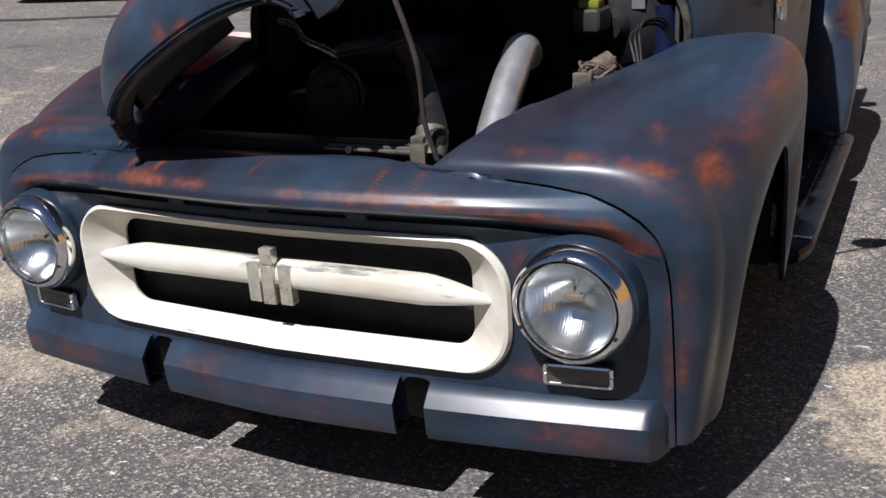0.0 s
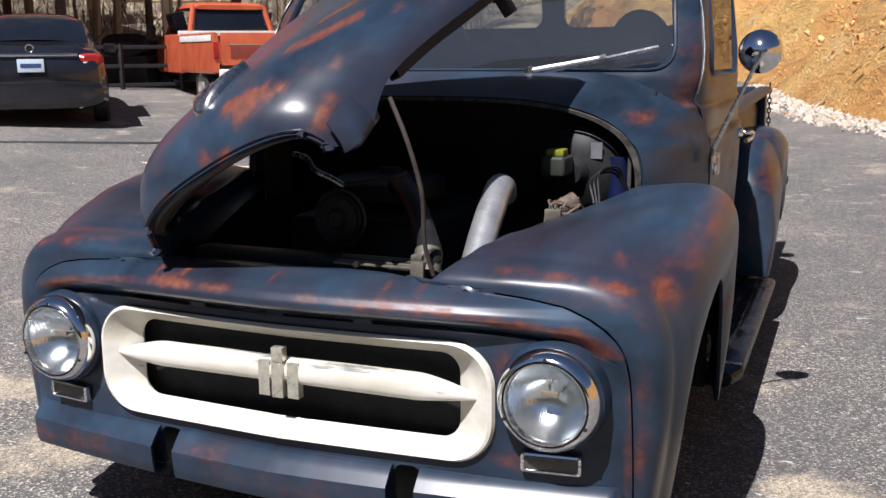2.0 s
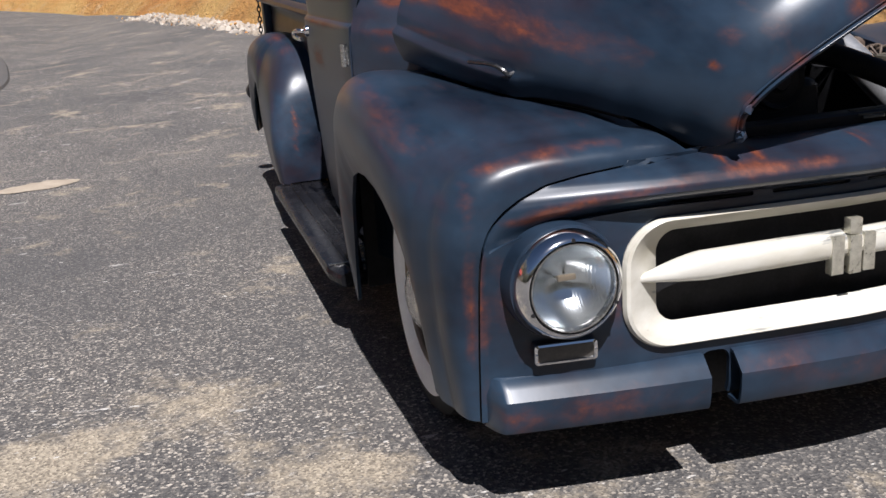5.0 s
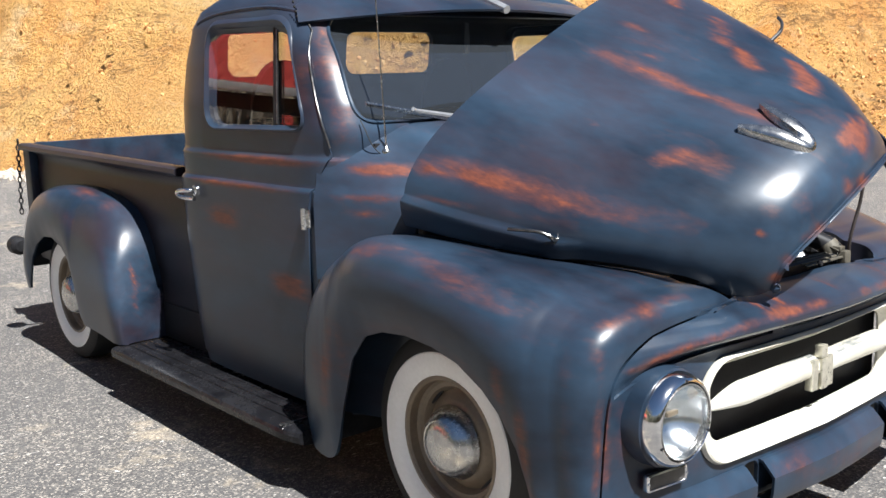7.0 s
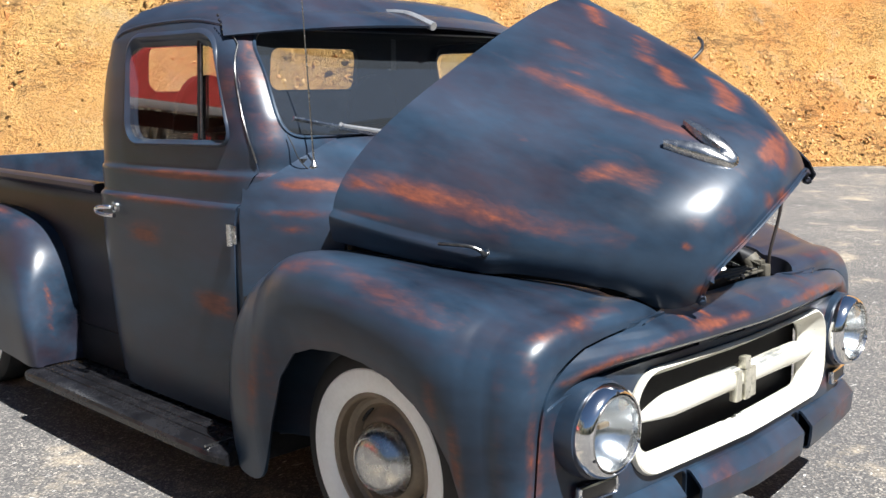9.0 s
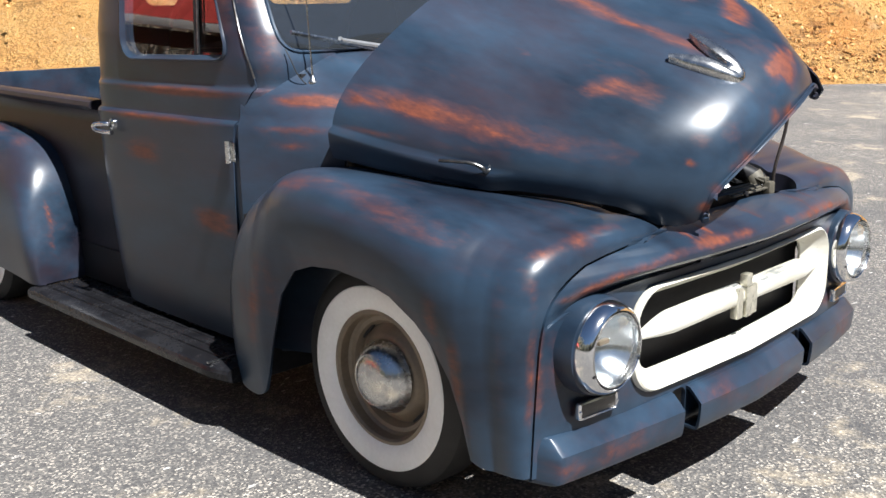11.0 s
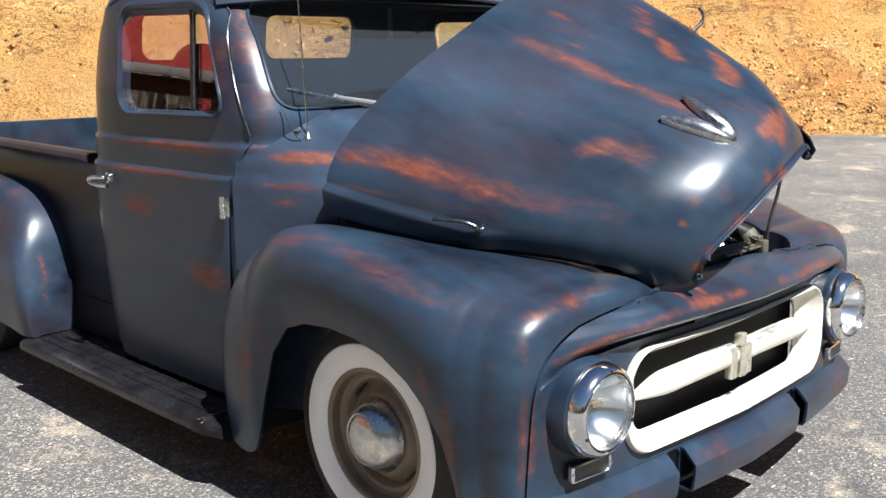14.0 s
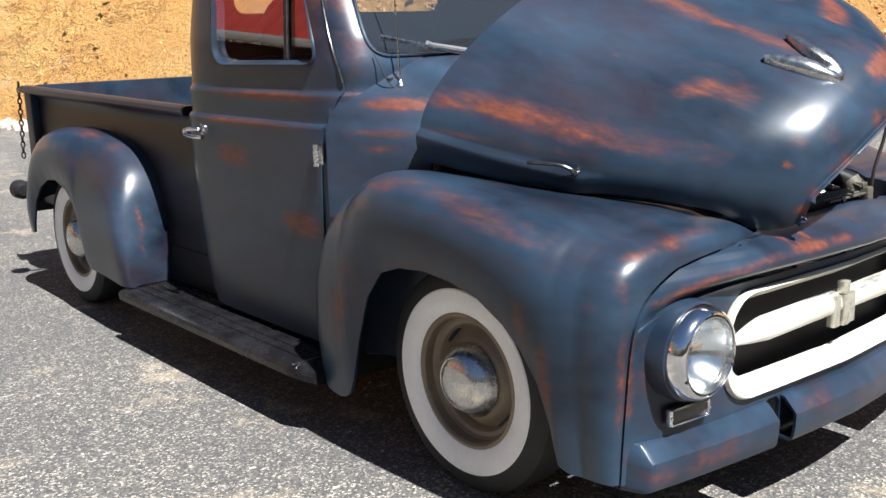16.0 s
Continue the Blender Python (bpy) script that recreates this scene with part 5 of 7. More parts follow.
def make_hood():
    ys = []
    for a, b in zip(HOOD, HOOD[1:]):
        ys += spread(a[0], b[0], 3 if b[0] - a[0] < 0.1 else 9)[:-1]
    ys.append(HOOD[-1][0])
    rows = [hood_row(y) for y in ys]
    # the blunt front face, rolling under to the lip
    first = rows[0]
    face = []
    for f in (0.9, 0.75, 0.55, 0.35, 0.18, 0.06, 0.0):
        row = []
        for p in first:
            q = min(1.0, max(0.0, (0.285 - abs(p.x)) / 0.10))
            lip_z = min(0.790 + 0.114 * (1 - (1 - q) ** 2.5), p.z - 0.004)
            side = (abs(p.x) / 0.3) ** 2
            row.append(Vector((p.x * (1 + 0.03 * (1 - f) * side), p.y - 0.014 * math.sin(math.pi * 0.85 * (1 - f)) + 0.016 * (1 - f) * side, lip_z + (p.z - lip_z) * f)))
        face.append(row)
    rows = face[::-1] + rows
    bm = sheet(rows)
    bmesh.ops.remove_doubles(bm, verts=bm.verts, dist=0.0008)
    bmesh.ops.recalc_face_normals(bm, faces=bm.faces)
    probe = max(bm.faces, key=lambda f: f.calc_center_median().z)
    if probe.normal.z < 0:
        bmesh.ops.reverse_faces(bm, faces=bm.faces)
    shell(bm, 0.010)
    ob = part("hood", bm, PAINT, truck, "long rounded hood propped up on one side", smooth=50, pose_m=HOOD_OPEN)
    P = chain([(-0.552, 0.933, 1.053), (-0.504, 0.714, 1.034), (-0.462, 0.542, 1.016), (-0.407, 0.355, 0.995), (-0.341, 0.19, 0.981)], (0.05, 0.06, 0.026), (1.05, 0.55))
    P += chain([(-0.627, 0.921, 0.997), (-0.561, 0.67, 0.985), (-0.489, 0.449, 0.97)], (0.05, 0.06, 0.010), (0.55, 0.3))
    P += chain([(0.050, 0.776, 1.105), (0.053, 0.562, 1.083), (0.038, 0.433, 1.072), (0.035, 0.305, 1.063), (0.042, 0.183, 1.049)], (0.026, 0.05, 0.05), (0.62, 0.85))
    P += chain([(-0.242, 0.355, 1.049), (-0.19, 0.309, 1.052), (-0.191, 0.212, 1.038)], (0.028, 0.045, 0.04), (0.8, 0.6))
    P += chain([(0.304, 0.466, 1.052), (0.24, 0.387, 1.053)], (0.022, 0.04, 0.03), 0.9)
    P += chain([(0.213, 0.035, 0.972), (0.131, -0.001, 0.965)], (0.022, 0.03, 0.04), 0.9)
    P += chain([(0.004, 0.050, 1.01), (0.006, -0.020, 0.956)], (0.005, 0.02, 0.03), 0.85)
    P += chain([(0.223, 0.208, 1.031), (0.301, 0.253, 1.018), (0.36, 0.325, 1.011)], (0.020, 0.05, 0.03), (0.85, 1.1))
    P += chain([(0.316, 0.532, 1.059), (0.446, 0.642, 1.043)], (0.018, 0.05, 0.03), 0.85)
    P += chain([(0.418, 0.793, 1.075), (0.514, 0.889, 1.061)], (0.020, 0.05, 0.03), 0.95)
    P += chain([(0.572, 0.640, 0.951), (0.664, 0.945, 0.931)], (0.03, 0.05, 0.018), (0.8, 1.1))
    P += chain([(0.105, 0.023, 0.991), (0.231, 0.051, 0.974)], (0.028, 0.03, 0.04), 0.85)
    P += chain([(0.30, 0.013, 0.856), (0.328, 0.058, 0.886)], (0.030, 0.03, 0.025), 0.75)
    P += [(0.075, -0.040, 0.912, 0.035, 0.03, 0.018, 1.0), (0.013, -0.034, 0.928, 0.030, 0.03, 0.03, 0.9), (-0.216, 0.606, 1.081, 0.011, 0.018, 0.03, 1.0), (-0.266, 0.047, 0.949, 0.011, 0.015, 0.013, 1.0),
          (0.345, 0.135, 0.943, 0.018, 0.03, 0.016, 0.75), (0.441, 0.377, 0.98, 0.02, 0.05, 0.02, 0.6), (0.123, 0.646, 1.09, 0.012, 0.05, 0.03, 0.7), (0.22, 0.80, 1.10, 0.016, 0.07, 0.03, 0.7),
          (-0.208, 0.053, 0.986, 0.03, 0.04, 0.02, 0.5), (-0.133, 0.007, 0.973, 0.03, 0.04, 0.02, 0.5), (-0.249, -0.015, 0.874, 0.02, 0.03, 0.02, 0.7), (-0.285, -0.003, 0.834, 0.03, 0.03, 0.02, 0.75), (-0.15, -0.035, 0.90, 0.06, 0.03, 0.014, 0.7)]
    stained(ob, P)
    # folded inner flange along the front lip and the flanks
    lip = [p + Vector((0, 0.004, 0.002)) for p in face[-1] if abs(p.x) < 0.265]
    rows = [lip, [p + Vector((0, 0.006, -0.014)) for p in lip], [p + Vector((0, 0.034, -0.018)) for p in lip], [p + Vector((0, 0.046, -0.004)) for p in lip], [p + Vector((0, 0.048, 0.03)) for p in lip]]
    part("hood_flange", thick(sheet(rows), 0.004), plain("dusty_brown_primer", (0.020, 0.017, 0.016), (0.042, 0.034, 0.031), 0.6, 0, 20, 0.2), ob, "dusty brown folded hood lip")
    # flank flanges hang lower, a dark strip that fills the shaded hood gap
    for s in (-1, 1):
        rows = []
        for y in spread(0.22, 0.945, 24):
            w, zb, h, n = curve_table(HOOD, y)
            rows.append([(s * (w - 0.012), y, zb + 0.012), (s * (w - 0.014), y, zb - 0.026), (s * (w - 0.04), y, zb - 0.022), (s * (w - 0.044), y, zb + 0.02)])
        part("hood_flange", thick(sheet(rows), 0.004), DARK_PAINT, ob)
    # the far front corner is bent out and folded under
    rows = [[(0.352, 0.18, 0.880), (0.350, 0.08, 0.87), (0.318, 0.0, 0.850)], [(0.365, 0.14, 0.81), (0.366, 0.05, 0.808), (0.330, -0.015, 0.80)],
            [(0.366, 0.13, 0.79), (0.358, 0.03, 0.775), (0.318, -0.005, 0.772)], [(0.345, 0.12, 0.785), (0.335, 0.04, 0.765), (0.305, 0.01, 0.775)]]
    part("hood_corner", thick(sheet([smoothed(r, 4) for r in rows]), 0.004), PAINT, ob, "bent and folded hood corner", smooth=60)
    rows = []
    for y in (0.918, 0.928, 0.950):
        w, zb, h, n = curve_table(HOOD, y)
        rows.append([(v.x * 0.965, y, zb + (v.z - zb) * (0.93 if y > 0.925 else 0.86)) for v in hood_row(y, 36)])
    part("hood_flange", thick(sheet(rows), 0.004), DARK_PAINT, ob)
    part("hood_brace", box((0.86, 0.05, 0.03), (0, 0.55, 0.98), 0.008), DARK_PAINT, ob)
    bm = bmesh.new()
    box((0.05, 0.10, 0.03), (0.57, 0.72, 0.87), 0.006, bm=bm)
    box((0.03, 0.05, 0.07), (0.55, 0.74, 0.84), 0.006, bm=bm)
    part("hood_latch", bm, BAY, ob)
    # winged ornament
    bm = bmesh.new()
    for sd in (-1, 1):
        rows = []
        for t in spread(0, 1, 16):
            ox, oy = curve_table([(0, 0.0, 0.045), (0.15, 0.020, 0.052), (0.4, 0.041, 0.095), (0.7, 0.055, 0.155), (1.0, 0.064, 0.225)], t)
            ix, iy = curve_table([(0, 0.0, 0.098), (0.15, 0.007, 0.102), (0.4, 0.012, 0.138), (0.7, 0.026, 0.184), (1.0, 0.050, 0.234)], t)
            hh = 0.018 + 0.012 * math.sin(math.pi * t ** 0.8) + 0.008 * t ** 3
            row = []
            for f, h in ((-0.10, 0.0), (-0.06, 0.55), (0.12, 0.92), (0.5, 1.0), (0.88, 0.95), (1.02, 0.55), (1.06, 0.0)):
                x, y = 0.012 + sd * (ox + (ix - ox) * f), 0.018 + oy + (iy - oy) * f
                row.append((x, y, sum(curve_table(HOOD, y)[1:3]) - 0.006 - 0.5 * (x - 0.012) ** 2 + hh * h))
            rows.append(row)
        one = sheet(rows)
        one.verts.ensure_lookup_table()
        one.faces.new([one.verts[len(one.verts) - 1 - i] for i in range(7)])
        add(bm, one)
    bmesh.ops.remove_doubles(bm, verts=bm.verts, dist=0.0005)
    bmesh.ops.recalc_face_normals(bm, faces=bm.faces)
    part("hood_ornament", bm, DULL_CHROME, ob, "v-shaped chrome hood ornament", smooth=50)
    for s in (-1, 1):
        pts = []
        # the far one has swung out from the flank
        if s < 0:
            shape = ((0.495, -0.004, 0.936), (0.496, 0.014, 0.942), (0.502, 0.026, 0.956), (0.53, 0.034, 0.968), (0.58, 0.033, 0.968), (0.620, 0.028, 0.964))
        else:
            shape = ((0.495, -0.004, 0.966), (0.496, 0.030, 0.966), (0.501, 0.060, 0.966), (0.513, 0.082, 0.966), (0.532, 0.098, 0.966), (0.550, 0.104, 0.966))
        for y, out, z in shape:
            w, zb, h, n = curve_table(HOOD, y)
            a = math.asin(min(1, ((z - zb) / h) ** (n / 2)))
            pts.append((s * (w * math.cos(a) ** (2 / n) + out), y, z))
        part("hood_handle", tube(smoothed(pts, 5), [0.0062] * 12 + [0.0052] * 14, 10), OLD_CHROME, ob, "slim tarnished hood pull handle")
    return ob


make_hood()
part("prop_rod", tube(smoothed([(0.36, 0.15, 0.78), (0.345, 0.135, 0.86), (0.35, 0.11, 0.98), (0.325, 0.09, 1.10), (0.285, 0.085, 1.20)], 6), 0.0055, 8), plain("dull_grey_rod", (0.045, 0.038, 0.036), (0.10, 0.080, 0.072), 0.45, 0.3), truck, "thin bent hood prop rod")

# ---- engine bay ----
RUSTY = plain("dusty_rusted_metal", (0.045, 0.028, 0.02), (0.16, 0.12, 0.09), 0.7, 0, 40, 0.2)
KHAKI = plain("dusty_khaki_metal", (0.06, 0.055, 0.042), (0.15, 0.135, 0.105), 0.6, 0.2, 30, 0.2)
part("radiator_tank", box((0.66, 0.07, 0.050), (0.0, 0.190, 0.778), 0.012), BAY, truck)
for k in range(4):
    part("radiator_fin", box((0.21, 0.010, 0.006), (0.205, 0.142 + 0.016 * k, 0.795 + 0.003 * k), 0.002), KHAKI, truck, "dusty pale cooler fin")
bm = box((0.036, 0.070, 0.046), (0.325, 0.165, 0.790), 0.006)
box((0.030, 0.030, 0.016), (0.318, 0.160, 0.818), 0.004, bm=bm)
tube([(0.305, 0.150, 0.812), (0.305, 0.190, 0.826), (0.322, 0.200, 0.832)], 0.005, 8, bm=bm)
part("radiator_bracket", bm, KHAKI, truck, "dusty tan radiator end bracket")
part("bracket_clamp", tube([(0.325 + 0.026 * math.cos(a), 0.165 + 0.040 * math.cos(a) * 0.3, 0.790 + 0.028 * math.sin(a)) for a in spread(0, 2 * math.pi, 17)], 0.003, 6), DULL_CHROME, truck, "thin wire clamp")
part("fin_nut", lathe([(0.0, -0.006), (0.008, -0.006), (0.009, 0.0), (0.008, 0.006), (0.0, 0.006)], 8, "y"), BAY, truck, pose_m=pose(0.165, 0.134, 0.796))
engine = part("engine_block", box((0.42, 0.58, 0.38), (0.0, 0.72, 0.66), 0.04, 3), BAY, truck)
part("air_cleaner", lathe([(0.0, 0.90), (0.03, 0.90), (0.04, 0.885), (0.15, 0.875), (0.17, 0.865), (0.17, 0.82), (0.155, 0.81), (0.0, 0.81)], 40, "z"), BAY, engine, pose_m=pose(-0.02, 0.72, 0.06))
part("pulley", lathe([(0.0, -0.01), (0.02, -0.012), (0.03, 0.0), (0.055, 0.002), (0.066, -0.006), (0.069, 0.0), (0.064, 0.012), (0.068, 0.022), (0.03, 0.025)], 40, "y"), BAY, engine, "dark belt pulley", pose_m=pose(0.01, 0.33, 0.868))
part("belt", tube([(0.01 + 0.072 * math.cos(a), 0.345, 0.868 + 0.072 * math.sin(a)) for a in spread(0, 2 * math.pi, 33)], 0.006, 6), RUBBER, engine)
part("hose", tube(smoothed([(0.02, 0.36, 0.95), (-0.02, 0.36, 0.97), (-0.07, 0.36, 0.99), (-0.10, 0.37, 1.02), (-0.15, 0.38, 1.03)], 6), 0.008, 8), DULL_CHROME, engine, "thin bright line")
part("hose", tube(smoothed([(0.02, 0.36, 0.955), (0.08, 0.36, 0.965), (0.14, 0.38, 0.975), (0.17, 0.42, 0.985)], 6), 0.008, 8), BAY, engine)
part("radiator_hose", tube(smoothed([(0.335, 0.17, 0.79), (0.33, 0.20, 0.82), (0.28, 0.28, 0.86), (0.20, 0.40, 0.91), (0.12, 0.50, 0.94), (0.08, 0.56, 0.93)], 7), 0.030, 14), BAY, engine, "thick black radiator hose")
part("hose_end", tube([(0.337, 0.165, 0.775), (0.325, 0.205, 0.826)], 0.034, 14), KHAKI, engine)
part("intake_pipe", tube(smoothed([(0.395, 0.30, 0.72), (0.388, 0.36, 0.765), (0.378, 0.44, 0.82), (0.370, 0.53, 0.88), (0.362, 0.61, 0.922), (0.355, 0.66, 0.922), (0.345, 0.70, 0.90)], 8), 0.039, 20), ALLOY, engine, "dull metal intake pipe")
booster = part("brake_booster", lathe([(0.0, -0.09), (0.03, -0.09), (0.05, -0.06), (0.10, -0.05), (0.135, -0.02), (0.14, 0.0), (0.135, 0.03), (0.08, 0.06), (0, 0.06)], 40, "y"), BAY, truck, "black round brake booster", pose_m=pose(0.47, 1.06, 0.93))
# reservoir, cap and sticker colours are darkened to imitate shade under the hood
part("reservoir", box((0.075, 0.11, 0.06), (-0.03, -0.14, 0.03), 0.014, 3), plain("cloudy_plastic", (0.022, 0.026, 0.020), (0.04, 0.045, 0.034), 0.35), booster, "cloudy fluid reservoir")
part("reservoir_cap", box((0.055, 0.055, 0.02), (-0.03, -0.14, 0.070), 0.006), plain("yellow_cap", (0.16, 0.17, 0.012), (0.20, 0.21, 0.02), 0.4), booster, "yellow reservoir cap")
part("sticker", box((0.035, 0.002, 0.05), (0.07, -0.058, 0.07), 0.0), plain("pale_sticker", (0.10, 0.10, 0.11), (0.15, 0.15, 0.16), 0.5), booster, "small pale sticker")
part("blue_canister", tube([(0.60, 1.05, 0.82), (0.60, 1.05, 0.98)], 0.035, 14), plain("blue_plastic", (0.003, 0.006, 0.03), (0.006, 0.01, 0.05), 0.4), truck)
rng = random.Random(7)
for k in range(7):
    a = Vector((0.53 + rng.uniform(-0.02, 0.02), 0.62 + rng.uniform(-0.03, 0.1), 0.86))
    part("wire", tube(smoothed([a, a + Vector((rng.uniform(-0.03, 0.05), 0.03, 0.03)), a + Vector((rng.uniform(-0.02, 0.06), 0.07, 0.01)), a + Vector((0.03, 0.12, -0.04))], 5), 0.004, 6), RUSTY, truck)
for k in range(3):
    part("wire", tube(smoothed([(0.57 + 0.008 * k, 0.86, 0.86), (0.55 + 0.012 * k, 0.90, 0.925 + 0.01 * k), (0.60 + 0.008 * k, 0.96, 0.94 + 0.008 * k), (0.64, 1.0, 0.88)], 6), 0.004, 6), BAY, truck)
bm = box((0.06, 0.08, 0.045), (0.535, 0.60, 0.845), 0.010)
box((0.045, 0.02, 0.03), (0.535, 0.555, 0.872), 0.004, bm=bm)
part("starter_relay", bm, KHAKI, truck, "dusty tan relay box")
part("relay_coil", tube([(0.505, 0.70, 0.86), (0.545, 0.74, 0.885)], 0.026, 14), RUSTY, truck, "rusty round coil")
for k in range(3):
    part("relay_stud", tube([(0.520 + 0.015 * k, 0.575, 0.86), (0.520 + 0.015 * k, 0.575, 0.893)], 0.004, 6), DULL_CHROME, truck)
part("fender_rail", box((0.10, 0.75, 0.015), (0.545, 0.62, 0.82), 0.004, turn=Euler((0.08, 0, -0.33)).to_matrix()), BAY, truck)
part("fender_rail", box((0.10, 0.75, 0.015), (-0.545, 0.62, 0.82), 0.004, turn=Euler((0.08, 0, 0.33)).to_matrix()), BAY, truck)

# ---- mirror on the open side ----
mir = part("side_mirror", lathe([(0.0, -0.055), (0.012, -0.054), (0.03, -0.046), (0.055, -0.026), (0.066, -0.006), (0.067, 0.004), (0.06, 0.006), (0.0, 0.004)], 40, "y"), CHROME, truck, "round chrome mirror seen from its domed back", pose_m=pose(0.975, 1.30, 1.29, -4, 0, 12))
part("mirror_arm", tube([(-0.125, 0.04, -0.345), (-0.127, 0.04, -0.30), (-0.02, -0.03, -0.05), (0.0, -0.055, 0.0)], [0.010, 0.008, 0.006, 0.011], 8), DULL_CHROME, mir)

# ---- bed ----
BED = plain("flat_black_bed_paint", (0.008, 0.0075, 0.010), (0.026, 0.022, 0.028), 0.36, 0, 6, 0.15)
BED.node_tree.nodes["Principled BSDF"].inputs["Specular IOR Level"].default_value = 0.3
bed = part("bed_floor", box((1.40, 1.92, 0.04), (0, 3.42, 0.56), 0.005), DARK_PAINT, truck)
for s in (-1, 1):
    prof = [(0.705, 0.42), (0.712, 0.44), (0.712, 0.60), (0.718, 0.615), (0.718, 0.95), (0.712, 0.965), (0.712, 1.00), (0.722, 1.018), (0.75, 1.030), (0.775, 1.034), (0.785, 1.046), (0.780, 1.062), (0.76, 1.070), (0.72, 1.070), (0.695, 1.060), (0.692, 0.42)]
    rows = [[(s * x, y, z - 0.033 + 0.017 * (y - 2.4)) for x, z in prof] for y in spread(2.435, 4.375, 22)]
    bm = sheet(rows, loop_v=True)
    bm.verts.ensure_lookup_table()
    n = len(prof)
    bm.faces.new([bm.verts[i] for i in range(n)])
    bm.faces.new([bm.verts[len(bm.verts) - 1 - i] for i in range(n)])
    bmesh.ops.recalc_face_normals(bm, faces=bm.faces)
    side_panel = stained(part("bed_side", bm, BED, truck, "dark pressed bed side with rolled rail"), [(0.78 * s, 3.0, 1.05, 0.05, 0.5, 0.02, 0.35)])
    part("stake_post", box((0.05, 0.10, 0.60), (0.735 * s, 4.32, 0.77), 0.012), PAINT, side_panel)
part("bed_front", box((1.40, 0.03, 0.62), (0, 2.445, 0.74), 0.008), PAINT, truck)
gate = part("tailgate", box((1.38, 0.035, 0.50), (0, 4.385, 0.82), 0.012), PAINT, truck, "closed dark tailgate")
for s in (-1, 1):
    bm = bmesh.new()
    for k in range(14):
        c = Vector((0.770 * s, 4.40 + 0.004 * k, 1.075 - 0.030 * k))
        ring = [c + (Vector((0.010 * math.cos(a), 0, 0.019 * math.sin(a))) if k % 2 else Vector((0, 0.010 * math.cos(a), 0.019 * math.sin(a)))) for a in spread(0, 2 * math.pi, 11)]
        tube(ring, 0.0042, 5, bm=bm)
    part("tailgate_chain", bm, BAY, gate, "dark hanging tailgate chain")
    tl = part("tail_lamp", lathe([(0.0, -0.06), (0.03, -0.058), (0.05, -0.03), (0.052, 0.03), (0.0, 0.03)], 24, "y"), BAY, truck, pose_m=pose(0.86 * s, 4.28, 0.52))
    part("lens", lathe([(0.048, 0.031), (0.04, 0.04), (0.0, 0.045)], 24, "y"), plain("red_lens", (0.25, 0.01, 0.01), (0.32, 0.02, 0.02), 0.2), tl)
    part("lamp_bracket", tube([(0.86 * s, 4.26, 0.52), (0.80 * s, 4.22, 0.53), (0.70 * s, 4.2, 0.53)], 0.012, 8), BAY, truck)
part("rear_bumper", box((1.5, 0.08, 0.12), (0, 4.48, 0.42), 0.02), BAY, truck)
for s in (-1, 1):
    part("frame_rail", box((0.07, 4.2, 0.12), (0.36 * s, 2.3, 0.33), 0.01), BAY, truck)
    part("side_apron", box((0.012, 1.45, 0.16), (0.712 * s, 2.07, 0.335), 0.004), BAY, truck)
part("rear_axle", tube([(-0.62, 3.635, 0.335), (0.62, 3.635, 0.335)], 0.045, 12), BAY, truck)
part("front_axle", tube([(-0.62, 0.715, 0.30), (0.62, 0.715, 0.30)], 0.035, 12), BAY, truck)


# ---- the yard's other things ----
def yaw_to(dx, dy):
    """Turn about z that points a thing's +y along (dx, dy)."""
    return math.degrees(math.atan2(-dx, dy))


def car_paint(name, a, b, rough=0.2):
    n = Nodes(name, rough)
    n.b.inputs["Coat Weight"].default_value = 0.6
    n.b.inputs["Coat Roughness"].default_value = 0.05
    return n.done(n.mix(n.ramp(n.noise(3.0, 4), (0.35, 0.0), (0.65, 1.0)), a, b), n.calc("MULTIPLY_ADD", n.noise(30.0), 0.1, rough))


BLACK_CAR = car_paint("black_car_paint", (0.006, 0.006, 0.009), (0.010, 0.010, 0.014))
DARK_GLASS = plain("dark_tinted_glass", (0.006, 0.008, 0.012), (0.010, 0.012, 0.018), 0.06, 0, 3, 0.02)
RED_LENS = plain("red_lamp_lens", (0.28, 0.012, 0.014), (0.36, 0.02, 0.022), 0.12, 0, 30, 0.05)
PLATE = plain("pale_blue_plate", (0.42, 0.52, 0.60), (0.55, 0.62, 0.68), 0.4, 0, 20)
BAR_BLUE = plain("dark_blue_print", (0.03, 0.05, 0.14), (0.04, 0.07, 0.18), 0.5)
WHITE_PAINT = plain("weathered_white_paint", (0.62, 0.60, 0.56), (0.78, 0.76, 0.72), 0.5, 0, 6, 0.2)
ORANGE = car_paint("faded_orange_paint", (0.42, 0.075, 0.030), (0.52, 0.11, 0.045), 0.35)
RED_METAL = plain("red_roof_metal", (0.46, 0.045, 0.035), (0.56, 0.075, 0.055), 0.4, 0, 2, 0.15)
POST_WOOD = plain("dark_stained_timber", (0.045, 0.024, 0.016), (0.08, 0.045, 0.03), 0.7, 0, 8, 0.2, 0.2)
PALE_WOOD = plain("pale_raw_timber", (0.42, 0.32, 0.20), (0.58, 0.46, 0.31), 0.7, 0, 8, 0.2, 0.2)
BLACK_IRON = plain("black_iron", (0.010, 0.010, 0.011), (0.020, 0.020, 0.021), 0.5, 0, 10)


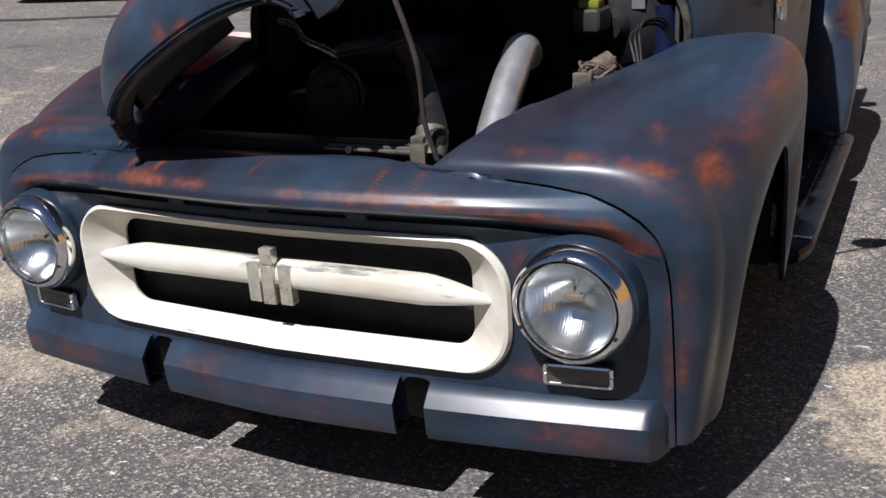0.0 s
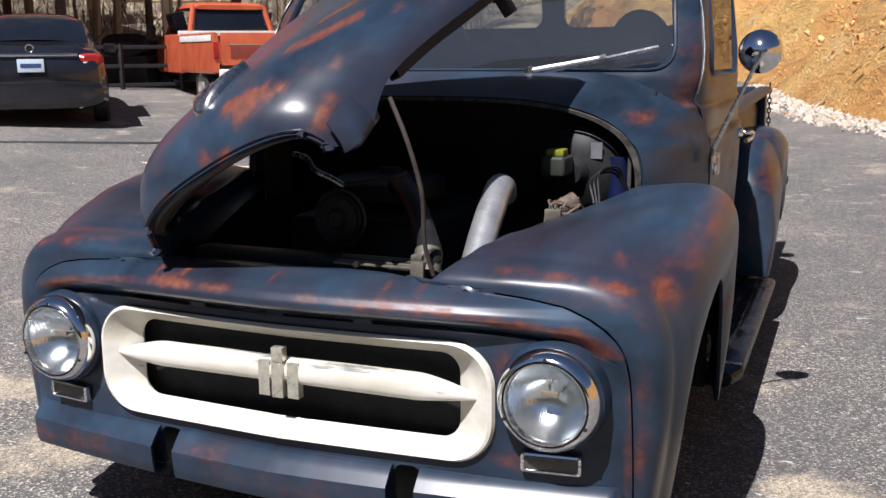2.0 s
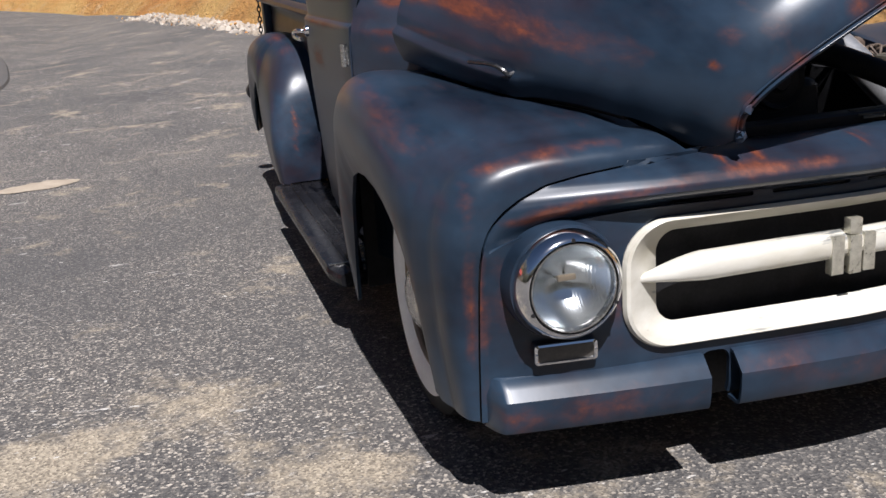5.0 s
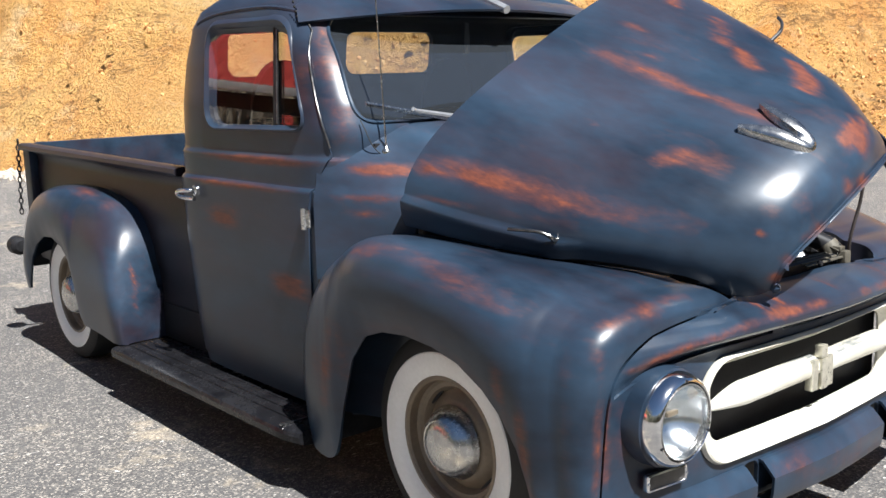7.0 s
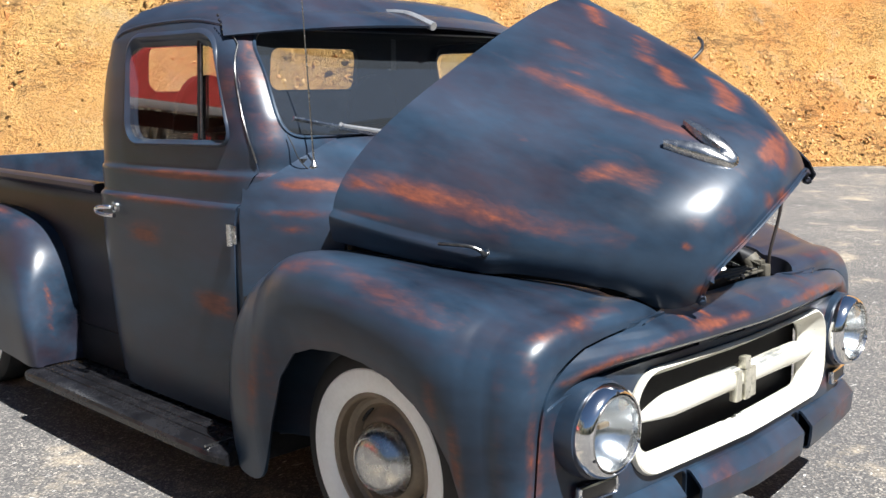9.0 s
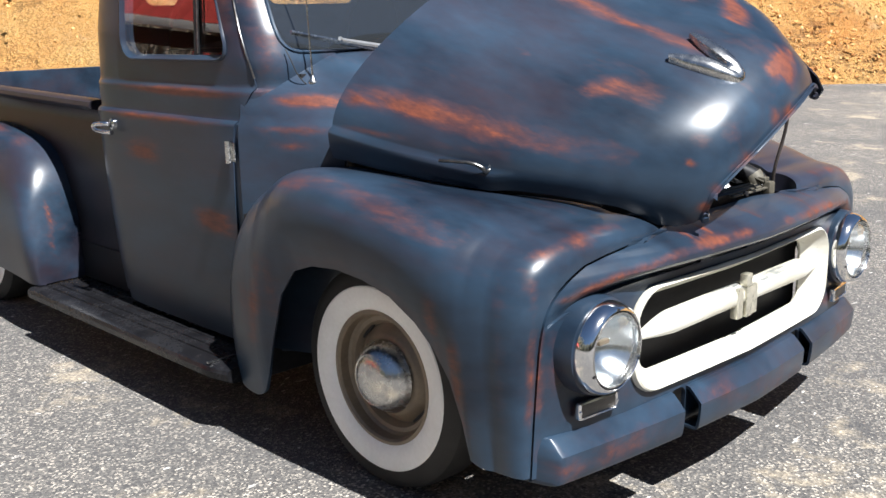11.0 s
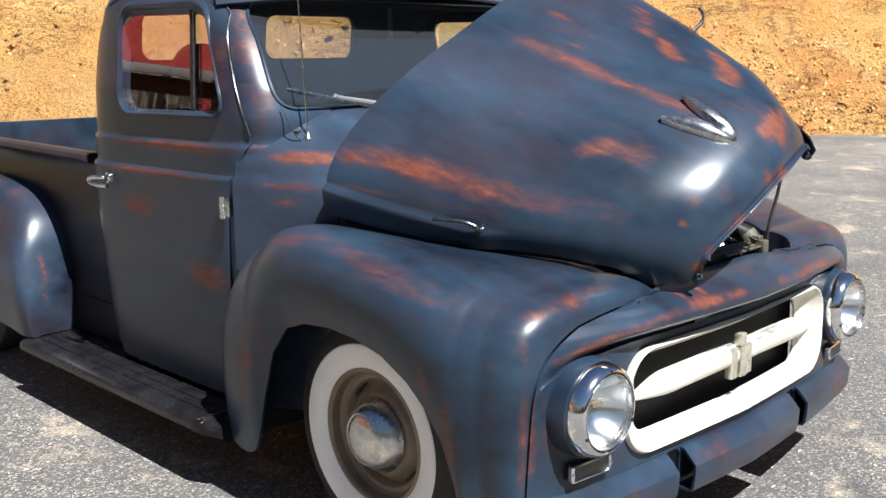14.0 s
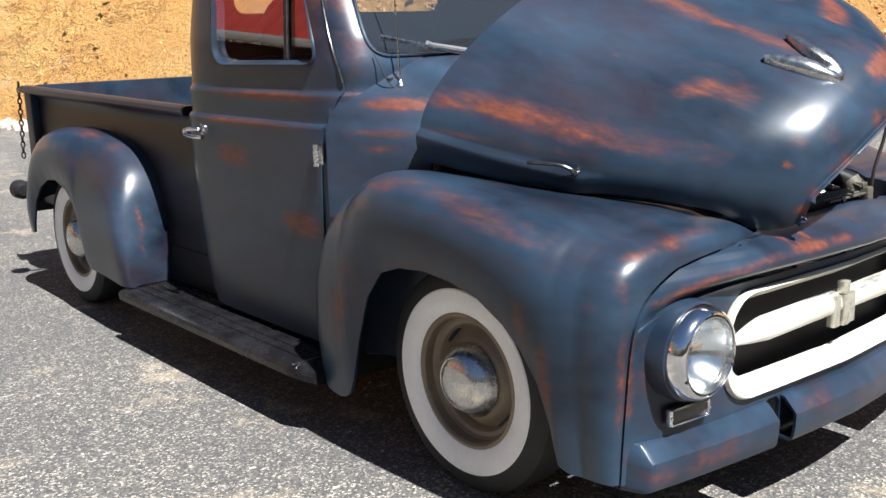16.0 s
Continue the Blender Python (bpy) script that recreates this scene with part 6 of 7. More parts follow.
def loft_sections(sections, n=28):
    """A body through upright sections: y, half width low, half width high, z low, z high, squareness."""
    rows = []
    for y, wl, wh, zl, zh, q in sections:
        row = []
        for k in range(n):
            a = 2 * math.pi * k / n
            c, s = math.cos(a), math.sin(a)
            zz = math.copysign(abs(s) ** (2 / q), s)
            t = (zz + 1) / 2
            row.append((math.copysign(abs(c) ** (2 / q), c) * (wl + (wh - wl) * t), y, zl + (zh - zl) * t))
        rows.append(row)
    bm = sheet(rows, loop_v=True)
    bm.verts.ensure_lookup_table()
    m = len(bm.verts)
    bm.faces.new([bm.verts[i] for i in range(n)])
    bm.faces.new([bm.verts[m - 1 - i] for i in range(n)])
    bmesh.ops.recalc_face_normals(bm, faces=bm.faces)
    return bm


def road_wheel(owner, x, y, r, width, rim_mat):
    s = 1 if x > 0 else -1
    hub = holder("wheel", pose(x, y, r))
    hub.parent = owner
    part("tyre", lathe([(r * 0.62, -width / 2 * s), (r * 0.9, -width / 2 * s), (r, -width * 0.35 * s), (r, width * 0.35 * s), (r * 0.9, width / 2 * s), (r * 0.62, width / 2 * s)], 32, "x"), RUBBER, hub)
    part("rim", lathe([(r * 0.63, width * 0.48 * s), (r * 0.58, width * 0.35 * s), (r * 0.3, width * 0.30 * s), (r * 0.15, width * 0.42 * s), (0, width * 0.42 * s)], 24, "x"), rim_mat, hub)


def make_sedan(m):
    car = tagged(holder("sedan_car", m), "glossy black sedan parked with its tail lamps facing out", "car")
    body = part("body", loft_sections([(0.00, 0.70, 0.72, 0.36, 0.78, 3.6), (0.05, 0.80, 0.80, 0.27, 0.92, 4.0), (0.16, 0.87, 0.84, 0.23, 1.01, 4.2), (0.45, 0.905, 0.86, 0.20, 1.055, 4.5), (1.0, 0.915, 0.87, 0.19, 1.05, 4.5), (2.4, 0.915, 0.88, 0.19, 0.98, 4.5), (3.6, 0.91, 0.87, 0.19, 0.93, 4.4), (4.3, 0.88, 0.82, 0.22, 0.84, 4.0), (4.7, 0.76, 0.70, 0.27, 0.70, 3.6), (4.82, 0.6, 0.55, 0.36, 0.58, 3.2)]), BLACK_CAR, car)
    part("roof", loft_sections([(0.52, 0.80, 0.60, 0.90, 1.06, 3.6), (0.85, 0.83, 0.60, 0.92, 1.27, 3.6), (1.30, 0.84, 0.60, 0.92, 1.43, 3.8), (1.9, 0.84, 0.60, 0.92, 1.475, 3.8), (2.5, 0.83, 0.60, 0.92, 1.43, 3.8), (3.1, 0.81, 0.60, 0.90, 1.15, 3.6), (3.4, 0.78, 0.6, 0.88, 0.96, 3.4)]), BLACK_CAR, car)
    bm = bmesh.new()
    vs = [[bm.verts.new((x * w, y, z)) for x in spread(-1, 1, 9)] for y, z, w in ((0.545, 1.085, 0.69), (0.70, 1.19, 0.67), (0.86, 1.292, 0.65), (1.06, 1.375, 0.62))]
    for r0, r1 in zip(vs, vs[1:]):
        for i in range(8):
            bm.faces.new((r0[i], r0[i + 1], r1[i + 1], r1[i]))
    for r0 in vs:
        for v in r0:
            v.co.y += 0.05 * (v.co.x / 0.69) ** 2 - 0.014
            v.co.z += 0.012 - 0.05 * (v.co.x / 0.69) ** 2
    part("rear_glass", bm, DARK_GLASS, car, "blue-tinted rear glass")
    for s in (-1, 1):
        part("side_glass", box((0.01, 1.6, 0.26), (0.795 * s, 1.95, 1.17), 0.004, turn=Euler((0, 0.30 * s, 0)).to_matrix()), DARK_GLASS, car)
        lamp = part("tail_lamp", loft_sections([(0.0, 0.10, 0.10, -0.05, 0.06, 2.6), (0.05, 0.17, 0.17, -0.075, 0.085, 2.8), (0.20, 0.19, 0.19, -0.08, 0.09, 2.8)]), RED_LENS, car, "red wrap-round tail lamp", pose_m=pose(0.715 * s, 0.045, 0.835, 0, 0, 14 * s))
        part("reversing_lens", box((0.14, 0.02, 0.035), (-0.03 * s, 0.008, -0.035), 0.008), WHITE_PAINT, lamp)
        mirror = part("wing_mirror", box((0.19, 0.10, 0.13), (0.985 * s, 2.95, 1.0), 0.035, 3), BLACK_CAR, car)
        part("tail_pipe", tube([(0.55 * s, 0.03, 0.27), (0.55 * s, 0.2, 0.27)], 0.035, 12), CHROME, car)
    part("chrome_strip", box((1.10, 0.02, 0.035), (0, 0.010, 0.905), 0.008), CHROME, car, "bright strip over the number plate")
    plate = part("number_plate", box((0.31, 0.012, 0.16), (0, -0.020, 0.775), 0.004), PLATE, car, "pale blue number plate")
    part("print_bar", box((0.24, 0.004, 0.05), (0, -0.0275, 0.775)), BAR_BLUE, plate)
    part("round_badge", lathe([(0.055, 0.0), (0.05, -0.01), (0.04, -0.004), (0.0, -0.004)], 20, "y"), CHROME, car, pose_m=pose(0, 0.0, 0.985))
    part("boot_seam", box((1.2, 0.008, 0.006), (0, 0.012, 0.66)), BLACK_IRON, car)
    part("lower_bumper", loft_sections([(-0.02, 0.74, 0.74, 0.30, 0.56, 3.5), (0.03, 0.84, 0.84, 0.24, 0.60, 4), (0.25, 0.90, 0.90, 0.20, 0.62, 4)]), BLACK_CAR, car)
    for x in (-0.80, 0.80):
        for y in (1.02, 3.85):
            road_wheel(car, x, y, 0.325, 0.215, GREY_METAL)


car_yaw = yaw_to(-0.66, 0.75)
make_sedan(pose(-8.25, 7.70, ground_z(-8.25, 7.70) + 0.0, 0, 0, car_yaw))


def make_orange_pickup(m):
    t = tagged(holder("orange_pickup", m), "orange and white older pickup truck parked tail out", "pickup truck")
    for s in (-1, 1):
        side = part("bed_side", loft_sections([(0.0, 0.045, 0.045, 0.62, 1.26, 6), (0.1, 0.06, 0.05, 0.60, 1.27, 6), (2.2, 0.06, 0.05, 0.60, 1.27, 6)], 20), ORANGE, t, pose_m=pose(0.94 * s, 0, 0))
        part("white_band", box((0.006, 2.1, 0.10), (0.062 * s, 1.1, 1.18), 0.002), WHITE_PAINT, side)
        part("tail_lamp", box((0.09, 0.03, 0.26), (0.0, -0.01, 0.98), 0.008), RED_LENS, side, "upright red tail lamp")
        part("door_side", box((0.08, 1.9, 0.70), (0.93 * s, 3.15, 0.93), 0.03, 3), ORANGE, t)
        part("front_wing", box((0.16, 1.35, 0.52), (0.90 * s, 4.75, 0.86), 0.05, 3), ORANGE, t)
        part("roof_pillar", tube([(0.78 * s, 2.30, 1.24), (0.66 * s, 2.42, 1.78)], 0.05, 8), ORANGE, t)
        part("roof_pillar", tube([(0.82 * s, 4.0, 1.24), (0.66 * s, 3.55, 1.78)], 0.04, 8), ORANGE, t)
        mirror = part("door_mirror", box((0.17, 0.07, 0.26), (1.16 * s, 3.75, 1.34), 0.02, 2), BLACK_IRON, t, "tall black door mirror")
        part("mirror_arm", tube([(0.95 * s, 3.75, 1.22), (1.12 * s, 3.75, 1.30)], 0.012, 6), BLACK_IRON, mirror)
        part("side_glass", box((0.01, 1.4, 0.40), (0.80 * s, 3.15, 1.49), 0.003, turn=Euler((0, 0.22 * s, 0)).to_matrix()), DARK_GLASS, t)
    gate = part("tailgate", box((1.72, 0.06, 0.52), (0, 0.0, 1.0), 0.02), ORANGE, t, "orange tailgate with a dark centre panel")
    part("tailgate_panel", box((1.42, 0.012, 0.20), (0, -0.032, 0.95), 0.004), plain("dull_red_panel", (0.16, 0.028, 0.018), (0.22, 0.04, 0.025), 0.5), gate)
    part("gate_trim", box((1.5, 0.012, 0.02), (0, -0.033, 1.07), 0.004), CHROME, gate)
    part("white_band", box((1.98, 0.05, 0.09), (0, 2.28, 1.29), 0.01), WHITE_PAINT, t)
    bump = part("rear_bumper", box((1.85, 0.16, 0.16), (0, -0.12, 0.60), 0.03, 3), WHITE_PAINT, t, "white rear bumper with grooves")
    for k in range(2):
        part("bumper_groove", box((1.6, 0.01, 0.014), (0, -0.203, 0.58 + 0.045 * k)), BLACK_IRON, bump)
    part("rear_wall", box((1.75, 0.05, 0.62), (0, 2.32, 0.95), 0.02), ORANGE, t)
    part("roof", loft_sections([(2.36, 0.66, 0.60, 1.72, 1.80, 4), (2.45, 0.72, 0.64, 1.72, 1.85, 4), (3.0, 0.74, 0.66, 1.72, 1.875, 4), (3.5, 0.72, 0.64, 1.72, 1.84, 4)], 24), ORANGE, t)
    pane = part("rear_glass", box((1.34, 0.012, 0.42), (0, 2.37, 1.52), 0.004, turn=Euler((-0.2, 0, 0)).to_matrix()), DARK_GLASS, t)
    part("glass_frame", tube([(-0.70, 2.30, 1.29), (-0.62, 2.42, 1.74), (0.62, 2.42, 1.74), (0.70, 2.30, 1.29), (-0.70, 2.30, 1.29)], 0.022, 8), CHROME, t)
    part("bed_floor", box((1.8, 2.2, 0.05), (0, 1.15, 0.72)), BLACK_IRON, t)
    part("engine_cover", box((1.65, 1.4, 0.12), (0, 4.75, 1.16), 0.05, 3), ORANGE, t)
    part("under_frame", box((1.2, 5.0, 0.22), (0, 2.6, 0.52), 0.02), BLACK_IRON, t)
    for x in (-0.82, 0.82):
        for y in (1.05, 4.45):
            road_wheel(t, x, y, 0.37, 0.24, GREY_METAL)


make_orange_pickup(pose(-7.75, 12.5, ground_z(-7.75, 12.5), 0, 0, yaw_to(-0.77, 0.64)))

# ---- open pavilion ----
def make_pavilion():
    a, b = Vector((-17.0, 6.0, 0)), Vector((-9.9, 15.5, 0))
    e = (b - a).normalized()
    n = Vector((-e.y, e.x, 0))
    g = 0.45
    base = g
    eave, depth, rise = 3.15, 6.5, 3.0
    pav = tagged(holder("pavilion"), "open timber pavilion under a red ribbed metal roof", "pavilion")
    up = Vector((0, 0, 1))
    L = (b - a).length
    def spot(u, v, z):
        return a + e * u + n * v + up * z
    for k, (v0, z0, v1, z1) in enumerate(((-0.45, eave, depth, eave + rise), (depth, eave + rise, 2 * depth + 0.45, eave))):
        rows = []
        for i in range(int(L / 0.075)):
            u = i * 0.075
            r = 0.03 if i % 4 == 0 else 0.0
            rows.append([spot(u, v0 + (v1 - v0) * t, z0 + (z1 - z0) * t + r) for t in spread(0, 1, 4)])
        bm = sheet(rows)
        bmesh.ops.recalc_face_normals(bm, faces=bm.faces)
        if next(iter(bm.faces)).normal.z < 0:
            bmesh.ops.reverse_faces(bm, faces=bm.faces)
        part("roof_sheet", shell(bm, 0.02), RED_METAL, pav, "red ribbed roof sheet", smooth=20)
    turn = Matrix((e, n, up)).transposed()
    def beam(name, u, v, z, su, sv, sz, mat):
        return part(name, box((su, sv, sz), spot(u, v, z), 0.01, turn=turn), mat, pav)
    beam("fascia", L / 2, -0.44, eave - 0.07, L, 0.04, 0.16, WHITE_PAINT)
    beam("beam", L / 2, 0.0, eave - 0.30, L - 0.4, 0.14, 0.30, POST_WOOD)
    beam("beam", L / 2, 2 * depth * 0.5, eave - 0.30, L - 0.4, 0.14, 0.24, POST_WOOD)
    for u in (L - 0.45, L - 3.75, L - 7.05, L - 10.3):
        for v in (0.0, depth):
            beam("post", u, v, (eave - 0.4 + base) / 2, 0.16, 0.16, eave - 0.4 - base, POST_WOOD)
    beam("post", L - 0.95, depth * 0.5, (eave - 0.4 + base) / 2, 0.14, 0.14, eave - 0.4 - base, WHITE_PAINT)
    beam("floor_slab", L / 2, depth, base - 0.05, L, 2 * depth, 0.14, plain("pale_concrete", (0.42, 0.40, 0.37), (0.52, 0.50, 0.46), 0.8, 0, 3))
    # ceiling fans at rest
    for u in (L - 4.6, L - 8.0):
        fan = part("ceiling_fan", lathe([(0.0, -0.10), (0.08, -0.10), (0.12, -0.05), (0.12, 0.03), (0.03, 0.06), (0.02, 0.35), (0, 0.35)], 18, "z"), BLACK_IRON, pav, "dark ceiling fan at rest", pose_m=Matrix.Translation(spot(u, 2.0, eave - 0.55)))
        for k in range(5):
            part("fan_blade", box((0.62, 0.13, 0.012), (0.42, 0, 0.0), 0.004), BLACK_IRON, fan, pose_m=pose(0, 0, 0, 8, 0, 72 * k + 20))
    # rail fence along its edge
    fence = tagged(holder("rail_fence"), "low black rail fence by the pavilion", "fence")
    for u in spread(L - 3.9, L + 0.6, 5):
        part("fence_post", box((0.07, 0.07, 1.0), spot(u, -0.1, base + 0.5), 0.01), BLACK_IRON, fence)
    for z in (0.25, 0.60, 0.95):
        part("fence_rail", box((4.5, 0.04, 0.07), spot(L - 1.65, -0.1, base + z), 0.008, turn=turn), BLACK_IRON, fence)
    grill = tagged(holder("barbecue_grill", Matrix.Translation(spot(L - 2.3, 1.1, base))), "covered black barbecue grill under the pavilion", "grill")
    part("cart", box((1.2, 0.55, 0.75), (0, 0, 0.40), 0.03), BLACK_IRON, grill)
    part("lid", loft_sections([(-0.28, 0.5, 0.5, 0.78, 1.05, 2.6), (-0.15, 0.6, 0.58, 0.78, 1.22, 3), (0.15, 0.6, 0.58, 0.78, 1.22, 3), (0.28, 0.5, 0.5, 0.78, 1.05, 2.6)], 20), BLACK_IRON, grill)
    house = tagged(holder("bird_house", Matrix.Translation(spot(L - 5.9, -0.2, 0))), "dark wooden bird house on a post", "bird house")
    part("box", box((0.34, 0.34, 0.36), (0, 0, 2.55), 0.01), POST_WOOD, house)
    part("roof", box((0.5, 0.5, 0.05), (0, 0, 2.78), 0.01), POST_WOOD, house)
    part("post", box((0.09, 0.09, 2.0), (0, 0, 1.38), 0.01), PALE_WOOD, house)


make_pavilion()


def make_playset():
    ps = tagged(holder("playset", pose(-21.5, 24.3, 0.6, 0, 0, 42)), "timber playset with a red canopy and swing beam", "playset")
    for x in (-0.75, 0.75):
        for y in (-0.75, 0.75):
            part("post", box((0.10, 0.10, 2.9), (x, y, 1.45), 0.01), POST_WOOD, ps)
    part("deck", box((1.7, 1.7, 0.08), (0, 0, 1.3), 0.01), POST_WOOD, ps)
    for s in (-1, 1):
        part("canopy", box((2.1, 1.25, 0.03), (0, 0.52 * s, 3.02), 0.01, turn=Euler((-0.62 * s, 0, 0)).to_matrix()), RED_METAL, ps, "red canopy")
    for k in range(8):
        part("rail_slat", box((0.06, 0.03, 0.7), (-0.7 + 0.2 * k, -0.8, 1.68), 0.005), POST_WOOD, ps)
    part("swing_beam", tube([(0.75, 0, 2.35), (4.4, 0, 2.35)], 0.06, 8), PALE_WOOD, ps)
    for s in (-1, 1):
        part("swing_leg", tube([(4.4, 0, 2.35), (4.7, 0.9 * s, 0)], 0.055, 8), PALE_WOOD, ps)


make_playset()


# ---- grass island, stones and litter at the drive's mouth ----
def grass_material():
    n = Nodes("rough_grass", 0.8)
    f = n.island()
    return n.done(n.ramp(f, (0.0, (0.09, 0.14, 0.025)), (0.5, (0.19, 0.25, 0.05)), (0.78, (0.34, 0.32, 0.10)), (0.88, (0.40, 0.34, 0.15)), (1.0, (0.78, 0.64, 0.03))))


ISLAND = [(-6.6, 9.9), (-5.6, 9.3), (-4.65, 9.0), (-4.0, 8.95), (-3.6, 9.7), (-3.48, 11.3), (-3.6, 13.3), (-4.25, 17.5), (-5.5, 21.5), (-7.6, 26.0), (-10.0, 28.0), (-9.5, 18.0), (-7.6, 12.6)]


def make_island():
    line = smoothed([Vector((x, y, 0)) for x, y in ISLAND[:11]], 8)
    rows = []
    for off, z in ((-0.28, -0.01), (-0.25, 0.05), (-0.18, 0.085), (-0.10, 0.095), (-0.02, 0.085), (0.03, 0.06), (0.05, -0.01)):
        row = []
        for i, p in enumerate(line):
            d = (line[min(i + 1, len(line) - 1)] - line[max(i - 1, 0)]).normalized()
            q = p + Vector((d.y, -d.x, 0)) * (-off)
            row.append(Vector((q.x, q.y, ground_z(q.x, q.y) + z - 0.01)))
        rows.append(row)
    bm = sheet(rows)
    bmesh.ops.recalc_face_normals(bm, faces=bm.faces)
    tagged(part("kerb", bm, plain("rolled_asphalt_kerb", (0.075, 0.072, 0.070), (0.15, 0.142, 0.132), 0.85, 0, 30, 0.1, 0.3)), "rolled asphalt kerb round the grass island", "kerb", kind="structure")
    pts = [(p.x, p.y) for p in line] + list(ISLAND[11:])
    bm = bmesh.new()
    c = bm.verts.new((-5.6, 13.0, ground_z(-5.6, 13.0) + 0.16))
    ring = [bm.verts.new((x, y, ground_z(x, y) + 0.075)) for x, y in pts]
    for i in range(len(ring)):
        bm.faces.new((c, ring[i], ring[(i + 1) % len(ring)]))
    bmesh.ops.subdivide_edges(bm, edges=bm.edges[:], cuts=3, use_grid_fill=True)
    bmesh.ops.recalc_face_normals(bm, faces=bm.faces)
    soil = part("ground_island", bm, plain("thin_grass_soil", (0.10, 0.11, 0.035), (0.17, 0.15, 0.07), 0.9, 0, 3, 0.1, 0.4))
    tagged(soil, "patchy grass and soil of the drive island", "grass", kind="structure")
    r = np.random.RandomState(3)
    v, f, k = [], [], 0
    while k < 9000:
        x, y = r.uniform(-8.5, -3.5), r.uniform(9.0, 20)
        inside = False
        for (x0, y0), (x1, y1) in zip(pts, pts[1:] + pts[:1]):
            if (y0 > y) != (y1 > y) and x < (x1 - x0) * (y - y0) / (y1 - y0) + x0:
                inside = not inside
        if not inside:
            continue
        z = ground_z(x, y) + 0.08
        a, h, w = r.uniform(0, 6.28), r.uniform(0.04, 0.12), r.uniform(0.008, 0.018)
        dx, dy = math.cos(a), math.sin(a)
        v += [(x - dx * w, y - dy * w, z - 0.02), (x + dx * w, y + dy * w, z - 0.02), (x + dy * h * 0.6, y - dx * h * 0.6, z + h)]
        f.append((3 * k, 3 * k + 1, 3 * k + 2))
        k += 1
    me = bpy.data.meshes.new("grass_blades")
    me.from_pydata(v, [], f)
    me.materials.append(grass_material())
    tagged(new("grass_blades", me), "short rough grass with yellow dandelions", "grass", kind="stuff")
    heap = Heap(8)
    for _ in range(160):
        x, y = r.uniform(-5.6, -4.15), r.uniform(9.12, 9.9)
        heap.stone((x, y, ground_z(x, y) + 0.11), r.choice((0.04, 0.06, 0.09)))
    tagged(heap.thing("loose_stones", bpy.data.materials["pale_crushed_rock"]), "pale loose stones by the kerb", "stones", kind="stuff")
    crate = tagged(holder("plastic_crate", pose(-4.32, 9.72, ground_z(-4.32, 9.72) + 0.10, 0, 0, 20)), "dark slatted plastic crate on the grass", "crate")
    for s in (-1, 1):
        for k in range(4):
            part("slat", box((0.52, 0.015, 0.045), (0, 0.19 * s, 0.04 + 0.075 * k), 0.004), BLACK_IRON, crate)
            part("slat", box((0.015, 0.38, 0.045), (0.26 * s, 0, 0.04 + 0.075 * k), 0.004), BLACK_IRON, crate)
        for q in (-1, 1):
            part("corner_post", box((0.04, 0.04, 0.31), (0.25 * s, 0.18 * q, 0.155), 0.006), BLACK_IRON, crate)
    part("crate_floor", box((0.5, 0.36, 0.02), (0, 0, 0.02)), BLACK_IRON, crate)
    stone_mat = plain("grey_cut_stone", (0.22, 0.20, 0.17), (0.36, 0.33, 0.28), 0.85, 0, 10, 0.1, 0.4)
    for x, y, s, tilt in ((-3.93, 9.82, (0.24, 0.22, 0.34), 18), (-3.72, 10.35, (0.62, 0.42, 0.12), 8), (-4.25, 10.35, (0.3, 0.25, 0.2), 30)):
        ob = part("stone_block", box(s, (0, 0, s[2] / 2), 0.02, 2), stone_mat, pose_m=pose(x, y, ground_z(x, y) + 0.08, 6, 0, tilt))
        tagged(ob, "rough grey cut stone block lying by the kerb", "stone block", "stone blocks on the island")


make_island()

bucket = tagged(holder("paint_bucket", pose(4.75, 9.6, ground_z(4.75, 9.6) + 0.06, 0, 8, 0)), "grey metal bucket on the rocks at the bank's foot", "bucket")
part("pail", shell(lathe([(0.0, 0.005), (0.125, 0.0), (0.13, 0.01), (0.15, 0.34), (0.156, 0.345), (0.155, 0.355)], 28, "z"), 0.004), GREY_METAL, bucket)
part("rim_band", tube([(0.153 * math.cos(a), 0.153 * math.sin(a), 0.35) for a in spread(0, 2 * math.pi, 29)], 0.006, 6), GREY_METAL, bucket)


# stains and patches that lie on the asphalt
def make_patch(name, outline, mat, label, seed):
    r = np.random.RandomState(seed)
    cx = sum(p[0] for p in outline) / len(outline)
    cy = sum(p[1] for p in outline) / len(outline)
    pts = smoothed([Vector((x, y, 0)) for x, y in outline + outline[:1]], 6)[:-1]
    bm = bmesh.new()
    ring = [bm.verts.new((p.x + r.uniform(-0.02, 0.02), p.y + r.uniform(-0.02, 0.02), ground_z(p.x, p.y) + 0.005)) for p in pts]
    c = bm.verts.new((cx, cy, ground_z(cx, cy) + 0.006))
    for i in range(len(ring)):
        bm.faces.new((c, ring[i], ring[(i + 1) % len(ring)]))
    bmesh.ops.recalc_face_normals(bm, faces=bm.faces)
    ob = part(name, bm, mat)
    tagged(ob, label, "stain", kind="structure")


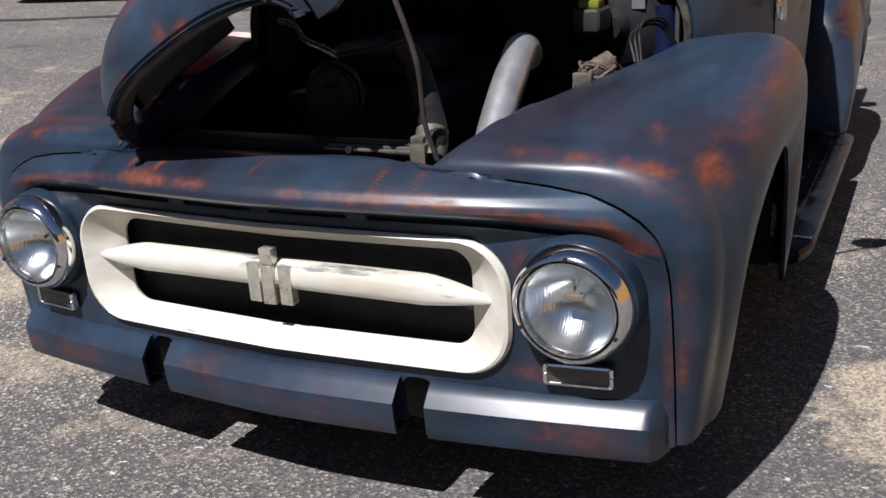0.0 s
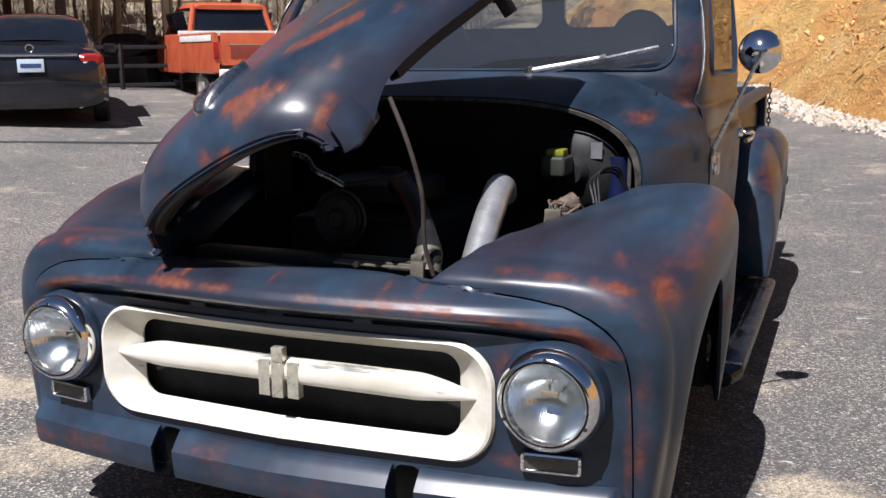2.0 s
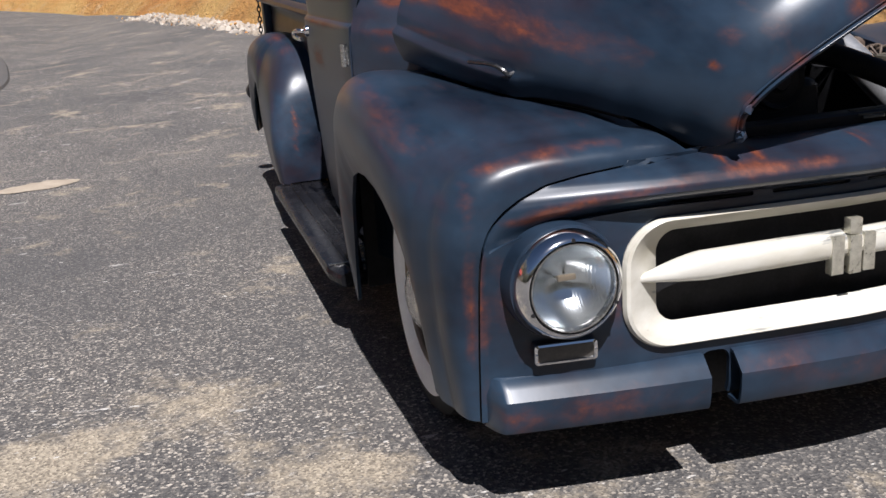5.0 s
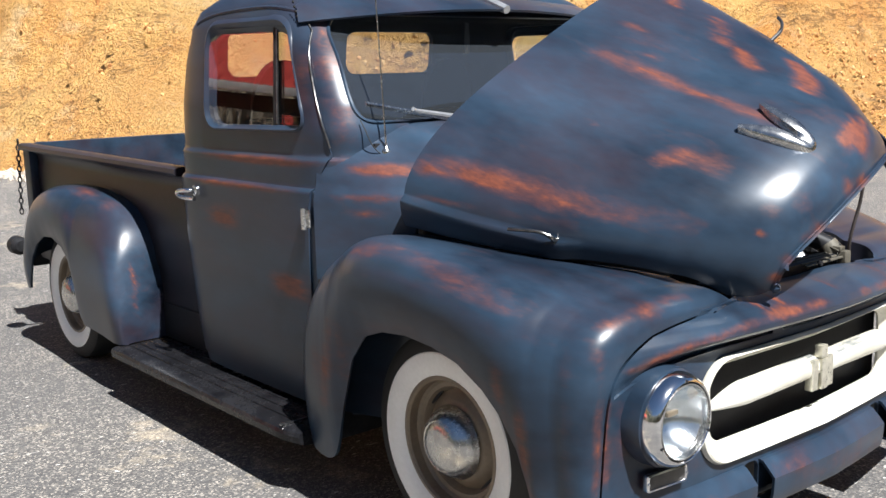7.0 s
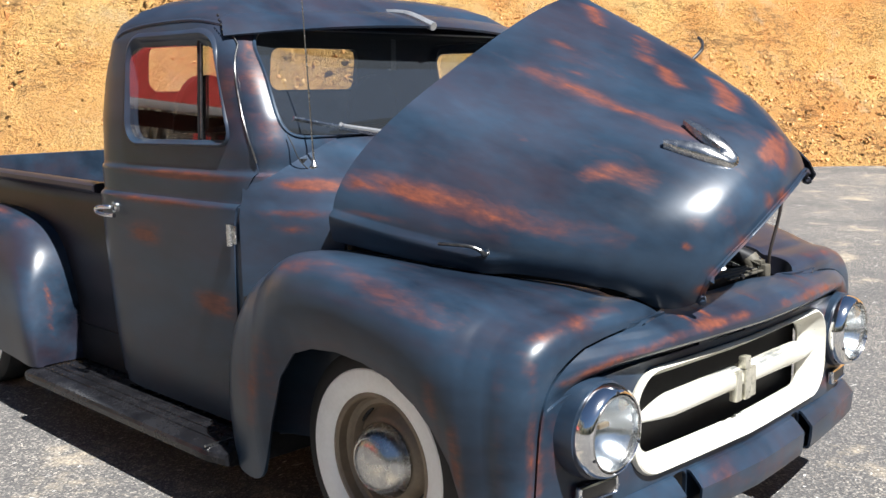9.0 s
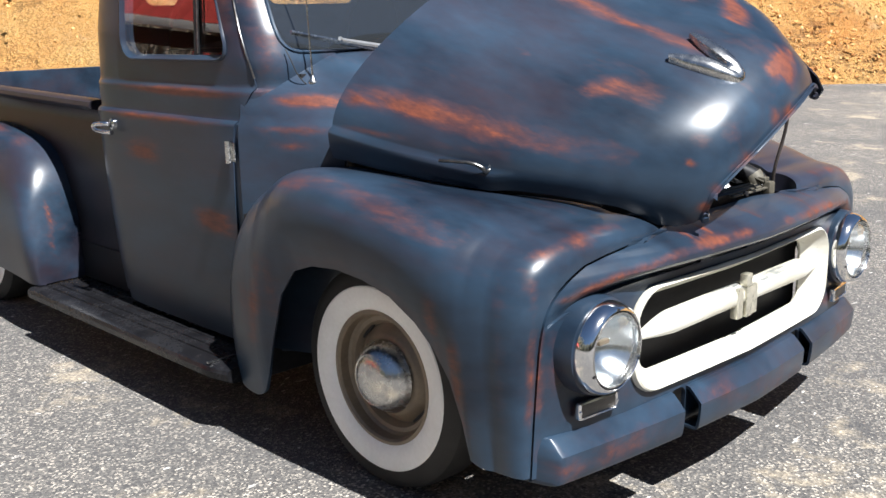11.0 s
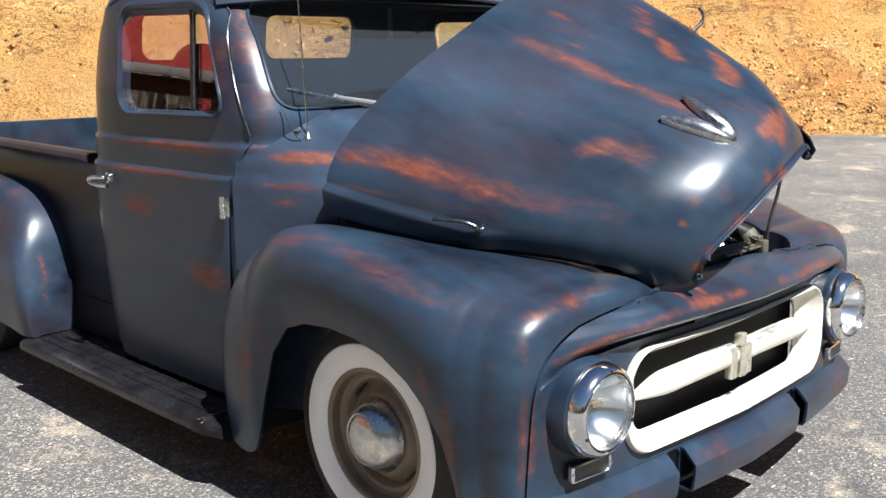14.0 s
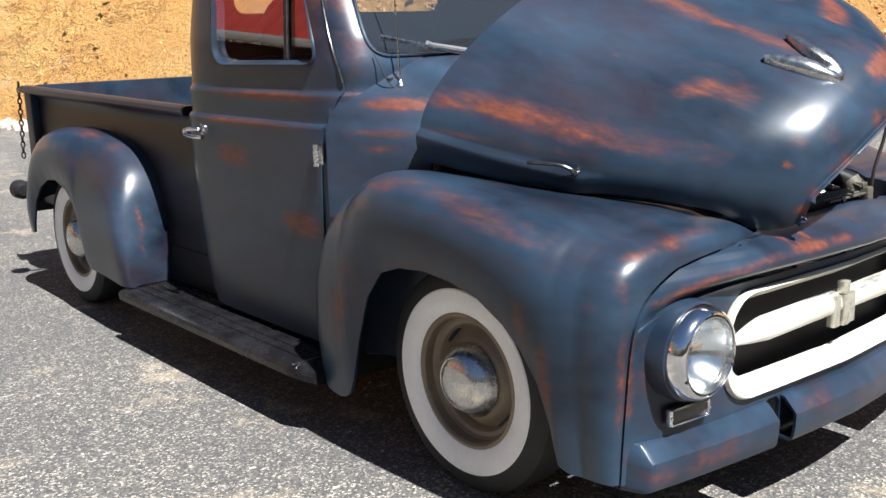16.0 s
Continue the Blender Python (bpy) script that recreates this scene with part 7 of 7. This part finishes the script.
SPILL = plain("dried_white_spill", (0.50, 0.36, 0.30), (0.74, 0.66, 0.60), 0.7, 0, 2.5)
TAN = plain("dried_clay_stain", (0.34, 0.28, 0.21), (0.46, 0.39, 0.30), 0.85, 0, 9)
make_patch("ground_seam", [(-10.2, 4.5), (-9.0, 5.55), (-7.75, 6.68), (-6.6, 7.85), (-5.4, 9.1), (-5.36, 9.06), (-6.56, 7.81), (-7.71, 6.64), (-8.96, 5.51), (-10.16, 4.46)], plain("tar_seam", (0.018, 0.018, 0.019), (0.04, 0.04, 0.041), 0.7), "dark tar seam across the asphalt", 3)
make_patch("ground_spill", [(-5.9, 6.75), (-5.4, 6.7), (-5.0, 6.85), (-4.6, 7.05), (-4.35, 7.45), (-4.7, 7.35), (-5.1, 7.1), (-5.6, 7.0)], SPILL, "dried white and pink paint spill on asphalt", 1)
make_patch("ground_stain", [(-2.50, 4.74), (-2.30, 4.68), (-2.05, 4.76), (-1.98, 4.90), (-2.18, 4.97), (-2.42, 4.86)], TAN, "pale dried clay patch on asphalt", 2)


# ---- woods and hills ----
def bark_material():
    n = Nodes("grey_bark", 0.9)
    f = n.island()
    return n.done(n.ramp(f, (0.0, (0.12, 0.09, 0.065)), (0.5, (0.30, 0.245, 0.185)), (1.0, (0.56, 0.49, 0.40))))


def bud_material():
    n = Nodes("spring_leaves", 0.7)
    f = n.island()
    return n.done(n.ramp(f, (0.0, (0.20, 0.18, 0.075)), (0.5, (0.36, 0.34, 0.15)), (1.0, (0.60, 0.57, 0.36))))


BARK, BUDS = bark_material(), bud_material()
LITTER = plain("leaf_litter", (0.13, 0.10, 0.065), (0.34, 0.27, 0.18), 0.95, 0, 1.6, 0.1, 0.8)


def make_tree(rng, at, height, leafy, name="tree"):
    """A slim spring tree: tapered trunk, limbs in three orders, sparse small leaves."""
    tree = tagged(holder(name, pose(*at)), "slim bare-limbed tree with sparse spring buds" if leafy < 0.5 else "slim tree in pale green spring leaf", "tree", "trees at the wood's edge")
    bm = bmesh.new()
    leaves, faces = [], []
    def grow(p, d, length, r, order):
        pts, rad = [p], [r]
        q, dd = p.copy(), d.copy()
        seg = 5 if order == 0 else 3
        for k in range(seg):
            dd = (dd + Vector((rng.uniform(-1, 1), rng.uniform(-1, 1), rng.uniform(-0.2, 0.5))) * (0.07 if order == 0 else 0.2)).normalized()
            q = q + dd * (length / seg)
            pts.append(q.copy())
            rad.append(r * (1 - 0.8 * (k + 1) / seg))
        tube(pts, rad, 6 if order == 0 else 3, bm=bm)
        if order < 2:
            for k in range((12, 6)[order]):
                t = rng.uniform(0.3 if order == 0 else 0.25, 0.98)
                i = min(int(t * seg), seg - 1)
                base = pts[i].lerp(pts[i + 1], t * seg - i)
                a = rng.uniform(0, 6.28)
                w = (Vector((math.cos(a), math.sin(a), 0)) * rng.uniform(0.5, 1.0) + dd * rng.uniform(0.5, 1.0)).normalized()
                grow(base, w, length * rng.uniform(0.28, 0.45), r * 0.4 * (1.1 - 0.6 * t), order + 1)
        else:
            for k in range(int(24 * leafy)):
                c = pts[rng.randrange(1, len(pts))] + Vector([rng.uniform(-0.3, 0.3) for _ in range(3)])
                s = rng.uniform(0.04, 0.10)
                n = len(leaves)
                for _ in range(3):
                    leaves.append(c + Vector([rng.uniform(-s, s) for _ in range(3)]))
                faces.append((n, n + 1, n + 2))
    grow(Vector((0, 0, -0.1)), Vector((0, 0, 1)), height, height * 0.009, 0)
    part("trunk", bm, BARK, tree, smooth=60)
    if faces:
        me = bpy.data.meshes.new("crown")
        me.from_pydata([v[:] for v in leaves], [], faces)
        me.materials.append(BUDS)
        ob = new("crown", me)
        ob.parent = tree
    return tree


def hill_z(x, y):
    """Wooded slope behind the pavilion."""
    d = max(0.0, (-x * 0.62 + y * 0.78) - 24.0)
    return 0.5 + 0.20 * d + 0.6 * noise.noise(Vector((x * 0.08, y * 0.08, 0))) * min(1.0, d / 6)


def make_woods():
    rng = random.Random(12)
    rows = []
    for i in range(41):
        row = []
        for k in range(26):
            d = 22.5 + 2.6 * k
            u = -70 + (70 + min(6 + 0.75 * (d - 22.5), (37 - 0.284 * d) / 1.244)) * i / 40
            x, y = -0.62 * d + 0.78 * u, 0.78 * d + 0.62 * u
            row.append((x, y, hill_z(x, y) - (1.2 if k == 0 else 0)))
        rows.append(row)
    bm = sheet(rows)
    bmesh.ops.recalc_face_normals(bm, faces=bm.faces)
    ob = part("ground_woods", bm, LITTER)
    if ob.data.polygons[300].normal.z < 0:
        ob.data.flip_normals()
    tagged(ob, "leaf-strewn wooded slope", "hillside", kind="structure")
    protos = [make_tree(rng, (-30 + 4 * k, 34 + 2 * k, hill_z(-30 + 4 * k, 34 + 2 * k)), rng.uniform(10, 15), (0.4, 1.3, 0.6, 1.8, 0.9)[k]) for k in range(5)]
    made = 0
    while made < 240:
        d, u = 24.5 + 42 * rng.random() ** 1.5, rng.uniform(-34, 40)
        x, y = -0.62 * d + 0.78 * u, 0.78 * d + 0.62 * u
        if x > -11 or 0.8 * x + y > 37:
            continue
        p = rng.choice(protos)
        s = rng.uniform(0.7, 1.15)
        t = copy_thing(p, pose(x, y, hill_z(x, y), rng.uniform(-3, 3), rng.uniform(-3, 3), rng.uniform(0, 360)))
        t.scale = (s, s, s)
        made += 1
    # undergrowth of thin stems
    bm = bmesh.new()
    v, f = [], []
    for k in range(7000):
        d, u = 23.5 + 24 * rng.random() ** 1.4, rng.uniform(-30, 26)
        x, y = -0.62 * d + 0.78 * u, 0.78 * d + 0.62 * u
        if x > -11 or 0.8 * x + y > 37:
            continue
        z = hill_z(x, y)
        h, w = 0.4 + 2.6 * rng.random() ** 2, rng.uniform(0.006, 0.016)
        dx, dy = rng.uniform(-1, 1) * h, rng.uniform(-1, 1) * h
        n = len(v)
        v += [(x - w, y - w, z - 0.1), (x + w, y + w, z - 0.1), (x + dx, y + dy, z + h)]
        f.append((n, n + 1, n + 2))
    bm.free()
    me = bpy.data.meshes.new("undergrowth")
    me.from_pydata(v, [], f)
    me.materials.append(BARK)
    tagged(new("undergrowth", me), "thin dry brush under the trees", "brush", kind="stuff")


make_woods()


def make_far_hills():
    rows = []
    for k in range(97):
        a = 2 * math.pi * k / 96
        c, s = math.cos(a), math.sin(a)
        h = 42 + 9 * noise.noise(Vector((c * 2.2, s * 2.2, 3.0))) + 3 * noise.noise(Vector((c * 14, s * 14, 5.0)))
        rows.append([(c * r, s * r, z) for r, z in ((150, -2), (165, h * 0.35), (190, h * 0.75), (230, h), (320, h * 1.1))])
    bm = sheet(rows)
    bmesh.ops.remove_doubles(bm, verts=bm.verts, dist=0.01)
    bmesh.ops.recalc_face_normals(bm, faces=bm.faces)
    tagged(part("backdrop_hills", bm, plain("far_spring_woods", (0.10, 0.085, 0.05), (0.17, 0.16, 0.08), 0.95, 0, 0.05, 0.05), smooth=60), "far wooded hills in early spring", "hills", kind="structure")


make_far_hills()


def make_unseen_woods():
    """Unseen wooded slope behind the camera, added to darken the truck's reflections."""
    rows = []
    for k in range(81):
        a = radians(172 + 150 * k / 80)
        c, q = math.cos(a), math.sin(a)
        row = []
        for r, z in ((27, -1.5), (28, 1.5), (30, 5), (34, 9), (40, 13), (52, 16), (75, 19)):
            wob = 1 + 0.10 * noise.noise(Vector((c * 9, q * 9, z * 0.4))) + 0.06 * noise.noise(Vector((c * 31, q * 31, z)))
            row.append((c * r * wob, q * r * wob, z * (1 + 0.25 * noise.noise(Vector((c * 14, q * 14, 2))))))
        rows.append(row)
    bm = sheet(rows)
    bmesh.ops.recalc_face_normals(bm, faces=bm.faces)
    ob = part("backdrop_woods", bm, plain("near_spring_woods", (0.030, 0.032, 0.016), (0.085, 0.080, 0.045), 0.95, 0, 0.6, 0.05, 0.6), smooth=60)
    tagged(ob, "unseen dark wooded slope added to darken reflections", "woods", kind="structure")


make_unseen_woods()
